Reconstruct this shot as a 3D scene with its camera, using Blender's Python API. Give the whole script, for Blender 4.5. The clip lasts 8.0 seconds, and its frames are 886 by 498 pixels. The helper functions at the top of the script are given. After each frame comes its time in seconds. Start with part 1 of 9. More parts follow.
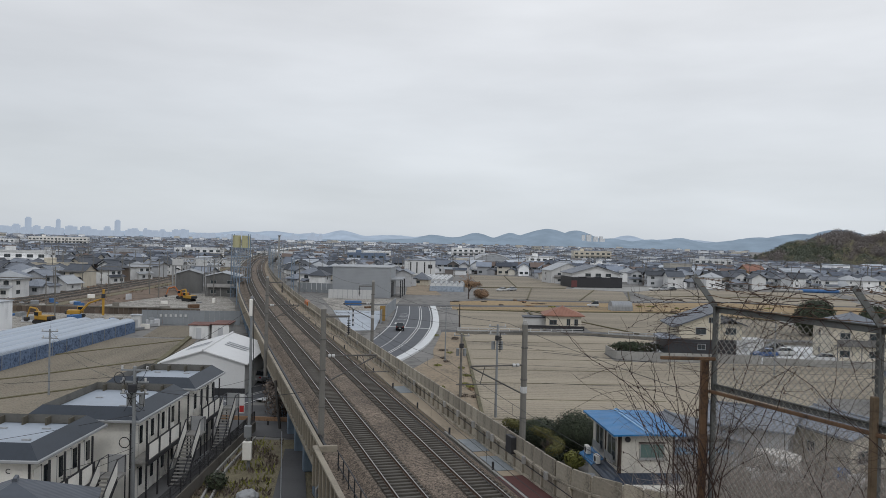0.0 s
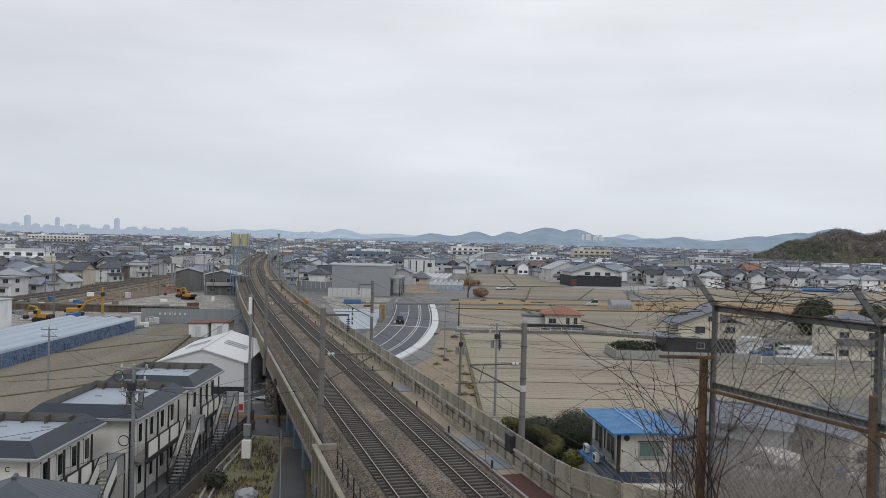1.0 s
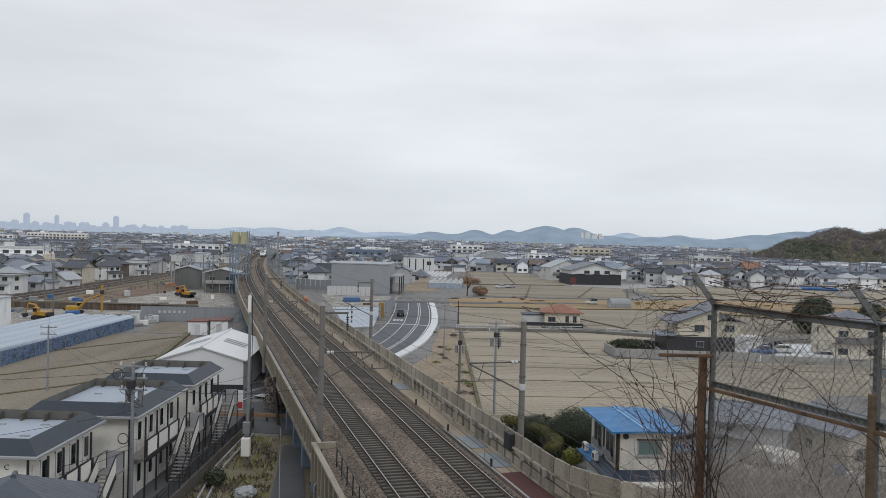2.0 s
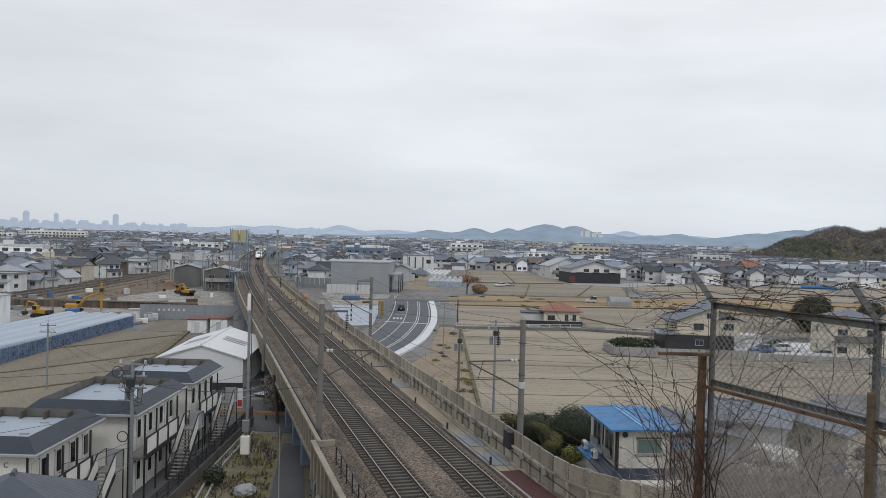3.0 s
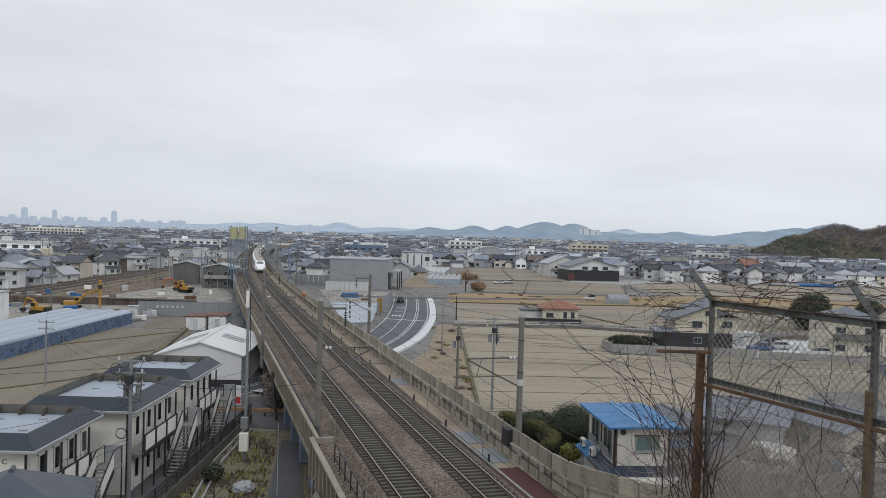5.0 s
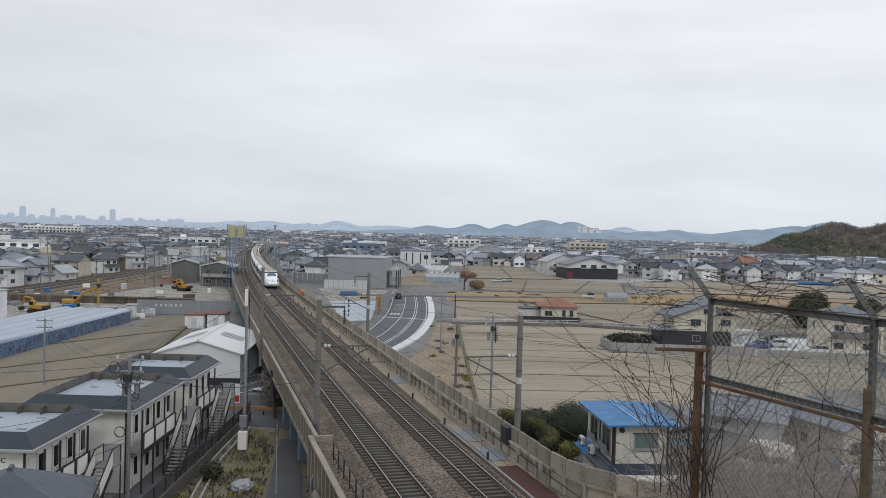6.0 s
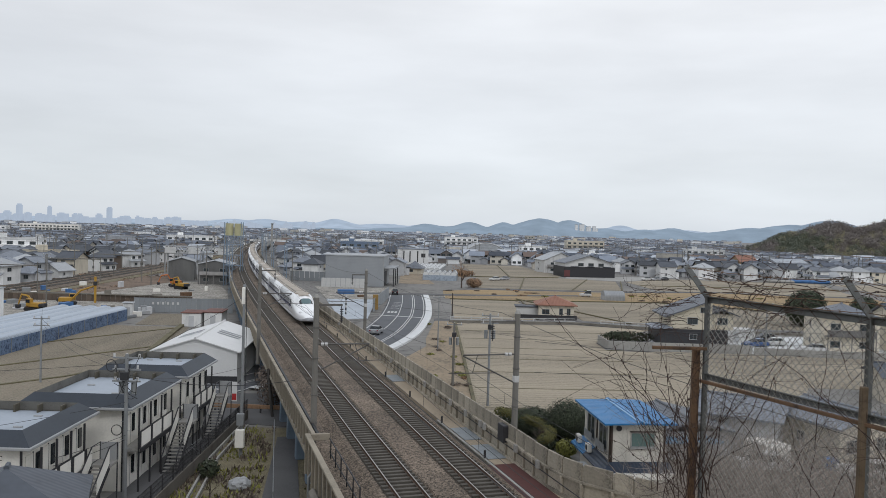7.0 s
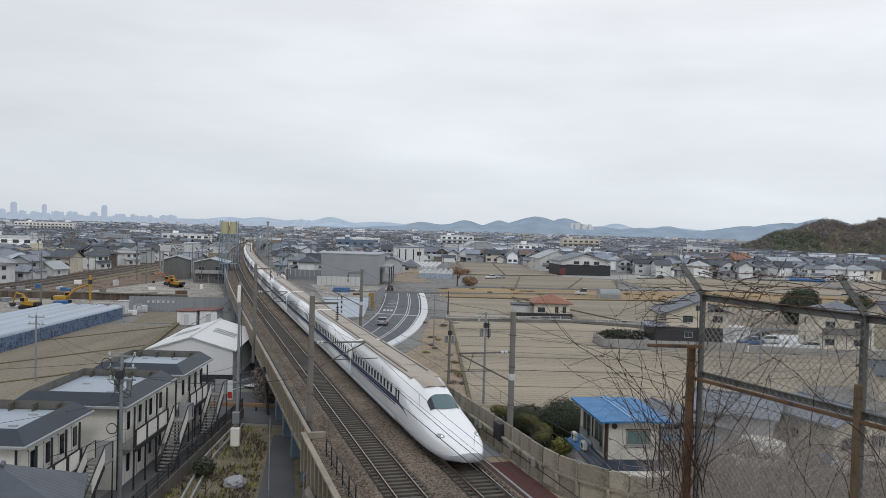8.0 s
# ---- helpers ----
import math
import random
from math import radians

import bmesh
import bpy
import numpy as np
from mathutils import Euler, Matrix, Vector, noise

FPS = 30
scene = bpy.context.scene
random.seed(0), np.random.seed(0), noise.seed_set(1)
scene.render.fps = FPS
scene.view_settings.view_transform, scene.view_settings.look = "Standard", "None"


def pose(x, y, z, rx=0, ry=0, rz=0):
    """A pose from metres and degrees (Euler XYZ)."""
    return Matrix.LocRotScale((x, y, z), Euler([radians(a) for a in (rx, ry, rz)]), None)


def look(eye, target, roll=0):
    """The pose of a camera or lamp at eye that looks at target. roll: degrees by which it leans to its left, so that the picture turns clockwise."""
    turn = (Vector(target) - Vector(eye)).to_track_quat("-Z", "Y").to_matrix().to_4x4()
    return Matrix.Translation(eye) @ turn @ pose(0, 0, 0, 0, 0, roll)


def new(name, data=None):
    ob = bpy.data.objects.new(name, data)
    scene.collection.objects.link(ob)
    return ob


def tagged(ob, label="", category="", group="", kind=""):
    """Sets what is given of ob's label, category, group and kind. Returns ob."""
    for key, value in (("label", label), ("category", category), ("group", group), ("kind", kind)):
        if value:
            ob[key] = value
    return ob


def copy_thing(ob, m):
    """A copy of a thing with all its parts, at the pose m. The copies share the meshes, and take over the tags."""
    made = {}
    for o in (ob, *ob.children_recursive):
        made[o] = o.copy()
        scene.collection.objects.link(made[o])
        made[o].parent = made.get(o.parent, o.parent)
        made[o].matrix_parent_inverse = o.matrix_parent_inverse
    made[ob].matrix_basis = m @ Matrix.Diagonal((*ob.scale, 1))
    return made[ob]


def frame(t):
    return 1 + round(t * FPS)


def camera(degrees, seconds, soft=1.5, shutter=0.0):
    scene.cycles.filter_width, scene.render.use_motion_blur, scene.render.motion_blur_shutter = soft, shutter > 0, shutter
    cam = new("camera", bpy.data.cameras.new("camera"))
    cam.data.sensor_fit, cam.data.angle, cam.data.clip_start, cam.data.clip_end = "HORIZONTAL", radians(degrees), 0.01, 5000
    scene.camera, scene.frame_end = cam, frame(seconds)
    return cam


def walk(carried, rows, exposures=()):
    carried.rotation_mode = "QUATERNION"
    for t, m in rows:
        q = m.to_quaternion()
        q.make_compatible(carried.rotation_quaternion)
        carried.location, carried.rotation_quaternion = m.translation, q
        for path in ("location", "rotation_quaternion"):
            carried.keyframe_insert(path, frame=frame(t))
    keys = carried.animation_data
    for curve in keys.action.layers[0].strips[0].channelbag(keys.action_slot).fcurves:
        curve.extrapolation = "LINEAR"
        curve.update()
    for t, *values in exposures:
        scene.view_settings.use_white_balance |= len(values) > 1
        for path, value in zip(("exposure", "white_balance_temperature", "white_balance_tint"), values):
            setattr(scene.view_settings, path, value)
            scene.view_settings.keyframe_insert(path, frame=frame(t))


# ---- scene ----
# camera: stands on the embankment, drifting slightly as it is held
EYE = (0.0, 0.0, 18.0)
cam = camera(58.5, 8.0, soft=0.75)
CAM_ROWS = [
    (0, 0.000, -0.573, 1.400),
    (0.5, -0.018, -0.617, 1.413),
    (1, -0.044, -0.675, 1.457),
    (1.5, -0.063, -0.737, 1.493),
    (3, -0.124, -0.923, 1.572),
    (3.5, -0.126, -0.983, 1.591),
    (4, -0.141, -1.037, 1.594),
    (4.5, -0.173, -1.071, 1.661),
    (6, -0.318, -1.234, 1.632),
    (6.5, -0.391, -1.310, 1.678),
    (7, -0.516, -1.354, 1.693),
    (7.5, -0.684, -1.399, 1.733),
    (8, -0.828, -1.477, 1.679),
]


def held(yaw, pitch, roll):
    turn = Matrix.Rotation(radians(yaw), 4, "Z") @ Matrix.Rotation(radians(90 + pitch), 4, "X") @ Matrix.Rotation(radians(roll), 4, "Z")
    return Matrix.Translation(EYE) @ turn


walk(cam, [(t, held(a, b, c)) for t, a, b, c in CAM_ROWS], [(0, -0.14), (1.0, -0.06), (3.0, 0.0), (8.0, 0.03)])

# world: a bright overcast sky with soft cloud, and one wide, weak sun behind it
world = bpy.data.worlds.new("overcast")
scene.world = world
world.use_nodes = True
wn, wl = world.node_tree.nodes, world.node_tree.links
wn.clear()
w_out, w_bg = wn.new("ShaderNodeOutputWorld"), wn.new("ShaderNodeBackground")
w_tc, w_map, w_noise, w_ramp = wn.new("ShaderNodeTexCoord"), wn.new("ShaderNodeMapping"), wn.new("ShaderNodeTexNoise"), wn.new("ShaderNodeValToRGB")
w_sep, w_hor, w_mix = wn.new("ShaderNodeSeparateXYZ"), wn.new("ShaderNodeValToRGB"), wn.new("ShaderNodeMix")
w_sky, w_add = wn.new("ShaderNodeTexSky"), wn.new("ShaderNodeMix")
w_map.inputs["Scale"].default_value = (2.0, 2.0, 9.0)
w_noise.inputs["Scale"].default_value, w_noise.inputs["Detail"].default_value = 1.6, 5
w_ramp.color_ramp.elements[0].position, w_ramp.color_ramp.elements[0].color = 0.3, (0.90, 0.90, 0.90, 1)
w_ramp.color_ramp.elements[1].position, w_ramp.color_ramp.elements[1].color = 0.7, (1.05, 1.05, 1.05, 1)
hr = w_hor.color_ramp
hr.elements[0].position, hr.elements[0].color = 0.0, (0.65, 0.70, 0.765, 1)
hr.elements[1].position, hr.elements[1].color = 0.30, (0.825, 0.84, 0.865, 1)
e = hr.elements.new(0.10)
e.color = (0.74, 0.77, 0.81, 1)
e = hr.elements.new(0.62)
e.color = (0.80, 0.84, 0.905, 1)
w_mix.data_type, w_mix.blend_type = "RGBA", "MULTIPLY"
w_mix.inputs["Factor"].default_value = 1.0
w_sky.sky_type, w_sky.sun_disc = "NISHITA", False
w_sky.sun_elevation, w_sky.sun_rotation = radians(48), radians(150)
w_add.data_type, w_add.blend_type = "RGBA", "ADD"
w_add.inputs["Factor"].default_value = 0.012
wl.new(w_tc.outputs["Generated"], w_map.inputs["Vector"])
wl.new(w_map.outputs["Vector"], w_noise.inputs["Vector"])
wl.new(w_noise.outputs["Fac"], w_ramp.inputs["Fac"])
wl.new(w_tc.outputs["Generated"], w_sep.inputs["Vector"])
wl.new(w_sep.outputs["Z"], w_hor.inputs["Fac"])
wl.new(w_hor.outputs["Color"], w_mix.inputs["A"])
wl.new(w_ramp.outputs["Color"], w_mix.inputs["B"])
w_side, w_even = wn.new("ShaderNodeMapRange"), wn.new("ShaderNodeMix")  # the cloud is thicker over the city
w_side.inputs["From Min"].default_value, w_side.inputs["From Max"].default_value = -0.5, 0.1
w_side.inputs["To Min"].default_value, w_side.inputs["To Max"].default_value = 0.87, 1.0
w_even.data_type, w_even.blend_type = "RGBA", "MULTIPLY"
w_even.inputs["Factor"].default_value = 1.0
wl.new(w_sep.outputs["X"], w_side.inputs["Value"])
wl.new(w_mix.outputs["Result"], w_even.inputs["A"])
wl.new(w_side.outputs["Result"], w_even.inputs["B"])
wl.new(w_even.outputs["Result"], w_add.inputs["A"])
wl.new(w_sky.outputs["Color"], w_add.inputs["B"])
wl.new(w_add.outputs["Result"], w_bg.inputs["Color"])
wl.new(w_bg.outputs["Background"], w_out.inputs["Surface"])
w_bg.inputs["Strength"].default_value = 1.0

sun = new("sun", bpy.data.lights.new("sun", "SUN"))
sun.data.energy, sun.data.angle, sun.data.color = 0.5, radians(14), (1.0, 0.99, 0.97)
sun.matrix_world = look((30, -60, 90), (0, 40, 0))


# ---- materials ----
ALBEDO_SCALE = 0.74  # scales base colours down evenly to set the land's brightness against the sky


def surf(name, col, rough=0.8, var=0.25, scale=0.6, fine=12.0, bump=0.15, metal=0.0, spread=0.0, island=0.0, tint=None, streak=None, lines=None, bump_dist=0.02, clean=False, rows=0.0, grit=0.5):
    """A weathered surface. var: stains at two scales; spread: brightness that differs from object to object, island: from piece to piece;
    streak: (sx, sy, sz) stretches the stains; lines: (axis, metres, depth) a ribbed relief, rows: how far it also tones the colour; tint: a second colour in the stains; grit: the weight of the fine grain."""
    # clean colours skip the overall brightness scaling
    if not clean:
        col = tuple(c * ALBEDO_SCALE for c in col)
        tint = tuple(c * ALBEDO_SCALE for c in tint) if tint else None
    m = bpy.data.materials.new(name)
    m.use_nodes = True
    n, l = m.node_tree.nodes, m.node_tree.links
    b = n["Principled BSDF"]
    b.inputs["Roughness"].default_value, b.inputs["Metallic"].default_value = rough, metal
    tc, mp = n.new("ShaderNodeTexCoord"), n.new("ShaderNodeMapping")
    l.new(tc.outputs["Object"], mp.inputs["Vector"])
    if streak:
        mp.inputs["Scale"].default_value = streak
    big, small = n.new("ShaderNodeTexNoise"), n.new("ShaderNodeTexNoise")
    big.inputs["Scale"].default_value, big.inputs["Detail"].default_value = scale, 4
    small.inputs["Scale"].default_value, small.inputs["Detail"].default_value = fine, 3
    l.new(mp.outputs["Vector"], big.inputs["Vector"])
    l.new(tc.outputs["Object"], small.inputs["Vector"])
    mul = n.new("ShaderNodeMath")
    mul.operation = "MULTIPLY_ADD"
    l.new(small.outputs["Fac"], mul.inputs[0])
    mul.inputs[1].default_value = grit
    if grit != 0.5:
        level = n.new("ShaderNodeMath")
        level.operation = "SUBTRACT"
        l.new(big.outputs["Fac"], level.inputs[0])
        level.inputs[1].default_value = (grit - 0.5) * 0.5
        l.new(level.outputs[0], mul.inputs[2])
    else:
        l.new(big.outputs["Fac"], mul.inputs[2])
    ramp = n.new("ShaderNodeValToRGB")
    dark = tint if tint else tuple(c * (1 - var) for c in col)
    light = tuple(min(1, c * (1 + var * 0.6)) for c in col)
    ramp.color_ramp.elements[0].position, ramp.color_ramp.elements[0].color = 0.5, (*dark, 1)
    ramp.color_ramp.elements[1].position, ramp.color_ramp.elements[1].color = 1.0, (*light, 1)
    mid = ramp.color_ramp.elements.new(0.7)
    mid.color = (*col, 1)
    tone = mul.outputs[0]
    if rows:
        rw, ra = n.new("ShaderNodeTexWave"), n.new("ShaderNodeMath")
        rw.bands_direction = lines[0]
        rw.inputs["Scale"].default_value, rw.inputs["Distortion"].default_value, rw.inputs["Detail"].default_value = math.pi * 2 / lines[1] / 20, 7.0, 3.0
        rw.inputs["Detail Scale"].default_value = 0.4
        l.new(tc.outputs["Object"], rw.inputs["Vector"])
        ra.operation = "MULTIPLY_ADD"
        l.new(rw.outputs["Fac"], ra.inputs[0])
        ra.inputs[1].default_value = rows
        l.new(mul.outputs[0], ra.inputs[2])
        sh = n.new("ShaderNodeMath")
        sh.operation = "SUBTRACT"
        l.new(ra.outputs[0], sh.inputs[0])
        sh.inputs[1].default_value = rows * 0.5
        tone = sh.outputs[0]
    l.new(tone, ramp.inputs["Fac"])
    last = ramp.outputs["Color"]
    for amount, node, sock in ((spread, "ShaderNodeObjectInfo", "Random"), (island, "ShaderNodeNewGeometry", "Random Per Island")):
        if amount:
            src, rng, mx = n.new(node), n.new("ShaderNodeMapRange"), n.new("ShaderNodeHueSaturation")
            rng.inputs["To Min"].default_value, rng.inputs["To Max"].default_value = 1 - amount, 1 + amount
            l.new(src.outputs[sock], rng.inputs["Value"])
            l.new(rng.outputs["Result"], mx.inputs["Value"])
            l.new(last, mx.inputs["Color"])
            last = mx.outputs["Color"]
    l.new(last, b.inputs["Base Color"])
    height = mul.outputs[0]
    if lines:
        axis, pitch, depth = lines
        wv = n.new("ShaderNodeTexWave")
        wv.bands_direction = axis
        wv.inputs["Scale"].default_value = math.pi * 2 / pitch / 20
        wv.inputs["Distortion"].default_value = 0.0
        l.new(tc.outputs["Object"], wv.inputs["Vector"])
        ad = n.new("ShaderNodeMath")
        ad.operation = "MULTIPLY_ADD"
        l.new(wv.outputs["Fac"], ad.inputs[0])
        ad.inputs[1].default_value = depth
        l.new(mul.outputs[0], ad.inputs[2])
        height = ad.outputs[0]
    bp = n.new("ShaderNodeBump")
    bp.inputs["Strength"].default_value, bp.inputs["Distance"].default_value = bump, bump_dist
    l.new(height, bp.inputs["Height"])
    l.new(bp.outputs["Normal"], b.inputs["Normal"])
    return m


def glassy(name, col, rough=0.08):
    m = bpy.data.materials.new(name)
    m.use_nodes = True
    b = m.node_tree.nodes["Principled BSDF"]
    b.inputs["Base Color"].default_value, b.inputs["Roughness"].default_value = (*col, 1), rough
    b.inputs["IOR"].default_value = 1.5
    return m


def glow(name, col, strength, base=None):
    m = bpy.data.materials.new(name)
    m.use_nodes = True
    b = m.node_tree.nodes["Principled BSDF"]
    b.inputs["Base Color"].default_value = (*(base or col), 1)
    b.inputs["Emission Color"].default_value, b.inputs["Emission Strength"].default_value = (*col, 1), strength
    b.inputs["Roughness"].default_value = 0.9
    return m


CONCRETE = surf("concrete", (0.255, 0.235, 0.20), 0.9, 0.45, 0.5, 9, 0.2, spread=0.12, streak=(1, 1, 0.25))
CONCRETE_LIGHT = surf("pale concrete", (0.42, 0.41, 0.385), 0.9, 0.3, 0.5, 9, 0.15, spread=0.08)
CONCRETE_POLE = surf("pole concrete", (0.22, 0.21, 0.19), 0.85, 0.3, 1.5, 14, 0.12, streak=(1, 1, 0.2))


def stones(name, dark, light, size):
    """Broken stone: every pebble its own tone, with the gaps between them dark."""
    m = bpy.data.materials.new(name)
    m.use_nodes = True
    n, l = m.node_tree.nodes, m.node_tree.links
    b = n["Principled BSDF"]
    b.inputs["Roughness"].default_value = 0.95
    tc, vo, big, ramp, mx = n.new("ShaderNodeTexCoord"), n.new("ShaderNodeTexVoronoi"), n.new("ShaderNodeTexNoise"), n.new("ShaderNodeValToRGB"), n.new("ShaderNodeHueSaturation")
    vo.inputs["Scale"].default_value = 1 / size
    big.inputs["Scale"].default_value, big.inputs["Detail"].default_value = 0.25, 5
    l.new(tc.outputs["Object"], vo.inputs["Vector"])
    l.new(tc.outputs["Object"], big.inputs["Vector"])
    sp = n.new("ShaderNodeSeparateColor")
    l.new(vo.outputs["Color"], sp.inputs["Color"])
    l.new(sp.outputs["Red"], ramp.inputs["Fac"])
    ramp.color_ramp.elements[0].color, ramp.color_ramp.elements[1].color = (*dark, 1), (*light, 1)
    mr = n.new("ShaderNodeMapRange")
    mr.inputs["From Min"].default_value, mr.inputs["From Max"].default_value = 0.3, 0.7
    mr.inputs["To Min"].default_value, mr.inputs["To Max"].default_value = 0.7, 1.25
    l.new(big.outputs["Fac"], mr.inputs["Value"])
    l.new(mr.outputs["Result"], mx.inputs["Value"])
    l.new(ramp.outputs["Color"], mx.inputs["Color"])
    l.new(mx.outputs["Color"], b.inputs["Base Color"])
    bp = n.new("ShaderNodeBump")
    bp.inputs["Strength"].default_value, bp.inputs["Distance"].default_value = 0.8, size * 0.6
    bp.invert = True
    l.new(vo.outputs["Distance"], bp.inputs["Height"])
    l.new(bp.outputs["Normal"], b.inputs["Normal"])
    return m


PALE_KERB = surf("fresh white concrete", (0.62, 0.63, 0.63), 0.8, 0.12, 0.4, 5, 0.05, clean=True)
BALLAST = stones("brown ballast", (0.034, 0.026, 0.019), (0.275, 0.215, 0.163), 0.09)
BALLAST_BROWN = stones("brown track bed", (0.024, 0.018, 0.013), (0.155, 0.118, 0.09), 0.09)
BALLAST_GREY = stones("dark track bed", (0.018, 0.015, 0.012), (0.10, 0.082, 0.066), 0.10)
# parapet panels: recess shade painted in; the yard's block wall is simply dark
PANEL_DARK = surf("dark grey for recess shade and block wall", (0.17, 0.155, 0.132), 0.9, 0.4, 0.6, 9, 0.2, spread=0.2, streak=(1, 1, 0.2))
TAN_CONCRETE = surf("tan stained concrete", (0.37, 0.325, 0.255), 0.9, 0.35, 0.5, 9, 0.2, streak=(1, 1, 0.25))
GRAVEL = stones("grey works gravel", (0.17, 0.158, 0.14), (0.47, 0.44, 0.39), 0.28)
FIELD_DARK = surf("dark winter stubble", (0.29, 0.248, 0.185), 0.95, 0.4, 0.12, 5, 0.8, lines=("X", 0.55, 0.6), streak=(1.3, 0.15, 1), bump_dist=0.15, rows=0.08, grit=1.2)
WALL_CONCRETE = surf("parapet concrete", (0.43, 0.385, 0.31), 0.9, 0.6, 0.9, 9, 0.2, spread=0.26, streak=(1, 1, 0.2))
DUSTY = surf("dusty walkway", (0.42, 0.345, 0.255), 0.95, 0.35, 0.3, 5, 0.3)
SLEEPER = surf("sleeper concrete", (0.12, 0.108, 0.092), 0.9, 0.3, 2, 15, 0.2, spread=0.12)
RAIL_TOP = surf("polished rail", (0.42, 0.40, 0.38), 0.3, 0.1, 2, 20, 0.05, metal=0.9)
RAIL_RUST = surf("rusty rail", (0.12, 0.07, 0.045), 0.8, 0.4, 3, 25, 0.2)
STEEL_GALV = surf("galvanised steel", (0.36, 0.375, 0.385), 0.55, 0.15, 2, 20, 0.05, metal=0.4)
STEEL_BRACKET = surf("weathered bracket steel", (0.17, 0.16, 0.15), 0.6, 0.25, 3, 20, 0.05, metal=0.3)
STEEL_DARK = surf("dark steel", (0.05, 0.05, 0.055), 0.6, 0.2, 3, 20, 0.05, metal=0.3)
STEEL_BLUE = surf("blue-grey painted steel", (0.25, 0.33, 0.42), 0.6, 0.2, 1, 15, 0.05)
RUST = surf("rusted brown steel", (0.17, 0.098, 0.055), 0.85, 0.5, 6, 40, 0.4, tint=(0.06, 0.04, 0.03))
WIRE = surf("wire", (0.03, 0.03, 0.032), 0.6, 0.1, 5, 20, 0.0)
ASPHALT = surf("asphalt", (0.135, 0.142, 0.155), 0.9, 0.2, 0.3, 14, 0.3)
ASPHALT_OLD = surf("worn asphalt", (0.13, 0.13, 0.133), 0.9, 0.25, 0.2, 10, 0.3)
PAINT_WHITE = surf("road paint", (0.72, 0.72, 0.71), 0.7, 0.12, 2, 20, 0.1)
EARTH = surf("bare town ground", (0.25, 0.24, 0.225), 0.95, 0.35, 0.05, 0.5, 0.3, tint=(0.13, 0.125, 0.115), grit=1.2)
FIELD = surf("stubble field", (0.37, 0.317, 0.238), 0.95, 0.45, 0.08, 4.5, 0.8, spread=0.10, lines=("Y", 1.1, 0.6), streak=(0.15, 1.3, 1), bump_dist=0.15, rows=0.13, grit=0.9)
FIELD_GOLD = surf("dry golden grass", (0.41, 0.29, 0.15), 0.95, 0.45, 0.12, 1.6, 0.6, spread=0.08, tint=(0.24, 0.19, 0.12), bump_dist=0.15, streak=(0.3, 1.6, 1), grit=1.2)
SOIL = surf("ochre soil", (0.35, 0.275, 0.19), 0.95, 0.4, 0.25, 2.5, 0.6, tint=(0.20, 0.165, 0.12), bump_dist=0.1, grit=1.1)
BUND = surf("grassy bank", (0.17, 0.15, 0.085), 0.95, 0.4, 0.4, 5, 0.8, bump_dist=0.1)
GRASS = surf("rough grass", (0.23, 0.20, 0.125), 0.95, 0.6, 0.6, 6, 0.9, tint=(0.20, 0.165, 0.12), bump_dist=0.15, grit=1.1)
TRAIN_WHITE = surf("white train paint", (0.87, 0.875, 0.88), 0.2, 0.03, 0.4, 6, 0.01, clean=True)
TRAIN_ROOF = surf("dusty roof paint", (0.36, 0.305, 0.245), 0.5, 0.15, 0.6, 6, 0.04, clean=True)
TRAIN_GREY = surf("grey skirt", (0.36, 0.37, 0.39), 0.45, 0.15, 1, 8, 0.03, clean=True)
TRAIN_BLUE = surf("navy stripe", (0.012, 0.032, 0.12), 0.25, 0.05, 1, 8, 0.0, clean=True)
GLASS_DARK = glassy("dark glass", (0.015, 0.02, 0.025))
GLASS_WINDOW = glassy("window glass", (0.05, 0.06, 0.065), 0.12)
GLASS_SHIELD = glassy("cab windscreen", (0.10, 0.16, 0.17), 0.05)
HEADLIGHT = glow("headlight", (1.0, 0.98, 0.92), 1.4)


# ---- mesh helpers ----
def ob_from(name, bm, materials, parent=None, label="", smooth=False, m=None):
    me = bpy.data.meshes.new(name)
    bm.to_mesh(me)
    bm.free()
    for x in materials if isinstance(materials, (list, tuple)) else [materials]:
        me.materials.append(x)
    if smooth:
        me.polygons.foreach_set("use_smooth", [True] * len(me.polygons))
    ob = new(name, me)
    if parent:
        ob.parent = parent
    if m is not None:
        ob.matrix_basis = m
    if label:
        tagged(ob, label)
    return ob


def part(name, bm, material, parent, label="", smooth=False, m=None):
    return ob_from(name, bm, material, parent, label, smooth, m)


def thing(name, label, category, group="", m=None, kind=""):
    ob = new(name)
    if m is not None:
        ob.matrix_basis = m
    return tagged(ob, label, category, group, kind)


def again(ob, name, m, parent=None):
    """Another object on the same mesh."""
    o = new(name, ob.data)
    o.parent = parent or ob.parent
    o.matrix_basis = m
    return o


def box(bm, x0, x1, y0, y1, z0, z1, mi=0, bevel=0.0, m=None):
    made = bmesh.ops.create_cube(bm, size=1)["verts"]
    t = Matrix.Translation(((x0 + x1) / 2, (y0 + y1) / 2, (z0 + z1) / 2)) @ Matrix.Diagonal((x1 - x0, y1 - y0, z1 - z0, 1))
    bmesh.ops.transform(bm, matrix=(m @ t) if m is not None else t, verts=made)
    faces = list({f for v in made for f in v.link_faces})
    if bevel:
        edges = list({e for f in faces for e in f.edges})
        faces += bmesh.ops.bevel(bm, geom=edges, offset=bevel, segments=1, affect="EDGES", profile=0.5)["faces"]
    for f in faces:
        if f.is_valid:
            f.material_index = mi
    return bm


def boxed(*dims, bevel=0.0):
    return box(bmesh.new(), *dims, bevel=bevel)


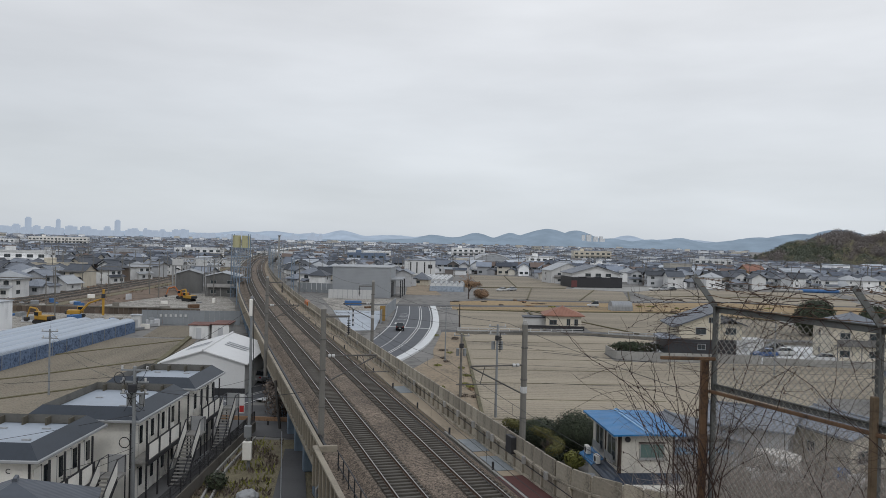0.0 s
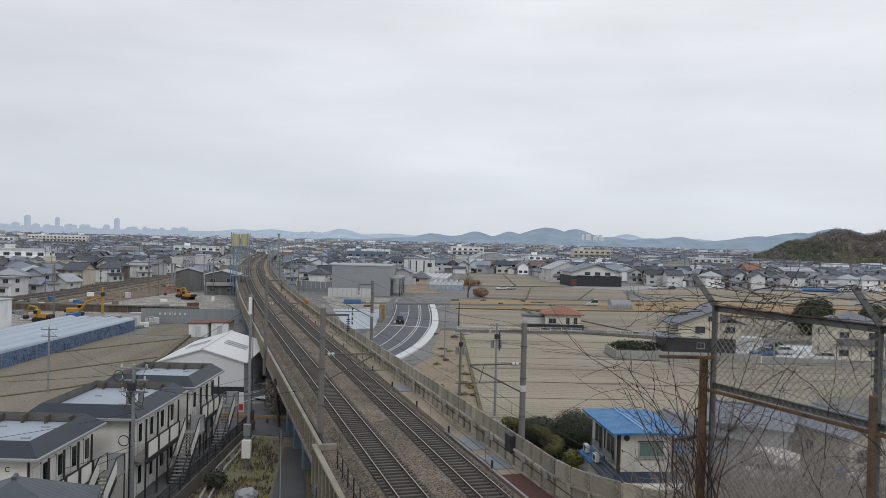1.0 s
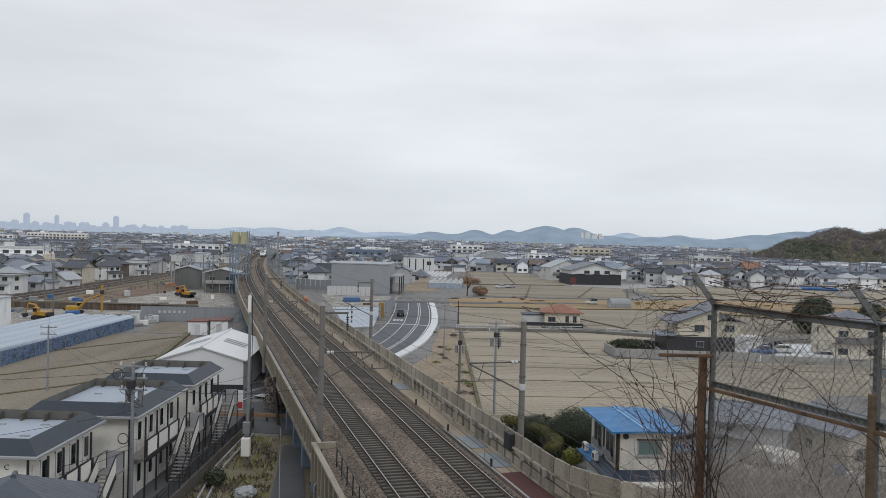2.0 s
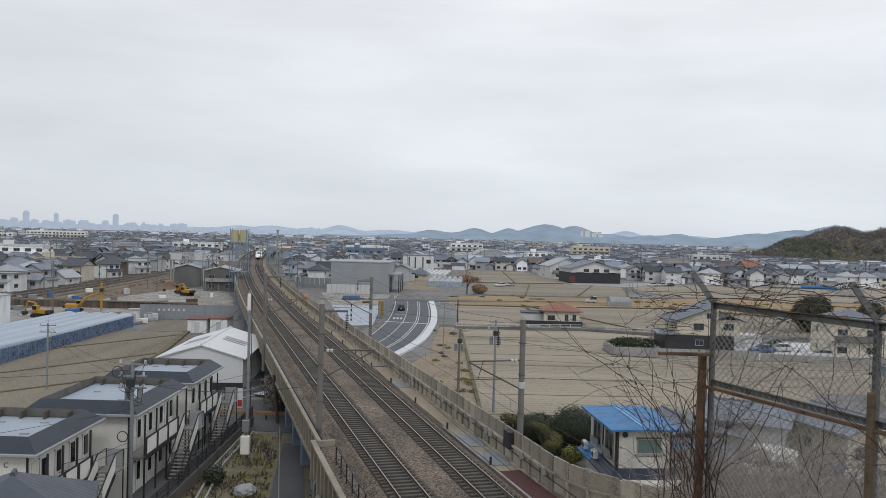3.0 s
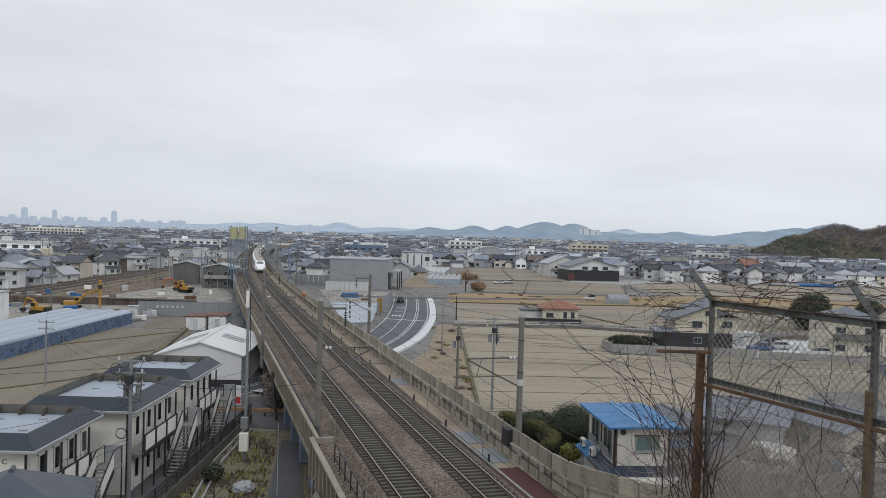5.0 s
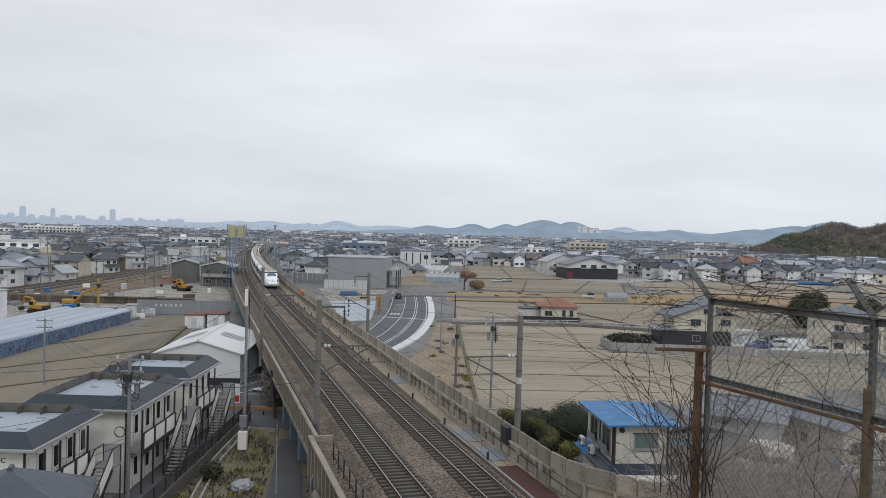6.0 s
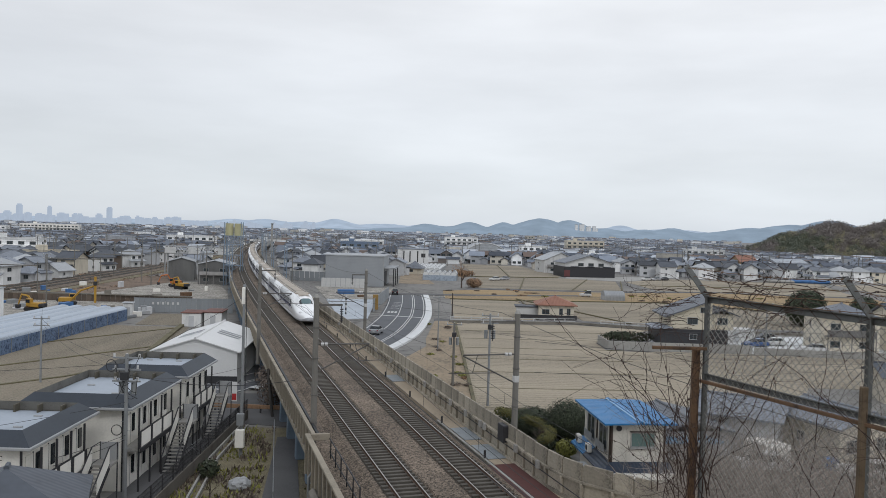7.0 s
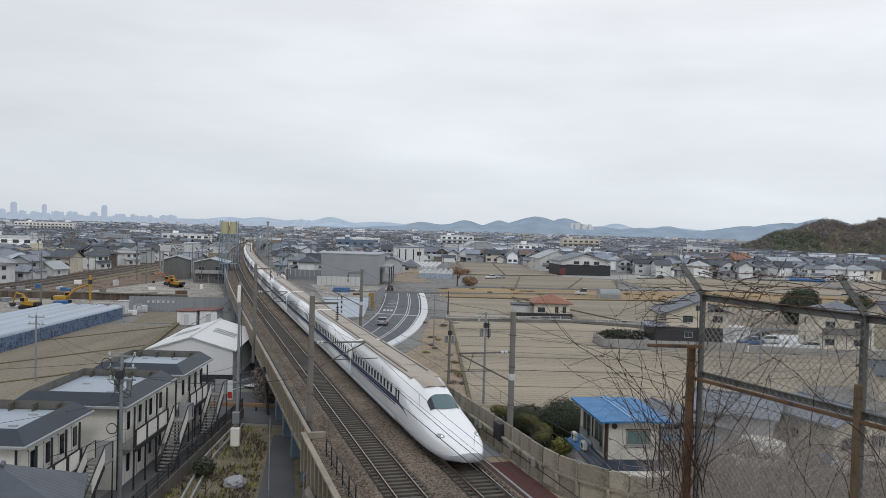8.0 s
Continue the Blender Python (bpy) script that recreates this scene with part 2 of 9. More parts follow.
def tube(bm, pts, r, n=6, mi=0, r1=None, cap=True):
    """A round rod through points, tapering from r to r1."""
    pts = [Vector(p) for p in pts]
    rings = []
    up = Vector((0.13, 0.21, 0.97))
    for i, p in enumerate(pts):
        d = (pts[min(i + 1, len(pts) - 1)] - pts[max(i - 1, 0)]).normalized()
        a = d.cross(up)
        if a.length < 0.05:
            a = d.cross(Vector((1, 0, 0)))
        a.normalize()
        b = d.cross(a)
        k = r if r1 is None else r + (r1 - r) * i / (len(pts) - 1)
        rings.append([bm.verts.new(p + (a * math.cos(q) + b * math.sin(q)) * k) for q in (2 * math.pi * j / n for j in range(n))])
    for u, v in zip(rings, rings[1:]):
        for j in range(n):
            bm.faces.new((u[j], u[(j + 1) % n], v[(j + 1) % n], v[j])).material_index = mi
    if cap:
        bm.faces.new(rings[0]).material_index = mi
        bm.faces.new(rings[-1][::-1]).material_index = mi
    return bm


def prism(bm, poly, z0, z1, mi=0):
    """An upright block over a plan outline."""
    lo = [bm.verts.new((x, y, z0)) for x, y in poly]
    hi = [bm.verts.new((x, y, z1)) for x, y in poly]
    k = len(poly)
    bm.faces.new(hi).material_index = mi
    for i in range(k):
        bm.faces.new((lo[i], lo[(i + 1) % k], hi[(i + 1) % k], hi[i])).material_index = mi
    return bm


def sag(a, b, drop, n=8):
    a, b = Vector(a), Vector(b)
    return [a.lerp(b, i / n) - Vector((0, 0, drop * 4 * (i / n) * (1 - i / n))) for i in range(n + 1)]


def band(poly_line, w0, w1):
    """Outline of a strip that keeps between w0 and w1 to the right of a line."""
    left, right = [], []
    pts = [Vector((*p, 0)) for p in poly_line]
    for i, p in enumerate(pts):
        d = (pts[min(i + 1, len(pts) - 1)] - pts[max(i - 1, 0)]).normalized()
        n = Vector((d.y, -d.x, 0))
        left.append((p + n * w0).to_2d())
        right.append((p + n * w1).to_2d())
    return left, right


def strip(bm, line, w0, w1, z0, z1, mi=0):
    """A ribbon of paving along a line, with its kerb faces."""
    a, b = band(line, w0, w1)
    for i in range(len(a) - 1):
        q = [a[i], b[i], b[i + 1], a[i + 1]]
        hi = [bm.verts.new((p.x, p.y, z1)) for p in q]
        lo = [bm.verts.new((p.x, p.y, z0)) for p in q]
        bm.faces.new(hi).material_index = mi
        bm.faces.new((lo[0], hi[0], hi[3], lo[3])).material_index = mi
        bm.faces.new((lo[2], hi[2], hi[1], lo[1])).material_index = mi
    return bm


# ---- the railway's line ----
H0, BEND, RADIUS, LEVEL = radians(16.75), 80.0, 3500.0, 4.4
ORIGIN = (3.15 - 2.15 * math.cos(H0), 42.03 - 2.15 * math.sin(H0))


def heading(s):
    return H0 - max(0.0, s - BEND) / RADIUS


def on_line(s, u=0.0, z=0.0):
    """The point s metres along the railway and u metres to the right of its middle."""
    a = min(s, BEND)
    x, y = ORIGIN[0] - math.sin(H0) * a, ORIGIN[1] + math.cos(H0) * a
    h = heading(s)
    if s > BEND:
        x += -(math.cos(h) - math.cos(H0)) * RADIUS
        y += -(math.sin(h) - math.sin(H0)) * RADIUS
    return Vector((x + math.cos(h) * u, y + math.sin(h) * u, z))


def line_pose(s, u=0.0, z=0.0):
    return Matrix.Translation(on_line(s, u, z)) @ Matrix.Rotation(heading(s), 4, "Z")


def sweep(bm, profile, s0, s1, step=6.0, mi=0, closed=True):
    n = max(1, math.ceil((s1 - s0) / step))
    rings = [[bm.verts.new(on_line(s0 + (s1 - s0) * i / n, u, z)) for u, z in profile] for i in range(n + 1)]
    k = len(profile)
    for a, b in zip(rings, rings[1:]):
        for j in range(k if closed else k - 1):
            bm.faces.new((a[j], a[(j + 1) % k], b[(j + 1) % k], b[j])).material_index = mi
    if closed:
        bm.faces.new(rings[0])
        bm.faces.new(rings[-1][::-1])
    return bm
# ---- ground ----
def ease(a, b, x):
    t = min(1.0, max(0.0, (x - a) / (b - a)))
    return t * t * (3 - 2 * t)


def ground_height(x, y):
    """The plain, with the wooded embankment on which the camera stands."""
    r = math.hypot(x, y * 1.0)
    if y < 0:
        r = abs(x)
    side = 16.3 - max(0.0, r - 3.5) * (0.42 if x < 3 else 0.36 + 0.06 * (1 - ease(3, 9, x)))
    z = max(0.0, side)
    z += 0.18 * noise.noise((x * 0.35, y * 0.35, 3.0)) * ease(0.0, 4.0, z)
    return z if z > 0.02 else 0.0


def ground():
    def lines(lo, hi, dense):
        out, v = [], 0.0
        while v < hi:
            out.append(v)
            v += 1.2 if v < dense else (v - dense) * 0.12 + 3
        out.append(hi)
        neg, v = [], -1.2
        while v > lo:
            neg.append(v)
            v -= 1.2 if -v < dense else (-v - dense) * 0.12 + 3
        return [lo] + neg[::-1] + out

    xs, ys = lines(-4900, 4900, 55), lines(-600, 4900, 60)
    vs = [(x, y, ground_height(x, y)) for y in ys for x in xs]
    n = len(xs)
    fs = [(j * n + i, j * n + i + 1, (j + 1) * n + i + 1, (j + 1) * n + i) for j in range(len(ys) - 1) for i in range(n - 1)]
    me = bpy.data.meshes.new("ground")
    me.from_pydata(vs, [], fs)
    me.materials.append(EARTH)
    me.materials.append(GRASS)
    for p in me.polygons:
        c = p.center
        p.use_smooth = True
        if c.z > 0.3 or (-19 < c.x < -6 and c.y < 72):
            p.material_index = 1
    tagged(new("ground", me), "brown and grey earth of the plain rising to a grassy bank", "ground", kind="structure")


ground()


# ---- viaduct ----
def viaduct():
    v = thing("viaduct", "long concrete railway viaduct with ballasted double track", "viaduct", kind="structure")
    S0, S1 = -16.0, 1500.0
    part("deck", sweep(bmesh.new(), [(-6.0, 3.5), (-6.0, 3.75), (6.0, 3.75), (6.0, 3.0), (4.2, 2.4), (-3.4, 2.4), (-3.6, 3.3)], S0, S1), CONCRETE, v)
    part("ballast_bed", sweep(bmesh.new(), [(-4.3, 3.77), (-3.62, 4.16), (-3.45, 4.2), (-3.36, 4.12), (-0.94, 4.12), (-0.82, 4.22), (0.82, 4.22), (0.94, 4.12), (3.36, 4.12), (3.45, 4.2), (3.62, 4.16), (4.3, 3.77)], S0, S1, closed=False), BALLAST, v, "brown stone ballast")
    part("walkway", sweep(bmesh.new(), [(4.35, 3.76), (4.35, 3.98), (5.6, 3.98), (5.6, 3.76)], S0, S1), DUSTY, v, "dusty concrete cable walkway")
    part("walkway", sweep(bmesh.new(), [(-5.65, 3.76), (-5.65, 3.98), (-4.35, 3.98), (-4.35, 3.76)], S0, S1), BALLAST, v, "walkway strewn with brown ballast")
    for u in (-2.15, 2.15):
        part("track_bed", sweep(bmesh.new(), [(u - 1.2, 4.126), (u - 0.95, 4.15), (u - 0.5, 4.13), (u + 0.5, 4.13), (u + 0.95, 4.15), (u + 1.2, 4.126)], S0, S1, closed=False), BALLAST_GREY if u < 0 else BALLAST_BROWN, v, "dark oil-stained ballast between the rails" if u < 0 else "dark brown ballast between the rails")
        for g in (-0.7525, 0.7525):
            c = u + g
            rail = part("rail", sweep(bmesh.new(), [(c - 0.07, 4.22), (c - 0.03, 4.25), (c - 0.035, 4.392), (c + 0.035, 4.392), (c + 0.03, 4.25), (c + 0.07, 4.22)], S0, S1), RAIL_RUST, v, "rust-brown steel rail")
            part("running_surface", sweep(bmesh.new(), [(c - 0.034, 4.394), (c - 0.03, 4.402), (c + 0.03, 4.402), (c + 0.034, 4.394)], S0, S1, closed=False), RAIL_TOP, rail, "polished bright running surface")
    # parapets: plinth, ribs, recessed panels and coping; the right one carries a second tier of slabs
    for side, u, top in ((1, 5.75, 5.05), (-1, -5.85, 5.2)):
        part("coping", sweep(bmesh.new(), [(u - 0.17, top), (u - 0.17, top + 0.13), (u + 0.17, top + 0.13), (u + 0.17, top)] if side > 0 else [(u - 0.2, top - 0.05), (u - 0.2, top + 0.13), (u + 0.04, top + 0.13), (u + 0.04, top - 0.05)], 2.0 if side > 0 else 8.6, S1), TAN_CONCRETE if side < 0 else WALL_CONCRETE, v)
        part("plinth", sweep(bmesh.new(), [(u - 0.13, 3.0), (u - 0.13, 4.15), (u + 0.13, 4.15), (u + 0.13, 3.0)] if side > 0 else [(u - 0.26, 3.42), (u - 0.26, 3.68), (u + 0.1, 3.68), (u + 0.1, 3.42)], 2.0 if side > 0 else S0, S1), WALL_CONCRETE if side > 0 else TAN_CONCRETE, v)
        panel = post = upper = None
        start = 8.6 if side < 0 else 2.0
        for i in range(150):
            s = start + 0.7 + i * 1.4
            if panel is None:
                # left panels take a darker colour that paints in the shade between ribs
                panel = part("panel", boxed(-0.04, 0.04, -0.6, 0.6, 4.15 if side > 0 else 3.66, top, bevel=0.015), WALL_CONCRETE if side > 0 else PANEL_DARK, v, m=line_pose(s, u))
                rib = boxed(-0.16 if side > 0 else -0.24, 0.14, -0.085, 0.085, 4.15 if side > 0 else 3.66, top, bevel=0.02)
                if side > 0:
                    box(rib, 0.02, 0.14, -0.07, 0.07, top + 0.13, 5.95)
                    box(rib, -0.22, -0.165, -0.07, 0.07, 4.88, top + 0.04, bevel=0.015)
                post = part("rib", rib, TAN_CONCRETE if side < 0 else WALL_CONCRETE, v, m=line_pose(s + 0.7, u))
                if side > 0:
                    upper = part("upper_slab", boxed(-0.06, 0.06, -0.63, 0.63, top + 0.13, 6.08, bevel=0.02), WALL_CONCRETE, v, m=line_pose(s, u + 0.06))
            else:
                again(panel, "panel", line_pose(s, u))
                again(post, "rib", line_pose(s + 0.7, u))
                if side > 0:
                    again(upper, "upper_slab", line_pose(s, u + 0.06))
        if side > 0:
            bend = [on_line(a, b) for a, b in ((2.0, 5.75), (0.4, 5.8), (-1.2, 5.98), (-2.6, 6.42), (-4.2, 7.35), (-6.0, 8.55), (-8.4, 10.3), (-10.4, 11.8))]
            for nm, w0, w1, z0, z1 in (("coping", -0.17, 0.17, top, top + 0.13), ("plinth", -0.13, 0.13, 2.6, 4.15)):
                part(nm, strip(bmesh.new(), [(p.x, p.y) for p in bend], w0, w1, z0, z1), WALL_CONCRETE, v)
            for a, b in zip(bend, bend[1:]):
                d = b - a
                n = max(1, round(d.length / 1.4))
                for k in range(n):
                    at = a.lerp(b, (k + 0.5) / n)
                    turn = Matrix.Rotation(math.atan2(d.x, -d.y), 4, "Z")
                    fit_y = Matrix.Diagonal((1, d.length / n / 1.4, 1, 1))
                    again(panel, "panel", Matrix.Translation(at) @ turn @ fit_y)
                    again(upper, "upper_slab", Matrix.Translation(at) @ turn @ fit_y)
                    again(post, "rib", Matrix.Translation(a.lerp(b, k / n)) @ turn)
            part("deck_wing", prism(bmesh.new(), [(p.x, p.y) for p in [on_line(2.0, 5.62)] + [on_line(-10.4, 5.62)] + bend[::-1]], 2.6, 3.965), DUSTY, v, "dusty concrete apron beside the walkway")
        part("far_parapet", sweep(bmesh.new(), [(u - 0.05, 4.15), (u - 0.05, 6.05 if side > 0 else top), (u + 0.05, 6.05 if side > 0 else top), (u + 0.05, 4.15)], S0 + 211, S1), CONCRETE, v)
    part("cable", sweep(bmesh.new(), [(-5.68, 5.1), (-5.68, 5.24), (-5.52, 5.24), (-5.52, 5.1)], 8.6, 190), STEEL_DARK, v, "thick black cable on the parapet")
    # cables, clips and junction boxes on the inner face of the right parapet
    part("cable", sweep(bmesh.new(), [(5.54, 4.8), (5.54, 4.84), (5.58, 4.84), (5.58, 4.8)], S0, 120), STEEL_DARK, v, "black cable")
    jb = None
    for i, s in enumerate((1, 4.2, 9.6, 10.4, 13.5, 17, 20.5, 24, 30, 36, 43, 50, 58, 66)):
        m = line_pose(s, 5.5, 0)
        if jb is None:
            jb = part("junction_box", boxed(-0.12, 0.05, -0.16, 0.16, 4.85, 5.3, bevel=0.02), CONCRETE_LIGHT, v, "pale junction box", m=m)
        else:
            again(jb, "junction_box", m)
    part("dark_cabinet", boxed(-0.2, 0.2, -0.5, 0.5, 4.9, 5.95, bevel=0.03), STEEL_DARK, v, "dark equipment cabinet", m=line_pose(6.6, 5.62))
    # the noise barrier of pale steel on the far bend
    part("noise_barrier", sweep(bmesh.new(), [(6.05, 4.4), (6.05, 6.9), (6.15, 6.9), (6.15, 4.4)], 430, 1400), CONCRETE_LIGHT, v, "pale grey noise barrier")
    # piers
    pier = None
    for i in range(40):
        s = -8 + i * 6.0
        for u in (-5.0, 4.6):
            if pier is None:
                pier = part("pier", boxed(-0.4, 0.4, -0.4, 0.4, 0.0, 3.5, bevel=0.05), STEEL_BLUE, v, m=line_pose(s, u))
            else:
                again(pier, "pier", line_pose(s, u))
    far = bmesh.new()
    for i in range(24, 150):
        for u in (-4.6, 4.6):
            box(far, -0.4, 0.4, -0.4, 0.4, 0, 2.6, m=line_pose(-8 + i * 10.0, u))
    tagged(part("far_pier", far, CONCRETE, v), kind="stuff")
    # sleepers
    sl = None
    for u in (-2.15, 2.15):
        for i in range(110):
            m = line_pose(S0 + 2 + i * 0.6, u)
            if sl is None:
                bm = boxed(-1.17, 1.17, -0.12, 0.12, 4.08, 4.245, bevel=0.02)
                sl = part("sleeper", bm, SLEEPER, v, m=m)
            else:
                again(sl, "sleeper", m)
    far = bmesh.new()
    for u in (-2.15, 2.15):
        for i in range(110, 520):
            box(far, -1.17, 1.17, -0.12, 0.12, 4.08, 4.245, m=line_pose(S0 + 2 + i * 0.6, u))
    tagged(part("far_sleepers", far, SLEEPER, v), kind="stuff")
    return v


viaduct()
# ---- train ----
def train_section(w, zb, zt, crown=0.55, bump=0.0, bump_w=0.9, n=28):
    """Outline of the body, right round; bump raises the cab over the hood."""
    pts = []
    zm = zb + (zt - zb) * 0.42
    for i in range(n):
        a = 2 * math.pi * i / n
        c, s = math.cos(a), math.sin(a)
        p = 2 / 3.6 if s > 0 else 2 / 5.0
        x = w * math.copysign(abs(c) ** p, c)
        z = zm + ((zt - zm) if s > 0 else (zm - zb)) * math.copysign(abs(s) ** p, s)
        if s > 0 and bump:
            z += bump * math.exp(-((x / bump_w) ** 4))
        pts.append((x, z))
    return pts


def loft(bm, rings):
    """rings: (y, outline), from front to back."""
    vs = [[bm.verts.new((x, y, z)) for x, z in o] for y, o in rings]
    n = len(vs[0])
    for a, b in zip(vs, vs[1:]):
        for j in range(n):
            bm.faces.new((a[j], b[j], b[(j + 1) % n], a[(j + 1) % n]))
    bm.faces.new(vs[0])
    bm.faces.new(vs[-1][::-1])
    return bm


def body_x(z, w=1.68, zb=0.35, zt=3.6):
    """Half width of the body at height z."""
    zm = zb + (zt - zb) * 0.42
    q = (z - zm) / ((zt - zm) if z > zm else (zm - zb))
    p = 2 / 3.6 if z > zm else 2 / 5.0
    s = min(0.999, abs(q)) ** (1 / p)
    return w * math.sqrt(max(0, 1 - s * s)) ** p


def nose_shape(d):
    """Half width, bottom and top height, and the cab's rise, d metres behind the tip."""
    q = max(0.0, 1 - d / 7.5)
    w = 1.68 * (1 - q ** 3.4) ** 0.55 + 0.30 * q ** 8
    zb = 0.55 - 0.20 * ease(0, 1.5, d)
    hood = 0.88 + 0.62 * (1 - max(0.0, 1 - d / 1.5) ** 2.2) + 0.80 * ease(0.6, 7.5, d)
    side = hood + (3.6 - 2.3) * ease(6.2, 10.8, d)
    rise = max(0.0, (hood + (3.6 - 2.3) * ease(3.0, 7.4, d)) - side)
    return w, zb, side, rise


def stripe(bm, z0, z1, y0, y1, sides=(-1, 1), gap=0.006):
    for sd in sides:
        prev = None
        for k in range(5):
            z = z0 + (z1 - z0) * k / 4
            x = sd * (body_x(z) + gap)
            cur = (bm.verts.new((x, y0, z)), bm.verts.new((x, y1, z)))
            if prev:
                bm.faces.new((prev[0], prev[1], cur[1], cur[0]))
            prev = cur
    return bm


def train_windows(car, first, count, pitch=1.04):
    pane = None
    for sd in (-1, 1):
        for i in range(count):
            x = body_x(2.35) + 0.004
            m = Matrix.Translation((sd * x, first + i * pitch, 2.35)) @ Matrix.Rotation(0 if sd > 0 else math.pi, 4, "Z")
            if pane is None:
                bm = boxed(-0.03, 0.012, -0.2, 0.2, -0.3, 0.3)
                bmesh.ops.bevel(bm, geom=[e for e in bm.edges if abs(e.verts[0].co.x - e.verts[1].co.x) > 0.02], offset=0.09, segments=3, affect="EDGES", profile=0.5)
                pane = part("window", bm, GLASS_DARK, car, "small dark rounded window", m=m)
            else:
                again(pane, "window", m)


def car_common(car, y0, y1, roof0=None):
    """What every car carries between y0 and y1: stripes, doors, roof and underframe."""
    for sd in (-1, 1):
        part("stripe", stripe(bmesh.new(), 1.60, 1.98, y0, y1, (sd,)), TRAIN_BLUE, car, "navy blue stripe below the windows")
        part("pinstripe", stripe(bmesh.new(), 1.46, 1.53, y0, y1, (sd,)), TRAIN_BLUE, car, "thin navy blue line")
    part("skirt", loft(bmesh.new(), [(y0, [(x * 1.004, z) for x, z in train_section(1.68, 0.34, 0.66)]), (y1, [(x * 1.004, z) for x, z in train_section(1.68, 0.34, 0.66)])]), TRAIN_GREY, car, "grey underfloor skirt")
    part("roof_band", boxed(-1.05, 1.05, roof0 or y0 + 0.4, y1 - 0.4, 3.5, 3.618, bevel=0.03), TRAIN_ROOF, car, "dusty beige roof")
    for k in range(2):
        part("roof_unit", boxed(-0.55, 0.55, y0 + 3 + k * 9, y0 + 8.5 + k * 9, 3.6, 3.66, bevel=0.02), TRAIN_ROOF, car, "dusty roof equipment cover")
    for x in (-0.75, 0.75):
        part("roof_rail", boxed(x - 0.05, x + 0.05, y0 + 0.6, y1 - 0.6, 3.6, 3.67), STEEL_BRACKET, car)


def door(car, y):
    for sd in (-1, 1):
        x = body_x(2.0)
        bm = bmesh.new()
        for z0, z1, a in ((1.1, 3.0, -0.42), (1.1, 3.0, 0.40)):
            box(bm, -0.01, 0.008, a - 0.012, a + 0.012, z0, z1)
        d = part("door", bm, TRAIN_GREY, car, "plug door outlined by its seams", m=Matrix.Translation((sd * x, y, 0)))
        part("pane", boxed(-0.02, 0.012, -0.14, 0.14, 2.0, 2.62, bevel=0.005), GLASS_DARK, d, m=Matrix.Translation((sd * (body_x(2.35) - x), 0, 0)))


def bogie(car, y):
    bm = bmesh.new()
    for dy in (-1.25, 1.25):
        for x in (-0.78, 0.78):
            tube(bm, [(x - 0.07, y + dy, 0.43), (x + 0.07, y + dy, 0.43)], 0.43, 14)
        tube(bm, [(-0.78, y + dy, 0.43), (0.78, y + dy, 0.43)], 0.09, 8)
    box(bm, -1.05, 1.05, y - 1.6, y + 1.6, 0.4, 0.62)
    part("bogie", bm, STEEL_DARK, car, "dark steel bogie with its wheels")


LEAD, MID = 27.2, 25.0


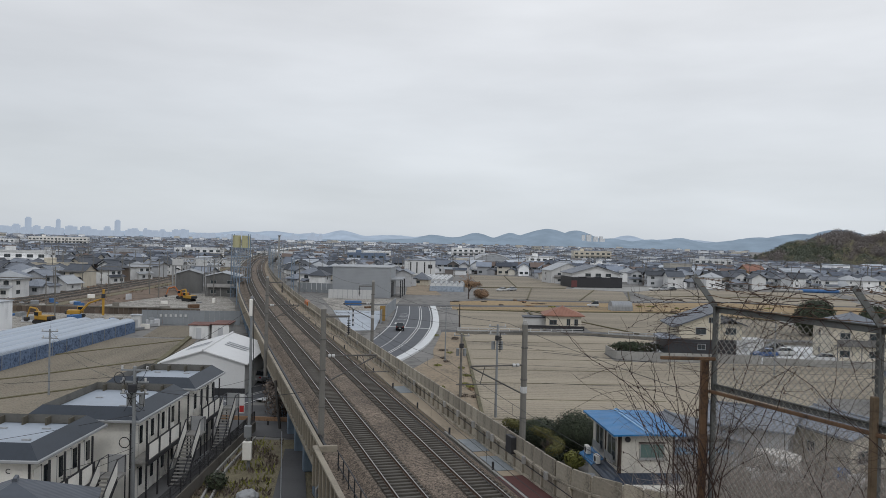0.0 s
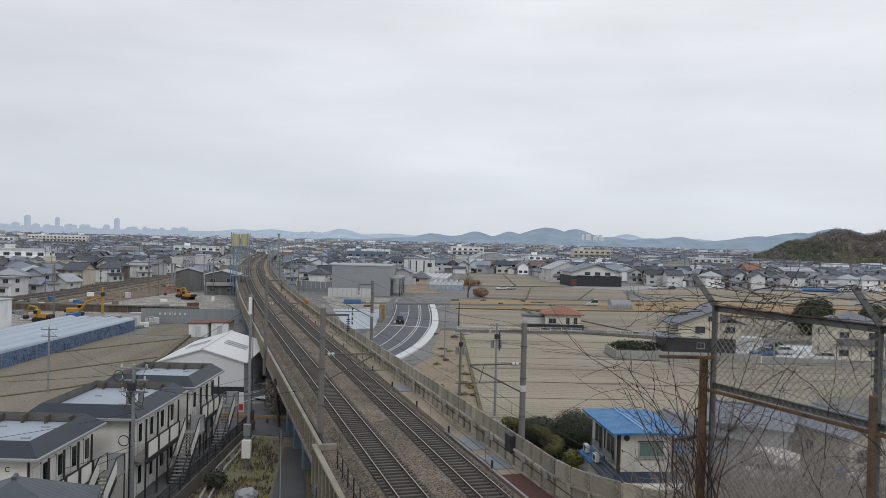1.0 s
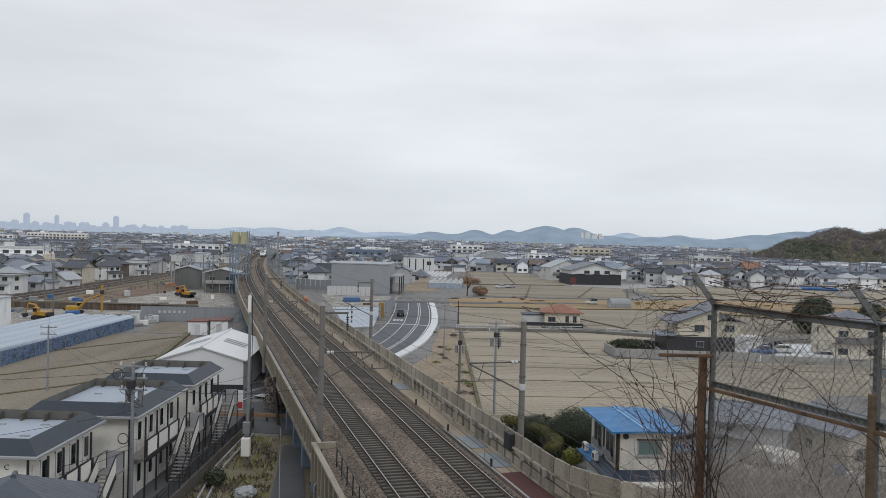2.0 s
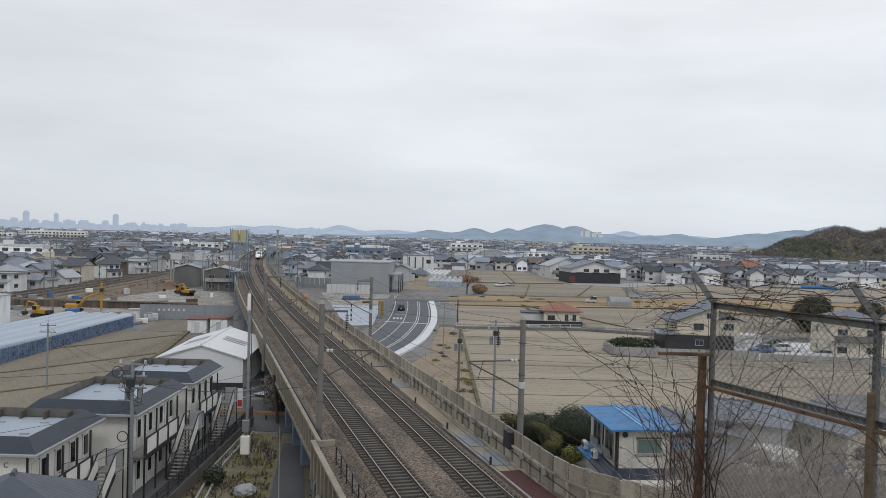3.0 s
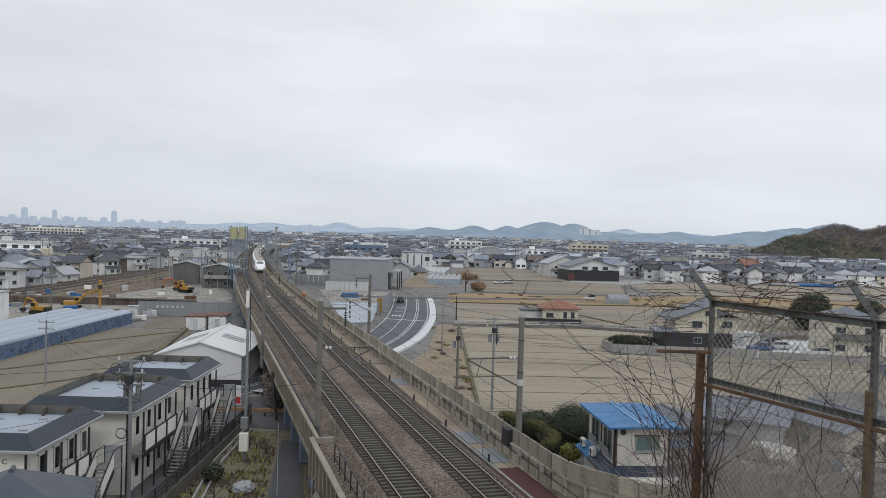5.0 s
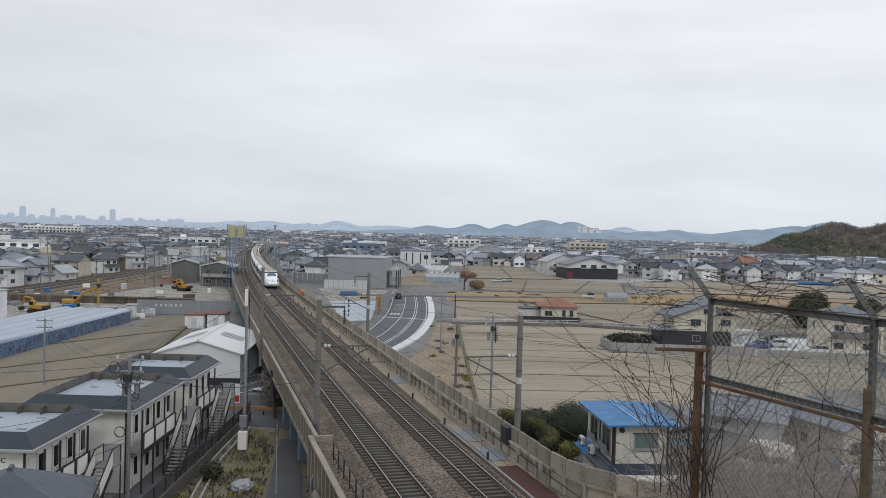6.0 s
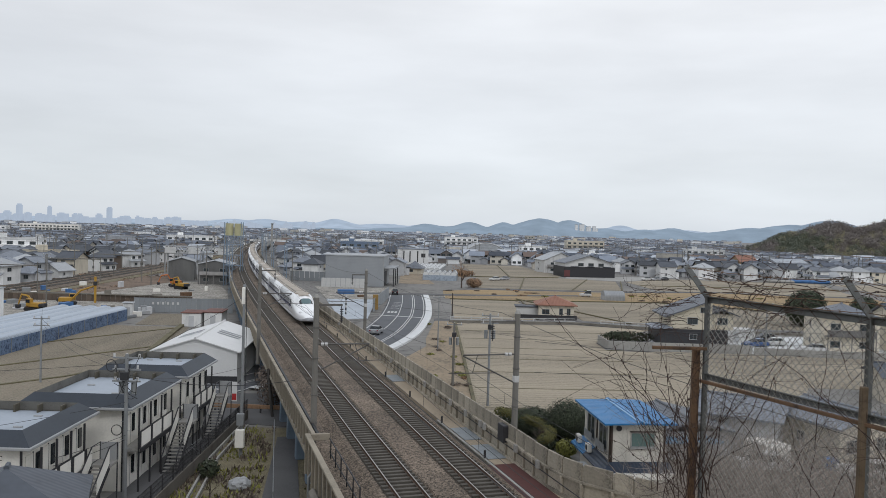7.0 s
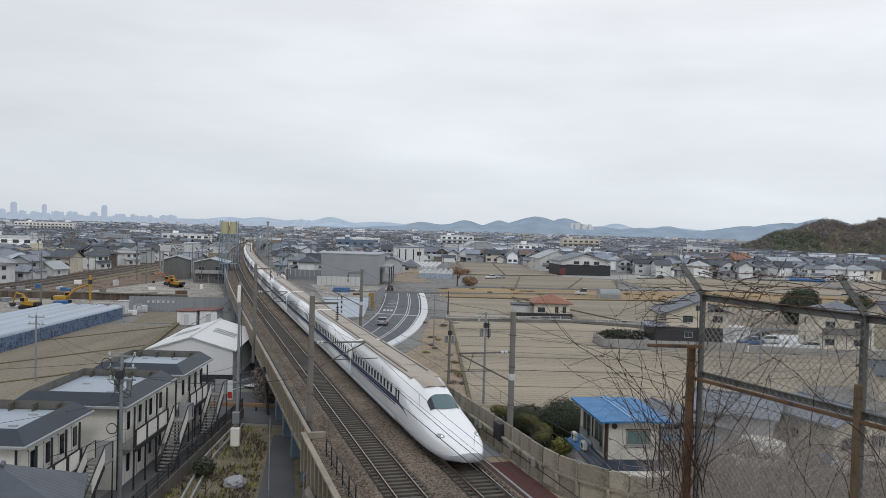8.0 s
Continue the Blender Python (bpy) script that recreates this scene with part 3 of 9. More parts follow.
def lead_car():
    car = thing("train_car", "white high-speed leading car with long duckbill nose and navy stripe", "train car", "cars of the train")
    rings = []
    for d in [0, 0.03, 0.08, 0.18, 0.32, 0.55, 0.85, 1.25, 1.7, 2.2, 2.8, 3.4, 4.0, 4.6, 5.2, 5.8, 6.4, 7.0, 7.7, 8.4, 9.2, 10.0, 10.6]:
        w, zb, zt, r = nose_shape(d)
        rings.append((d, train_section(w, zb, zt, bump=r, bump_w=1.12 * min(1, w / 1.4))))
    full = train_section(1.68, 0.35, 3.6)
    rings += [(11.5, full), (LEAD - 0.35, full)]
    part("body", loft(bmesh.new(), rings), TRAIN_WHITE, car, "glossy white aluminium body", smooth=True)
    # grey chin under the nose
    chin = []
    for d in (0.02, 0.1, 0.3, 0.7, 1.3, 2.2, 3.2, 4.5, 6.5, 9.5, 10.95):
        w, zb, zt, r = nose_shape(d)
        chin.append((d - 0.04, [(x * 1.006, z) for x, z in train_section(w, zb - 0.01, zb + 0.50)]))
    part("chin", loft(bmesh.new(), chin), TRAIN_GREY, car, "grey air dam under the nose", smooth=True)
    # windscreen: a band of the cab's own curve, set a little proud
    bm, cols = bmesh.new(), []
    for i in range(15):
        x = -0.95 + 1.90 * i / 14
        col = []
        for k in range(7):
            d = 4.75 + 0.30 * abs(x) ** 2 + (1.15 - 0.40 * abs(x) ** 3) * k / 6
            w, zb, zt, r = nose_shape(d)
            zm = zb + (zt - zb) * 0.42
            c = (abs(x) / w) ** (3.6 / 2)
            z = zm + (zt - zm) * math.sqrt(max(0, 1 - c * c)) ** (2 / 3.6) + r * math.exp(-((x / (1.12 * min(1, w / 1.4))) ** 4))
            col.append(bm.verts.new((x, d, z + 0.03)))
        cols.append(col)
    for a, b in zip(cols, cols[1:]):
        for k in range(6):
            bm.faces.new((a[k], b[k], b[k + 1], a[k + 1])).material_index = int(abs(a[k].co.x + b[k].co.x) > 1.25)
    part("windscreen", bm, [GLASS_SHIELD, GLASS_DARK], car, "curved green-tinted cab windscreen", smooth=True)
    # the dusty roof runs forward over the cab's hump
    bm, cols = bmesh.new(), []
    for i in range(11):
        x = -0.78 + 1.56 * i / 10
        col = []
        for k in range(9):
            d = 6.75 + 0.5 * abs(x) ** 2 + (3.1 - 0.5 * abs(x) ** 2) * k / 8
            w, zb, zt, r = nose_shape(d)
            zm = zb + (zt - zb) * 0.42
            c = (abs(x) / w) ** (3.6 / 2)
            z = zm + (zt - zm) * math.sqrt(max(0, 1 - c * c)) ** (2 / 3.6) + r * math.exp(-((x / (1.12 * min(1, w / 1.4))) ** 4))
            col.append(bm.verts.new((x, d, z + 0.018)))
        cols.append(col)
    for a, b in zip(cols, cols[1:]):
        for k in range(8):
            bm.faces.new((a[k], b[k], b[k + 1], a[k + 1]))
    part("cab_roof", bm, TRAIN_ROOF, car, "dusty beige cab roof", smooth=True)
    for sd in (-1, 1):
        w, zb, zt, r = nose_shape(2.3)
        x = w * 0.80
        c = (x / w) ** 1.8
        zm = zb + (zt - zb) * 0.42
        z = zm + (zt - zm) * math.sqrt(1 - c * c) ** (2 / 3.6)
        lie = Matrix.Translation((sd * x, 2.3, z)) @ Matrix.Rotation(sd * 0.5, 4, "Y") @ Matrix.Rotation(0.22, 4, "X") @ Matrix.Rotation(sd * -0.25, 4, "Z")
        bm = bmesh.new()
        bmesh.ops.create_uvsphere(bm, u_segments=14, v_segments=8, radius=1)
        bmesh.ops.transform(bm, matrix=lie @ Matrix.Diagonal((0.17, 0.40, 0.05, 1)), verts=bm.verts)
        lamp = part("headlight", bm, TRAIN_GREY, car, "slanted headlight in a silver recess", smooth=True)
        bm = bmesh.new()
        bmesh.ops.create_uvsphere(bm, u_segments=10, v_segments=6, radius=1)
        bmesh.ops.transform(bm, matrix=lie @ Matrix.Translation((0, -0.16, 0.03)) @ Matrix.Diagonal((0.05, 0.07, 0.04, 1)), verts=bm.verts)
        part("bulb", bm, HEADLIGHT, lamp, "lit white lamp")
    car_common(car, 10.9, LEAD - 0.35, 9.6)
    # the stripe runs out to a point beside the cab
    for sd in (-1, 1):
        bm = bmesh.new()
        prev = None
        for k in range(7):
            y = 10.9 - 3.3 * k / 6
            w, zb, zt, r = nose_shape(y)
            hw = 0.16 * (1 - k / 6) + 0.004
            zc = 1.80 - 0.012 * k * k
            cur = tuple(bm.verts.new((sd * (body_x(zc + q, w, zb, zt) + 0.008), y, zc + q)) for q in (-hw, hw))
            if prev:
                bm.faces.new((prev[0], prev[1], cur[1], cur[0]))
            prev = cur
        part("stripe", bm, TRAIN_BLUE, car, "navy stripe tapering to a point")
    train_windows(car, 12.2, 13)
    for sd in (-1, 1):
        for y in (10.1, 10.75):
            w, zb, zt, r = nose_shape(y)
            part("cab_window", boxed(-0.02, 0.014, -0.13, 0.13, -0.42, 0.34, bevel=0.005), GLASS_DARK, car, "tall narrow door window", m=Matrix.Translation((sd * (body_x(2.3, w, zb, zt) + 0.004), y, 2.3)))
    door(car, LEAD - 1.3)
    bogie(car, 5.0)
    bogie(car, LEAD - 3.6)
    part("gangway", boxed(-1.2, 1.2, LEAD - 0.35, LEAD, 0.7, 3.4, bevel=0.1), STEEL_DARK, car)
    return car


def mid_car():
    car = thing("train_car", "white high-speed coach with small windows and navy stripe", "train car", "cars of the train")
    full = train_section(1.68, 0.35, 3.6)
    part("body", loft(bmesh.new(), [(0.0, full), (MID - 0.4, full)]), TRAIN_WHITE, car, "glossy white aluminium body", smooth=True)
    car_common(car, 0.0, MID - 0.4)
    train_windows(car, 2.5, 19)
    door(car, 1.2)
    door(car, MID - 1.6)
    bogie(car, 3.6)
    bogie(car, MID - 4.0)
    part("gangway", boxed(-1.2, 1.2, MID - 0.4, MID, 0.7, 3.4, bevel=0.1), STEEL_DARK, car)
    return car


def roof_gear(car):
    """A current collector in its fairing."""
    for x in (-1.02, 1.02):
        part("fairing", boxed(x - 0.1, x + 0.1, 3.0, 9.0, 3.45, 4.1, bevel=0.08), TRAIN_WHITE, car, "white sound-deadening fairing")
    bm = bmesh.new()
    tube(bm, [(0, 7.2, 3.75), (0, 5.6, 4.4), (0, 6.6, 4.95)], 0.05)
    tube(bm, [(-0.9, 6.6, 4.97), (0.9, 6.6, 4.97)], 0.06)
    part("pantograph", bm, STEEL_DARK, car, "single-arm current collector")


TRAIN = [(lead_car(), 0.0, LEAD)]
first_mid = mid_car()
for k in range(1, 15):
    c = first_mid if k == 1 else copy_thing(first_mid, Matrix.Identity(4))
    TRAIN.append((c, LEAD + (k - 1) * MID, MID))
for k in (5, 12):
    roof_gear(TRAIN[k - 1][0])


# ---- houses ----
WALL_CREAM = surf("cream render", (0.55, 0.50, 0.41), 0.85, 0.2, 0.8, 8, 0.08, spread=0.22, streak=(1, 1, 0.3), clean=True)
WALL_WHITE = surf("white render", (0.72, 0.72, 0.71), 0.85, 0.2, 0.8, 8, 0.08, spread=0.25, streak=(1, 1, 0.3), clean=True)
WALL_GREY = surf("grey siding", (0.60, 0.61, 0.625), 0.8, 0.15, 0.8, 8, 0.08, spread=0.25, lines=("Z", 0.35, 0.3))
WALL_BROWN = surf("brown timber cladding", (0.15, 0.115, 0.09), 0.85, 0.25, 0.8, 8, 0.1, spread=0.25, lines=("Z", 0.3, 0.3))
# grey tiles are paler and bluer, with some distance haze in the colour
ROOF_GREY = surf("haze-tinted grey clay tiles", (0.21, 0.232, 0.27), 0.55, 0.3, 0.5, 3, 0.5, spread=0.4, lines=("X", 0.3, 1.0), bump_dist=0.06)
ROOF_DARK = surf("dark slate roof", (0.072, 0.082, 0.10), 0.6, 0.3, 0.5, 3, 0.3, spread=0.35, lines=("Y", 0.4, 0.8), bump_dist=0.04)
ROOF_BROWN = surf("brown tiles", (0.15, 0.115, 0.095), 0.7, 0.2, 0.5, 6, 0.5, spread=0.25, lines=("X", 0.3, 1.0), bump_dist=0.06)
ROOF_RED = surf("faded terracotta tiles", (0.36, 0.17, 0.115), 0.75, 0.2, 0.6, 6, 0.5, lines=("X", 0.3, 1.0), bump_dist=0.06)
ROOF_BLUE = surf("bright blue sheet roof", (0.025, 0.215, 0.50), 0.45, 0.2, 0.8, 8, 1.0, lines=("Y", 0.26, 1.0), bump_dist=0.05)
ROOF_PALE = surf("weathered pale sheet roof", (0.46, 0.48, 0.50), 0.6, 0.2, 0.5, 6, 0.4, spread=0.2, lines=("Y", 0.4, 1.0), bump_dist=0.05)
BALCONY = surf("weathered balcony panels", (0.34, 0.33, 0.32), 0.7, 0.2, 1, 8, 0.05, spread=0.5)
FRAME_ALU = surf("aluminium frame", (0.55, 0.55, 0.55), 0.4, 0.1, 3, 20, 0.02, metal=0.5)


def roof_slab(bm, kind, w, d, z, rise, over, thick=0.16):
    """A pitched roof with its eaves; the ridge runs along y."""
    a, b = w / 2 + over, d / 2 + over
    inset = 0.0 if kind == "gable" else min(b - 0.3, a * 0.95)
    for dz, flip in ((0.0, False), (-thick, True)):
        e = [bm.verts.new((x, y, z + dz)) for x, y in ((-a, -b), (a, -b), (a, b), (-a, b))]
        r = [bm.verts.new((0, -b + inset, z + rise + dz)), bm.verts.new((0, b - inset, z + rise + dz))]
        fs = [(e[1], e[2], r[1], r[0]), (e[3], e[0], r[0], r[1])]
        if kind != "gable":
            fs += [(e[0], e[1], r[0]), (e[2], e[3], r[1])]
        for f in fs:
            bm.faces.new(f[::-1] if flip else f)
        if flip:
            lo = e + r
        else:
            hi = e + r
    loop = (0, 1, 2, 3) if kind != "gable" else (0, 4, 1, 2, 5, 3)
    for i in range(len(loop)):
        p, q = loop[i], loop[(i + 1) % len(loop)]
        bm.faces.new((lo[p], lo[q], hi[q], hi[p]))
    # ridge cap
    tube(bm, [(0, -b + inset, z + rise + 0.03), (0, b - inset, z + rise + 0.03)], 0.12, 6)
    return bm


def window_mesh(w, h):
    """A framed pane in one piece: the frame stands proud and the glass lies back in it."""
    bm = bmesh.new()
    box(bm, -w / 2, w / 2, -0.06, 0.05, -h / 2, h / 2)
    bm.faces.ensure_lookup_table()
    front = min(bm.faces, key=lambda f: f.calc_center_median().y)
    bmesh.ops.inset_individual(bm, faces=[front], thickness=0.07, depth=0.0)
    bmesh.ops.subdivide_edges(bm, edges=[e for e in front.edges if abs(e.verts[0].co.z - e.verts[1].co.z) < 0.01], cuts=1)
    halves = [f for f in bm.faces if all(abs(v.co.x) < w / 2 - 0.02 and abs(v.co.z) < h / 2 - 0.02 and v.co.y < -0.05 for v in f.verts)]
    bmesh.ops.inset_individual(bm, faces=halves, thickness=0.025, depth=-0.04)
    for f in halves:
        f.material_index = 1
    return bm


WINDOWS = {}


def window_at(parent, x, y, z, side, w=1.6, h=1.1):
    """side: the wall's outward direction, 0 -y, 1 +x, 2 +y, 3 -x."""
    m = Matrix.Translation((x, y, z)) @ Matrix.Rotation(side * math.pi / 2, 4, "Z")
    key = (w, h)
    if key not in WINDOWS:
        o = part("window", window_mesh(w, h), [FRAME_ALU, GLASS_WINDOW], parent, "aluminium-framed sliding window", m=m)
        WINDOWS[key] = o
        return o
    return again(WINDOWS[key], "window", m, parent)


def house(name, label, w, d, floors, kind, wall, roof, m=None, category="house", over=0.6, rise=None, group="", skirt=True, wing=True, win=True, storey=2.85):
    """A timber house: body, tiled roof, skirt roof over a deeper ground floor, windows on all sides."""
    h = thing(name, label, category, group, m)
    H = storey * floors + 0.3
    rise = rise if rise is not None else w * 0.22
    bm = bmesh.new()
    box(bm, -w / 2, w / 2, -d / 2, d / 2, 0, H)
    if kind == "gable":
        for y in (-d / 2, d / 2):
            a = [bm.verts.new(p) for p in ((-w / 2, y, H), (w / 2, y, H), (0, y, H + rise * (w / (w + 2 * over))))]
            bm.faces.new(a if y < 0 else a[::-1])
    part("wall", bm, wall, h)
    part("roof", roof_slab(bmesh.new(), kind, w, d, H - rise * over / (w / 2 + over) + 0.12, rise, over), roof, h)
    if floors > 1 and skirt:
        bm = bmesh.new()
        g = 1.1
        box(bm, -w / 2 - g, w / 2 + 0.0, -d / 2 - g, -d / 2 + 0.02, 0, 2.7)
        part("porch_wall", bm, wall, h)
        bm = bmesh.new()
        o = g + 0.55
        a = [bm.verts.new(p) for p in ((-w / 2 - o, -d / 2 - o, 2.62), (w / 2 + 0.5, -d / 2 - o, 2.62), (w / 2 + 0.5, -d / 2 - 0.01, 3.3), (-w / 2 - o, -d / 2 - 0.01, 3.3))]
        b = [bm.verts.new(v.co - Vector((0, 0, 0.14))) for v in a]
        bm.faces.new(a)
        bm.faces.new(b[::-1])
        for i in range(4):
            bm.faces.new((b[i], b[(i + 1) % 4], a[(i + 1) % 4], a[i]))
        part("skirt_roof", bm, roof, h)
    if wing:
        bm = boxed(w / 2, w / 2 + 2.0, -d * 0.3, d * 0.42, 0, 2.7)
        part("wing_wall", bm, wall, h)
        bm = roof_slab(bmesh.new(), "gable", 2.0, d * 0.72, 2.6, 0.6, 0.35)
        bmesh.ops.transform(bm, matrix=Matrix.Translation((w / 2 + 1.1, d * 0.06, 0)), verts=bm.verts)
        part("wing_roof", bm, roof, h)
    if floors > 1 and win and not skirt:
        bm = bmesh.new()
        box(bm, -w * 0.44, w * 0.40, -d / 2 - 1.2, -d / 2 - 1.1, storey, storey + 1.0)
        box(bm, -w * 0.44, w * 0.40, -d / 2 - 1.1, -d / 2 - 0.01, storey - 0.1, storey + 0.02)
        for x in (-w * 0.43, -w * 0.02, w * 0.39):
            box(bm, x - 0.06, x + 0.06, -d / 2 - 1.18, -d / 2 - 1.06, 0, storey - 0.09)
        part("balcony", bm, BALCONY, h, "balcony on posts")
    if win:
        for f in range(floors):
            z = 1.45 + storey * f
            front = -d / 2 - (1.1 if f == 0 and floors > 1 and skirt else 0)
            for x in (-w * 0.26, w * 0.24):
                window_at(h, x, front, z, 0, 1.6, 1.1)
            if f or not wing:
                window_at(h, w / 2, -d * 0.15, z, 1, 1.6, 1.1)
            window_at(h, -w / 2, d * 0.12, z, 3, 0.8, 0.9)
    return h


def flat_block(name, label, w, d, floors, wall, m=None, category="building", bays=4, group="", balcony=True):
    """A flat-roofed building with a parapet, a stair head and rows of windows."""
    h = thing(name, label, category, group, m)
    H = 3.0 * floors + 0.2
    part("wall", boxed(-w / 2, w / 2, -d / 2, d / 2, 0, H, bevel=0.04), wall, h)
    bm = bmesh.new()
    for x0, x1, y0, y1 in ((-w / 2 - .1, w / 2 + .1, -d / 2 - .1, -d / 2 + .12), (-w / 2 - .1, w / 2 + .1, d / 2 - .12, d / 2 + .1), (-w / 2 - .1, -w / 2 + .12, -d / 2 + .12, d / 2 - .12), (w / 2 - .12, w / 2 + .1, -d / 2 + .12, d / 2 - .12)):
        box(bm, x0, x1, y0, y1, H - 0.2, H + 0.7)
    part("parapet", bm, wall, h)
    part("stair_head", boxed(-w * 0.3, -w * 0.3 + 3, -1.5, 2, H, H + 2.4, bevel=0.05), wall, h)
    for f in range(floors):
        if balcony and f:
            part("balcony", boxed(-w / 2 + 0.4, w / 2 - 0.4, -d / 2 - 1.1, -d / 2 - 0.01, 3.0 * f - 0.05, 3.0 * f + 0.95, bevel=0.03), wall, h)
        for i in range(bays):
            x = -w / 2 + w * (i + 0.5) / bays
            window_at(h, x, -d / 2, 1.75 + 3.0 * f, 0, min(2.4, w / bays * 0.6), 1.4)
        window_at(h, w / 2, 0, 1.75 + 3.0 * f, 1, 1.6, 1.1)
        window_at(h, -w / 2, 0, 1.75 + 3.0 * f, 3, 1.6, 1.1)
    return h


def place(x, y, turn=0.0, z=0.0):
    return Matrix.Translation((x, y, z)) @ Matrix.Rotation(radians(turn), 4, "Z")


def slab(name, poly, z, mat, label, category="ground", thick=0.05, kind="structure"):
    """A piece of made ground over a plan outline."""
    return tagged(ob_from(name, prism(bmesh.new(), poly, z - thick, z), mat), label, category, kind=kind)


def smooth_line(pts, n=8):
    """Catmull-Rom through plan points."""
    out = []
    P = [Vector(p) for p in pts]
    P = [P[0] * 2 - P[1]] + P + [P[-1] * 2 - P[-2]]
    for i in range(1, len(P) - 2):
        for k in range(n):
            t = k / n
            out.append(0.5 * (2 * P[i] + (P[i + 1] - P[i - 1]) * t + (2 * P[i - 1] - 5 * P[i] + 4 * P[i + 1] - P[i + 2]) * t * t + (3 * P[i] - P[i - 1] - 3 * P[i + 1] + P[i + 2]) * t ** 3))
    out.append(P[-2])
    return [tuple(p) for p in out]


# ---- plants ----
LEAF_GREEN = surf("evergreen leaves", (0.055, 0.07, 0.038), 0.7, 0.4, 1.5, 9, 0.3, island=0.45)
LEAF_LIME = surf("yellow-green clipped leaves", (0.25, 0.25, 0.06), 0.7, 0.4, 1.5, 9, 0.3, island=0.4)
LEAF_BROWN = surf("brown winter twigs", (0.17, 0.135, 0.11), 0.8, 0.4, 1.5, 9, 0.3, island=0.4)
LEAF_RUST = surf("russet winter twigs", (0.38, 0.245, 0.15), 0.8, 0.3, 1.5, 9, 0.3, island=0.3)
BARK = surf("bark", (0.10, 0.075, 0.06), 0.9, 0.4, 3, 20, 0.5, streak=(1, 1, 0.2))


def leaf_cloud(bm, rng, centre, radii, count, size, surface=0.6):
    """Small leaf clumps thrown round a crown's volume, mostly near its outside."""
    for _ in range(count):
        v = Vector((rng.gauss(0, 1), rng.gauss(0, 1), rng.gauss(0, 1))).normalized() * (surface + (1 - surface) * rng.random()) * (0.85 + 0.3 * rng.random())
        p = Vector((centre[0] + v.x * radii[0], centre[1] + v.y * radii[1], centre[2] + v.z * radii[2]))
        s = size * (0.6 + 0.8 * rng.random())
        a = Vector((rng.gauss(0, 1), rng.gauss(0, 1), rng.gauss(0, 1))).normalized()
        b = a.cross(v).normalized() if a.cross(v).length > 0.01 else Vector((1, 0, 0))
        a = b.cross(v.normalized())
        q = [bm.verts.new(p + a * s), bm.verts.new(p + b * s * 0.7 + v.normalized() * s * 0.3), bm.verts.new(p - a * s), bm.verts.new(p - b * s * 0.7 + v.normalized() * s * 0.3)]
        bm.faces.new(q)
    return bm


def shrub(name, label, x, y, z, radii, count, size, leaf, seed=1, trunk=True, category="shrub"):
    rng = random.Random(seed)
    t = thing(name, label, category, m=place(x, y, 0, z))
    bm = bmesh.new()
    for k in range(6):
        a = k * 1.05 + rng.random()
        tube(bm, [(0, 0, 0), (math.cos(a) * radii[0] * 0.3, math.sin(a) * radii[1] * 0.3, radii[2]), (math.cos(a) * radii[0] * 0.6, math.sin(a) * radii[1] * 0.6, radii[2] * 1.5)], 0.08, 5, r1=0.02)
    part("stem", bm, BARK, t)
    bm = bmesh.new()
    leaf_cloud(bm, rng, (0, 0, radii[2]), radii, count, size, 0.75)
    for k in range(5):
        v = (rng.uniform(-.5, .5) * radii[0], rng.uniform(-.5, .5) * radii[1], radii[2] * rng.uniform(0.8, 1.5))
        leaf_cloud(bm, rng, v, tuple(r * 0.55 for r in radii), count // 8, size, 0.6)
    part("crown", bm, leaf, t)
    return t


def bare_tree(name, label, x, y, z, height, seed=1, mat=None, spread=0.5, levels=4):
    """A leafless tree: trunk, forking limbs and fine twigs."""
    rng = random.Random(seed)
    t = thing(name, label, "tree", m=place(x, y, 0, z))
    limbs, twigs = bmesh.new(), bmesh.new()

    def grow(p, d, length, r, lev):
        q = p + d * length
        mid = p.lerp(q, 0.5) + Vector((rng.uniform(-1, 1), rng.uniform(-1, 1), 0)) * length * 0.06
        tube(limbs if lev < 2 else twigs, [p, mid, q], r, 6 if lev < 2 else 3, r1=r * 0.6, cap=False)
        if lev >= levels:
            return
        for k in range(3 if lev else 5):
            nd = (d + Vector((rng.gauss(0, spread), rng.gauss(0, spread), rng.gauss(0.15, 0.25)))).normalized()
            grow(p.lerp(q, rng.uniform(0.55, 1.0)), nd, length * rng.uniform(0.55, 0.8), r * 0.55, lev + 1)

    grow(Vector((0, 0, -0.1)), Vector((0, 0, 1)), height * 0.32, height * 0.022, 0)
    part("trunk", limbs, BARK, t)
    part("crown", twigs, mat or BARK, t)
    return t


# ---- the flats beside the line ----
FLAT_ROOF = surf("pale waterproofed roof", (0.46, 0.515, 0.585), 0.6, 0.15, 0.4, 4, 0.05)
MANSARD = surf("charcoal ribbed fascia", (0.04, 0.052, 0.07), 0.55, 0.2, 0.5, 6, 0.2, lines=("Z", 0.25, 0.5))
GUTTER = surf("silver gutter", (0.45, 0.46, 0.47), 0.5, 0.1, 1, 8, 0.02)
PANEL_WHITE = surf("off-white cladding panels", (0.78, 0.755, 0.70), 0.8, 0.12, 0.6, 7, 0.05, streak=(1, 1, 0.3), clean=True)
TAN = surf("tan fascia", (0.13, 0.115, 0.085), 0.8, 0.2, 0.6, 7, 0.05)
TREAD = surf("stair tread", (0.33, 0.32, 0.30), 0.8, 0.2, 2, 10, 0.1)


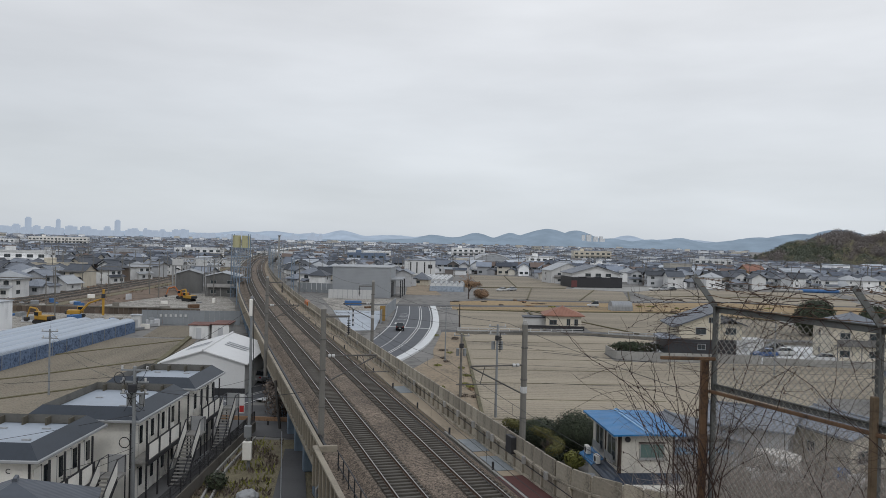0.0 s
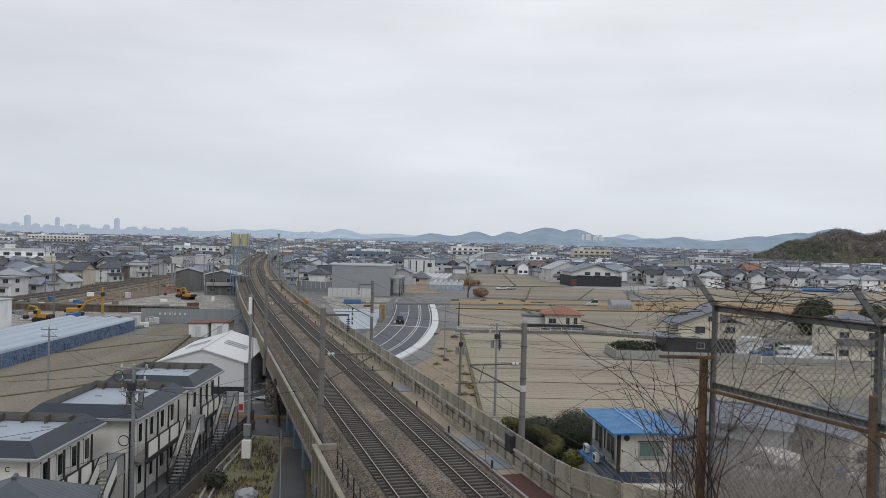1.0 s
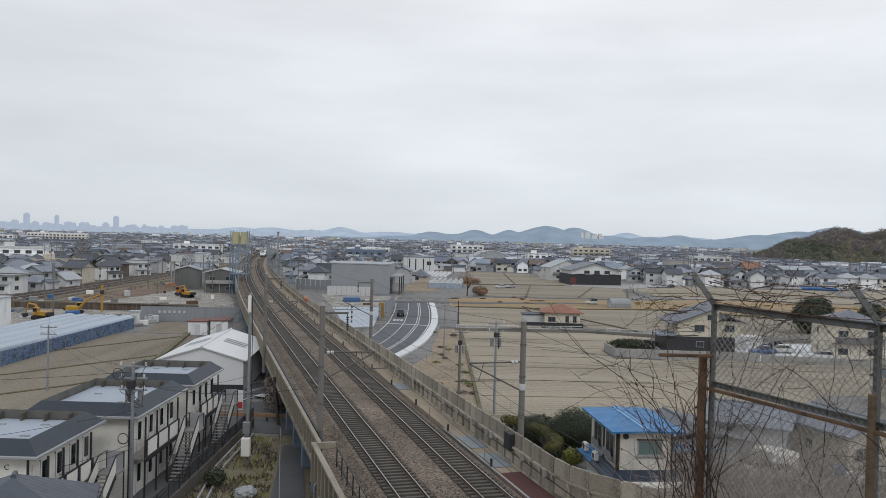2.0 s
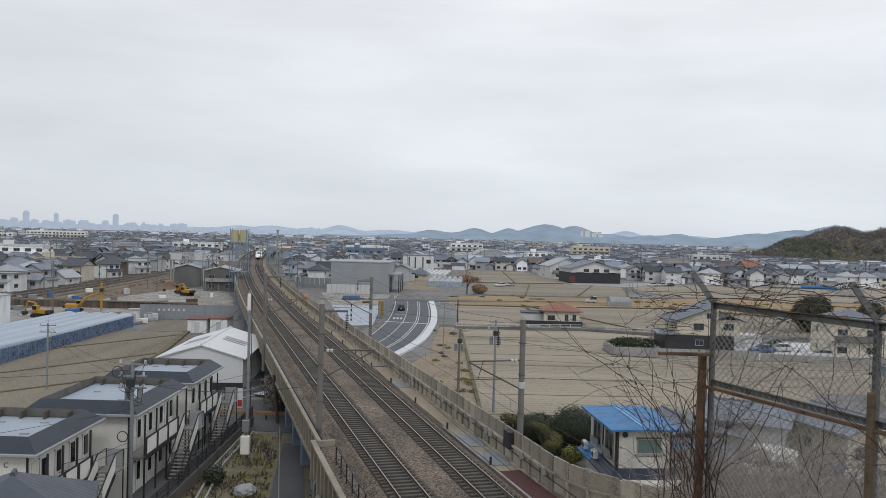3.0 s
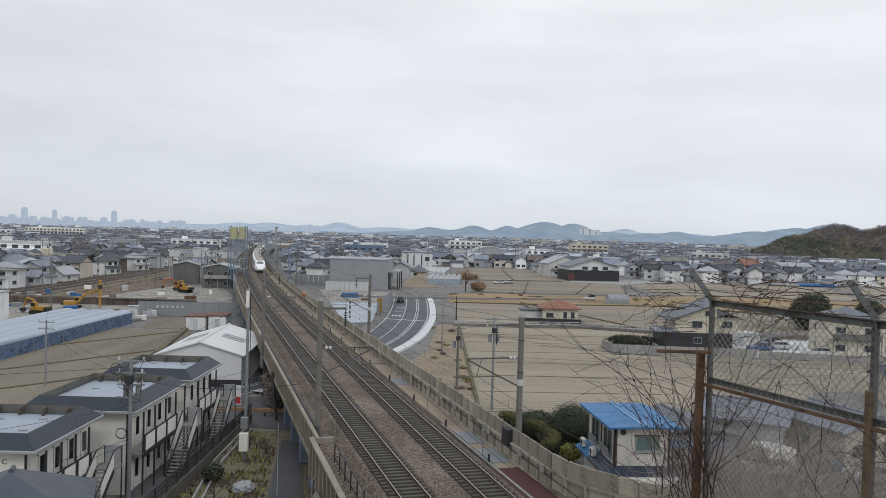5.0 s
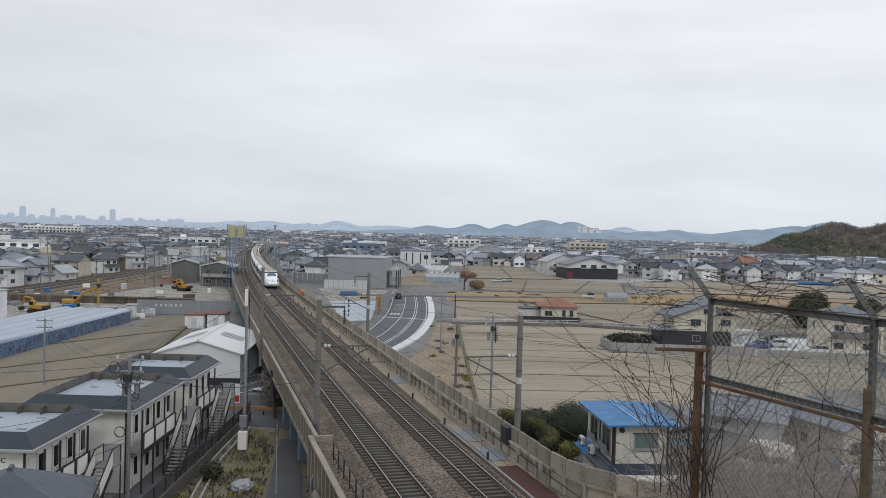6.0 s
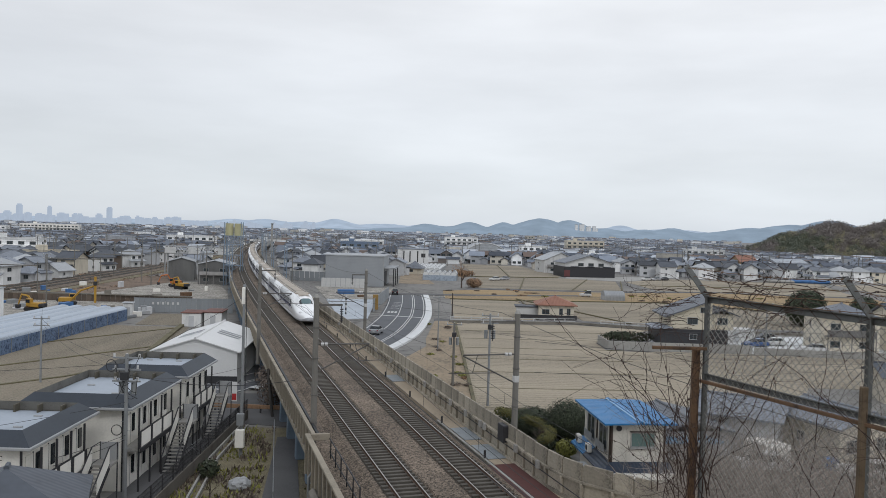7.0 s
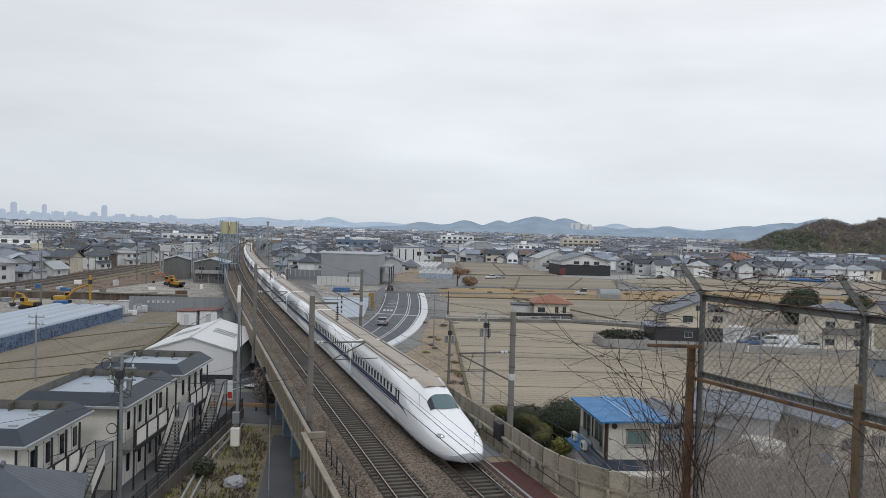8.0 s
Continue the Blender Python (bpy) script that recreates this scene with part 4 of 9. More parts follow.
def writing(name, text, size, parent, m, mat):
    cu = bpy.data.curves.new(name, "FONT")
    cu.body, cu.size, cu.extrude = text, size, 0.01
    cu.align_x, cu.align_y = "CENTER", "CENTER"
    tmp = bpy.data.objects.new(name, cu)
    me = bpy.data.meshes.new_from_object(tmp)
    bpy.data.objects.remove(tmp)
    me.materials.append(mat)
    o = new(name, me)
    o.parent, o.matrix_basis = parent, m
    return o


PARAPET_BACK = surf("weathered parapet back", (0.17, 0.165, 0.15), 0.85, 0.3, 0.8, 8, 0.1)


def flats(y0, y1, xf, letter=None):
    """A two-storey block of flats; its open gallery and stair face +x. xf: the eaves' edge."""
    L, W, E = y1 - y0, 7.6, 0.3
    b = thing("apartment_building", "two-storey white flats with flat pale roof and charcoal fascia", "apartment building", "flats beside the railway", place(xf, y0))
    # local x runs to -W, y from 0 to L
    part("wall", boxed(-W + 0.6, -E - 0.5, 0.7, L - 0.7, 0, 5.7, bevel=0.03), PANEL_WHITE, b)
    part("flat_roof", boxed(-W + 0.9, -0.95, 0.95, L - 0.95, 5.6, 5.95), FLAT_ROOF, b, "pale blue-grey roof membrane")
    # the sloping fascia all round
    bm = bmesh.new()
    o = [(-W, 0), (0, 0), (0, L), (-W, L)]
    i = [(-W + 0.85, 0.85), (-0.85, 0.85), (-0.85, L - 0.85), (-W + 0.85, L - 0.85)]
    lo, up = [bm.verts.new((x, y, 5.78)) for x, y in o], [bm.verts.new((x, y, 6.5)) for x, y in i]
    base = [bm.verts.new((x, y, 5.95)) for x, y in i]
    for k in range(4):
        n = (k + 1) % 4
        bm.faces.new((lo[k], lo[n], up[n], up[k]))
        bm.faces.new((up[k], up[n], base[n], base[k])).material_index = 1
    part("fascia", bm, [MANSARD, PARAPET_BACK], b, "charcoal sloping fascia")
    bm = bmesh.new()
    for x0, x1, ya, yb in ((-W - .1, 0.1, -0.1, 0.14), (-W - .1, 0.1, L - 0.14, L + 0.1), (-0.14, 0.1, 0.14, L - 0.14), (-W - 0.1, -W + 0.14, 0.14, L - 0.14)):
        box(bm, x0, x1, ya, yb, 5.6, 5.775, bevel=0.03)
    part("gutter", bm, GUTTER, b, "silver eaves gutter")
    part("soffit", boxed(-W + 0.15, -0.15, 0.15, L - 0.15, 5.60, 5.66), GUTTER, b)
    for k in range(4):
        bm = boxed(-W + 1.6 + k * 1.45 - 0.05, -W + 1.6 + k * 1.45 + 0.05, L - 1.5, L - 0.9, 5.95, 6.42)
        part("brace", bm, TAN, b)
    for x, y in ((-5, 3), (-2.4, 3.4), (-5.2, 6), (-2.6, L - 2.4)):
        part("roof_vent", boxed(x - 0.25, x + 0.25, y - 0.08, y + 0.08, 5.95, 6.03), GUTTER, b)
    # gallery floor, parapet panels and posts
    part("gallery", boxed(-E - 0.5, 0.35, 0.7, L - 0.7, 2.72, 2.9), CONCRETE_LIGHT, b)
    n = 4
    for k in range(n):
        ya, yb = 0.75 + (L - 1.5) * k / n, 0.75 + (L - 1.5) * (k + 1) / n
        if k != n - 1:
            part("parapet_panel", boxed(0.28, 0.34, ya + 0.32, yb - 0.12, 2.95, 3.95), PANEL_WHITE, b)
        part("gallery_post", boxed(0.22, 0.32, ya - 0.05, ya + 0.05, 0, 5.62), STEEL_DARK, b)
        part("gallery_grille", boxed(0.29, 0.33, ya + 0.05, ya + 0.3, 2.9, 3.98), STEEL_DARK, b)
        for z in (0.05, 2.92):
            part("door", boxed(-E - 0.5, -E - 0.44, ya + 0.35, ya + 1.15, z, z + 2.05, bevel=0.01), PANEL_WHITE, b)
            part("door_frame", boxed(-E - 0.5, -E - 0.46, ya + 1.15, ya + 1.24, z, z + 2.1), STEEL_DARK, b)
            part("kitchen_window", boxed(-E - 0.5, -E - 0.44, ya + 1.5, ya + 1.95, z + 0.75, z + 1.95, bevel=0.01), GLASS_DARK, b)
    part("handrail", boxed(0.27, 0.35, 0.75, L - 2.8, 3.96, 4.04), STEEL_DARK, b)
    part("edge_beam", boxed(0.35, 0.42, 0.7, L - 0.7, 2.62, 2.92), STEEL_DARK, b)
    part("downpipe", boxed(-E - 0.52, -E - 0.42, 0.6, 0.7, 0, 5.6), STEEL_DARK, b)
    # outside stair, climbing away along the gallery
    st = part("stair", boxed(0.42, 1.6, L - 1.9, L - 0.6, 2.75, 2.9), TREAD, b, "outside steel stair with pale treads")
    for k in range(14):
        y, z = L - 5.3 + k * 0.245, 0.19 + k * 0.19
        part("tread", boxed(0.5, 1.5, y, y + 0.26, z - 0.05, z), TREAD, st)
    for x in (0.46, 1.54):
        bm = bmesh.new()
        q = [(x, L - 5.4, 0.0), (x, L - 5.1, 0.0), (x, L - 1.8, 2.62), (x, L - 1.8, 2.95)]
        for dx in (-0.03, 0.03):
            f = [bm.verts.new((p[0] + dx, p[1], p[2])) for p in q]
            bm.faces.new(f)
            if dx > 0:
                for i2 in range(4):
                    bm.faces.new((g[i2], g[(i2 + 1) % 4], f[(i2 + 1) % 4], f[i2]))
            g = f
        part("stringer", bm, STEEL_DARK, st)
        bm = bmesh.new()
        q = [(L - 3.6, 1.65), (L - 1.85, 3.0), (L - 1.85, 3.95), (L - 3.6, 2.6)]
        f1, f2 = [bm.verts.new((x - 0.02, *p)) for p in q], [bm.verts.new((x + 0.02, *p)) for p in q]
        bm.faces.new(f1)
        bm.faces.new(f2[::-1])
        for i2 in range(4):
            bm.faces.new((f1[i2], f1[(i2 + 1) % 4], f2[(i2 + 1) % 4], f2[i2]))
        part("stair_panel", bm, PANEL_WHITE, st)
        bm = bmesh.new()
        tube(bm, [(x, L - 5.4, 0), (x, L - 5.4, 1.2), (x, L - 1.85, 4.0), (x, L - 0.6, 4.0), (x, L - 0.6, 0)], 0.045, 6)
        part("stair_rail", bm, STEEL_DARK, st)
    part("landing_screen", boxed(0.45, 1.6, L - 0.62, L - 0.56, 2.9, 4.0), GUTTER, st)
    if letter:
        writing("letter", letter, 0.4, b, Matrix.Translation((-1.95, 0.685, 4.95)) @ Matrix.Rotation(math.pi / 2, 4, "X"), STEEL_DARK)
    return b


flats(42.0, 50.5, -21.3, "C")
flats(51.6, 61.6, -19.6)
flats(62.8, 71.0, -19.4)

# bicycles under the stairs
def bicycle(x, y, turn):
    b = thing("bicycle", "parked dark city bicycle by the stair", "bicycle", "bicycles by the flats", place(x, y, turn))
    for yy in (-0.52, 0.52):
        bm = bmesh.new()
        tube(bm, [(0, yy + 0.33 * math.cos(a), 0.34 + 0.33 * math.sin(a)) for a in [k * math.pi / 8 for k in range(17)]], 0.02, 4)
        part("wheel", bm, STEEL_DARK, b)
    bm = bmesh.new()
    tube(bm, [(0, -0.52, 0.34), (0, -0.15, 0.34), (0, 0.35, 0.78), (0, 0.52, 0.34)], 0.022, 5)
    tube(bm, [(0, -0.15, 0.34), (0, -0.28, 0.9)], 0.02, 5)
    tube(bm, [(-0.27, 0.25, 1.0), (0.27, 0.25, 1.0)], 0.018, 5)
    tube(bm, [(0, 0.35, 0.78), (0, 0.25, 1.0)], 0.018, 5)
    part("frame", bm, STEEL_GALV, b)
    part("saddle", boxed(-0.08, 0.08, -0.4, -0.16, 0.9, 0.96, bevel=0.02), STEEL_DARK, b)


for k in range(4):
    bicycle(-18.0 + 0.02 * k, 60.6 + k * 0.55, 80 + k * 4)
    bicycle(-17.7, 69.2 + k * 0.5, 84 - k * 3)

slab("car_park", [(-21.3, 40), (-17.1, 40), (-16.9, 73), (-20, 73)], 0.04, ASPHALT_OLD, "grey asphalt yard beside the flats", "yard")


def yard_wall():
    w = thing("yard_wall", "dark block wall with a mesh fence on top", "wall", kind="structure")
    part("footing", boxed(-17.08, -16.92, 44, 73, 0, 0.9), PANEL_DARK, w)
    for k in range(15):
        y = 44.1 + k * 2.05
        part("post", boxed(-17.04, -16.97, y - 0.03, y + 0.03, 0.9, 1.9), STEEL_DARK, w)
    for z in (1.25, 1.55, 1.88):
        part("rail", boxed(-17.02, -16.99, 44, 73, z - 0.02, z + 0.02), STEEL_DARK, w)
    bm = bmesh.new()
    for k in range(290):
        box(bm, -17.012, -17.0, 44.05 + k * 0.1, 44.068 + k * 0.1, 0.92, 1.86)
    tagged(part("mesh_panel", bm, STEEL_DARK, w, "dark upright mesh wires"), kind="stuff")


yard_wall()

house("house", "house with a plain grey hipped roof by the flats", 5.4, 5.2, 2, "hip", WALL_CREAM, ROOF_DARK, place(-18.5, 34.6, 20, -0.35), rise=1.6, wing=False, skirt=False)

# the white shed
SHED_WHITE = surf("white sheet cladding", (0.86, 0.86, 0.85), 0.6, 0.08, 0.5, 5, 0.3, lines=("Y", 0.5, 0.8), streak=(1, 1, 0.2), bump_dist=0.03)


def shed():
    s = thing("white_shed", "white gabled sheet-metal shed with rooflights", "shed", m=place(-27.1, 96.6, 4))
    bm = boxed(-4.6, 4.6, -8.2, 8.2, 0, 3.7)
    for y in (-8.2, 8.2):
        a = [bm.verts.new(p) for p in ((-4.6, y, 3.7), (4.6, y, 3.7), (0, y, 5.05))]
        bm.faces.new(a if y < 0 else a[::-1])
    part("wall", bm, SHED_WHITE, s)
    part("roof", roof_slab(bmesh.new(), "gable", 9.2, 16.4, 3.68, 1.5, 0.35, 0.12), SHED_WHITE, s)
    for x0, x1 in ((-3.6, -1.0), (1.0, 3.6)):
        for k in range(3):
            y = -1.5 + k * 1.1
            bm = bmesh.new()
            q = [bm.verts.new((x, yy, 3.72 + 1.5 * (1 - abs(x) / 4.95) + dz)) for dz in (0.0, 0.05) for x, yy in ((x0, y), (x1, y), (x1, y + 0.35), (x0, y + 0.35))]
            bm.faces.new(q[4:])
            for i in range(4):
                bm.faces.new((q[i], q[(i + 1) % 4], q[4 + (i + 1) % 4], q[4 + i]))
            part("rooflight", bm, ROOF_PALE, s)
    part("dark_plinth", boxed(-4.65, 4.65, -8.25, -8.21, 0, 0.9), STEEL_DARK, s)


shed()

# fields, bank and yard left of the line
slab("field", [(-46, 76), (-30, 76), (-30, 84), (-36, 104), (-42, 136), (-56, 136), (-56, 98), (-70, 98), (-70, 76)], 0.06, FIELD_DARK, "brown stubble field", "field")
slab("field", [(-52, 138), (-45, 138), (-43, 155), (-55, 155)], 0.06, FIELD_DARK, "brown stubble field", "field")
slab("works_yard", [(-110, 144), (-60, 144), (-60, 158), (-41, 159), (-55, 210), (-66, 240), (-92, 240), (-105, 190)], 0.05, GRAVEL, "pale gravel works yard", "yard")
slab("bank", [(-35.2, 84), (-34.4, 84), (-43.4, 138), (-44.2, 138)], 0.4, BUND, "grassy field bank", "bank", 0.4)

BLUE_NET = surf("blue netting", (0.13, 0.19, 0.30), 0.9, 0.6, 0.9, 3.0, 0.4, tint=(0.04, 0.07, 0.15), grit=1.5)
FILM = surf("pale greenhouse film", (0.42, 0.49, 0.58), 0.35, 0.4, 0.5, 4, 0.15, streak=(2.5, 0.05, 2.5))


def tunnels(name, label, m, n, span, length, wall, rise, side_mat, film, hoops=True):
    """Joined arched greenhouses; the arches stand across x and run along y."""
    g = thing(name, label, "greenhouse", m=m)
    for k in range(n):
        bm = bmesh.new()
        rings = []
        for j in range(13):
            y = length * j / 12
            rings.append([bm.verts.new((k * span + span / 2 - math.cos(a) * span / 2, y, wall + math.sin(a) * rise)) for a in [math.pi * i / 10 for i in range(11)]])
        for a, b in zip(rings, rings[1:]):
            for i in range(10):
                bm.faces.new((a[i], a[i + 1], b[i + 1], b[i]))
        bm.faces.new(rings[0])
        bm.faces.new(rings[-1][::-1])
        part("arched_roof", bm, film, g)
        for j in range(13 if hoops else 0):
            y = length * j / 12
            bm = bmesh.new()
            tube(bm, [(k * span + span / 2 - math.cos(a) * span / 2, y, wall + 0.03 + math.sin(a) * rise) for a in [math.pi * i / 8 for i in range(9)]], 0.03, 4)
            part("hoop", bm, STEEL_GALV, g)
    part("side_net", boxed(n * span - 0.02, n * span + 0.06, 0, length, 0.0, wall + 0.05), side_mat, g)
    part("side_net", boxed(-0.06, 0.02, 0, length, 0.0, wall + 0.05), side_mat, g)
    part("end_net", boxed(0, n * span, -0.06, 0.0, 0.0, wall), side_mat, g)
    for j in range(15):
        y = length * j / 14
        part("post", boxed(n * span + 0.06, n * span + 0.12, y - 0.04, y + 0.04, 0, wall + 0.1), STEEL_GALV, g)
    return g


tunnels("greenhouse", "long arched greenhouses with blue netting on their sides", place(-69.2, 84, -0.5), 5, 2.58, 60, 1.9, 0.62, BLUE_NET, FILM, False)

HOARD = surf("grey corrugated hoarding", (0.33, 0.355, 0.375), 0.6, 0.12, 0.5, 5, 0.3, spread=0.08, lines=("X", 0.25, 1.0), bump_dist=0.04)


def hoarding():
    h = thing("hoarding", "grey corrugated steel site hoarding", "fence", kind="structure")
    first = None
    for k in range(19):
        m = place(-59 + k * 1.0, 157 + k * 0.12, 7)
        if first is None:
            first = part("sheet", boxed(-0.49, 0.49, -0.03, 0.03, 0, 2.9, bevel=0.01), HOARD, h, m=m)
        else:
            again(first, "sheet", m)
    mark = None
    for k in range(6):
        m = place(-55.8 + k * 0.95, 157.25 + k * 0.114, 7)
        if mark is None:
            mark = part("painted_mark", boxed(-0.2, 0.2, -0.05, -0.035, 1.6, 2.1), PAINT_WHITE, h, m=m)
        else:
            again(mark, "painted_mark", m)


hoarding()


def trench_wall():
    t = thing("retaining_wall", "dark brown sheet-pile wall of the works", "wall", kind="structure")
    first = None
    for k in range(52):
        m = place(-108 + k * 1.05, 174 + k * 0.05, 3)
        if first is None:
            first = part("pile", boxed(-0.5, 0.5, -0.1, 0.1, 0, 1.5, bevel=0.05), WALL_BROWN, t, m=m)
        else:
            again(first, "pile", m)
    part("cap", boxed(-108.5, -54, 175.2, 175.8, 1.5, 1.75), CONCRETE, t)


trench_wall()


ROOF_RUSTY = surf("rust-red sheet roof", (0.20, 0.085, 0.065), 0.7, 0.3, 0.6, 6, 0.2, lines=("X", 0.3, 0.8))


def hut(x, y, turn, w, d, h, wall, roof, label):
    t = thing("hut", label, "hut", m=place(x, y, turn))
    part("wall", boxed(-w / 2, w / 2, -d / 2, d / 2, 0, h, bevel=0.03), wall, t)
    bm = boxed(-w / 2 - .2, w / 2 + .2, -d / 2 - .2, d / 2 + .2, h, h + 0.18, bevel=0.04)
    part("roof", bm, roof, t)
    part("door", boxed(-0.45, 0.45, -d / 2 - 0.03, -d / 2, 0, 1.9), WALL_GREY, t)


hut(-42.3, 139.6, 5, 3.2, 4.5, 2.3, WALL_WHITE, ROOF_RUSTY, "small white hut with a rust-red roof")
hut(-38.9, 141.2, 5, 3.0, 5.5, 2.4, WALL_WHITE, ROOF_RUSTY, "white hut with a rust-red roof")
hut(-57.5, 149, 10, 1.6, 1.6, 2.6, WALL_WHITE, ROOF_PALE, "white site toilet cabin")
hut(-77.2, 137.0, 0, 3.0, 5.0, 5.6, WALL_WHITE, ROOF_PALE, "narrow white store beside the field")

for pts in ([(-62, 86), (-52, 96), (-40, 114), (-34.5, 127)], [(-70, 100), (-58, 112), (-44, 134)], [(-50, 80), (-42, 90), (-33, 108)]):
    tagged(ob_from("furrow", strip(bmesh.new(), pts, -0.22, 0.22, 0.03, 0.16), BUND), "dark drainage furrow across the field", "furrow", kind="structure")


# ---- diggers ----
CAT_YELLOW = surf("yellow machine paint", (0.52, 0.29, 0.035), 0.5, 0.15, 1, 8, 0.05)
CAT_ORANGE = surf("orange machine paint", (0.55, 0.16, 0.03), 0.5, 0.15, 1, 8, 0.05)
RUBBER = surf("black rubber", (0.025, 0.025, 0.025), 0.85, 0.2, 2, 10, 0.1)


def excavator(x, y, turn, paint, boom=((0.6, 1.4), (2.2, 4.4), (5.0, 5.2), (6.4, 8.6)), label="yellow crawler excavator with raised arm", leader=0.0):
    t = thing("excavator", label, "excavator", "machines on the works site", place(x, y, turn) @ Matrix.Diagonal((0.84, 0.84, 0.84, 1)))
    for sd in (-1, 1):
        bm = bmesh.new()
        prof = [(-1.9, 0.45), (-1.6, 0.05), (1.6, 0.05), (1.9, 0.45), (1.6, 0.85), (-1.6, 0.85)]
        a = [bm.verts.new((px, sd * 1.1 - 0.28, pz)) for px, pz in prof]
        b = [bm.verts.new((px, sd * 1.1 + 0.28, pz)) for px, pz in prof]
        bm.faces.new(a)
        bm.faces.new(b[::-1])
        for i in range(6):
            bm.faces.new((a[i], b[i], b[(i + 1) % 6], a[(i + 1) % 6]))
        part("track", bm, RUBBER, t)
    part("undercarriage", boxed(-0.9, 0.9, -0.8, 0.8, 0.4, 1.0, bevel=0.05), STEEL_DARK, t)
    part("body", boxed(-2.3, 0.7, -1.25, 1.25, 1.0, 2.05, bevel=0.15), paint, t)
    part("counterweight", boxed(-2.75, -2.25, -1.25, 1.25, 1.0, 1.9, bevel=0.2), STEEL_DARK, t)
    cab = part("cab", boxed(0.0, 1.4, 0.3, 1.25, 1.15, 2.9, bevel=0.1), paint, t)
    part("cab_glass", boxed(0.12, 1.43, 0.28, 1.27, 1.9, 2.75, bevel=0.05), GLASS_DARK, cab)
    pts = [(px, -0.2, pz) for px, pz in boom]
    for i, nm in enumerate(("boom", "boom", "arm")):
        part(nm, tube(bmesh.new(), [pts[i], pts[i + 1]], 0.28 - 0.05 * i, 4), paint, t)
    e = Vector(pts[-1])
    bm = bmesh.new()
    box(bm, e.x - 0.45, e.x + 0.45, -0.75, 0.35, e.z - 0.6, e.z + 0.25, bevel=0.1)
    if leader:
        bm.clear()
        box(bm, e.x - 0.28, e.x + 0.28, -0.48, 0.08, 0.6, leader, bevel=0.04)
        part("leader", bm, paint, t, "upright yellow drilling leader")
        part("drill_head", boxed(e.x - 0.45, e.x + 0.45, -0.7, 0.3, leader - 2.2, leader - 1.2, bevel=0.08), STEEL_DARK, t)
    else:
        part("bucket", bm, STEEL_DARK, t)
    part("ram", tube(bmesh.new(), [(0.9, -0.2, 1.3), (1.9, -0.2, 3.2)], 0.09, 6), STEEL_GALV, t)


excavator(-76.5, 166, 20, CAT_YELLOW, ((0.6, 1.4), (2.6, 3.7), (4.8, 4.5), (6.0, 5.0)), "yellow crawler rig with an upright drilling leader", 7.2)
excavator(-77.6, 154, 160, CAT_YELLOW, ((0.6, 1.4), (2.2, 3.4), (4.2, 3.6), (5.2, 1.0)), "yellow crawler excavator with lowered arm")
excavator(-73.0, 222, 200, CAT_ORANGE, ((0.6, 1.4), (2.2, 4.0), (4.2, 3.6), (5.0, 1.2)), "orange crawler excavator in the works yard")
excavator(-68.5, 214, 150, CAT_YELLOW, ((0.6, 1.4), (1.8, 3.8), (3.6, 3.4), (4.4, 1.0)), "yellow crawler excavator in the works yard")


def crate(x, y, turn, dims, mat, label, name="crate"):
    t = tagged(ob_from(name, boxed(-dims[0] / 2, dims[0] / 2, -dims[1] / 2, dims[1] / 2, 0, dims[2], bevel=0.06), mat, m=place(x, y, turn, 0.05)), label, "site store")
    return t


TARP_BLUE = surf("blue tarpaulin", (0.06, 0.18, 0.42), 0.6, 0.25, 0.8, 6, 0.3)
rngc = random.Random(5)
for k in range(60):
    crate(-103 + rngc.random() * 48, 147 + rngc.random() * 14 if k < 36 else 166 + rngc.random() * 50, rngc.random() * 90, (0.5 + rngc.random() * 2.2, 0.5 + rngc.random() * 1.2, 0.3 + rngc.random() * 1.3),
          rngc.choice([TARP_BLUE, CAT_ORANGE, STEEL_GALV, WALL_GREY, PANEL_WHITE, RUST, CONCRETE]), "site materials stacked in the works yard")

slab("waste_ground", [(-95, 150), (-86, 182), (-79, 238), (-84, 262), (-101, 262), (-97, 200)], 0.12, surf("rust-brown earth", (0.22, 0.155, 0.11), 0.95, 0.5, 0.2, 2, 0.6, tint=(0.11, 0.085, 0.065), bump_dist=0.1, grit=1.2), "rust-brown waste ground beside the older railway", "ground", 0.12)
# ---- the older railway on the left ----
def old_line():
    v = thing("railway", "older ground-level railway on brown ballast", "railway", kind="structure")
    ln = smooth_line([(-100, 120), (-102, 184), (-105, 260), (-110, 320), (-121, 400), (-136, 490), (-165, 620)], 10)
    part("ballast", strip(bmesh.new(), ln, -9, 6, 0, 0.35), BALLAST, v, "rust-brown ballast")
    for c in (-6.5, -2.5, 1.5):
        for g in (-0.53, 0.53):
            part("rail", strip(bmesh.new(), ln, c + g - 0.04, c + g + 0.04, 0.35, 0.52), RAIL_TOP, v, "shiny steel rail")
        part("track_bed", strip(bmesh.new(), ln, c - 1.1, c + 1.1, 0.35, 0.40), BALLAST_GREY, v)
    part("bank", strip(bmesh.new(), ln, 6, 9.5, 0, 0.2), GRASS, v, "dry reddish weeds along the line")
    k = 0
    for i in range(6, len(ln) - 1, 5):
        x, y = ln[i]
        bm = bmesh.new()
        for dx in (-9.5, 6.5):
            tube(bm, [(x + dx, y, 0), (x + dx, y, 7.5)], 0.14, 6, r1=0.1)
        box(bm, x - 9.5, x + 6.5, y - 0.08, y + 0.08, 6.5, 6.75)
        part("gantry", bm, CONCRETE_POLE, v)


old_line()


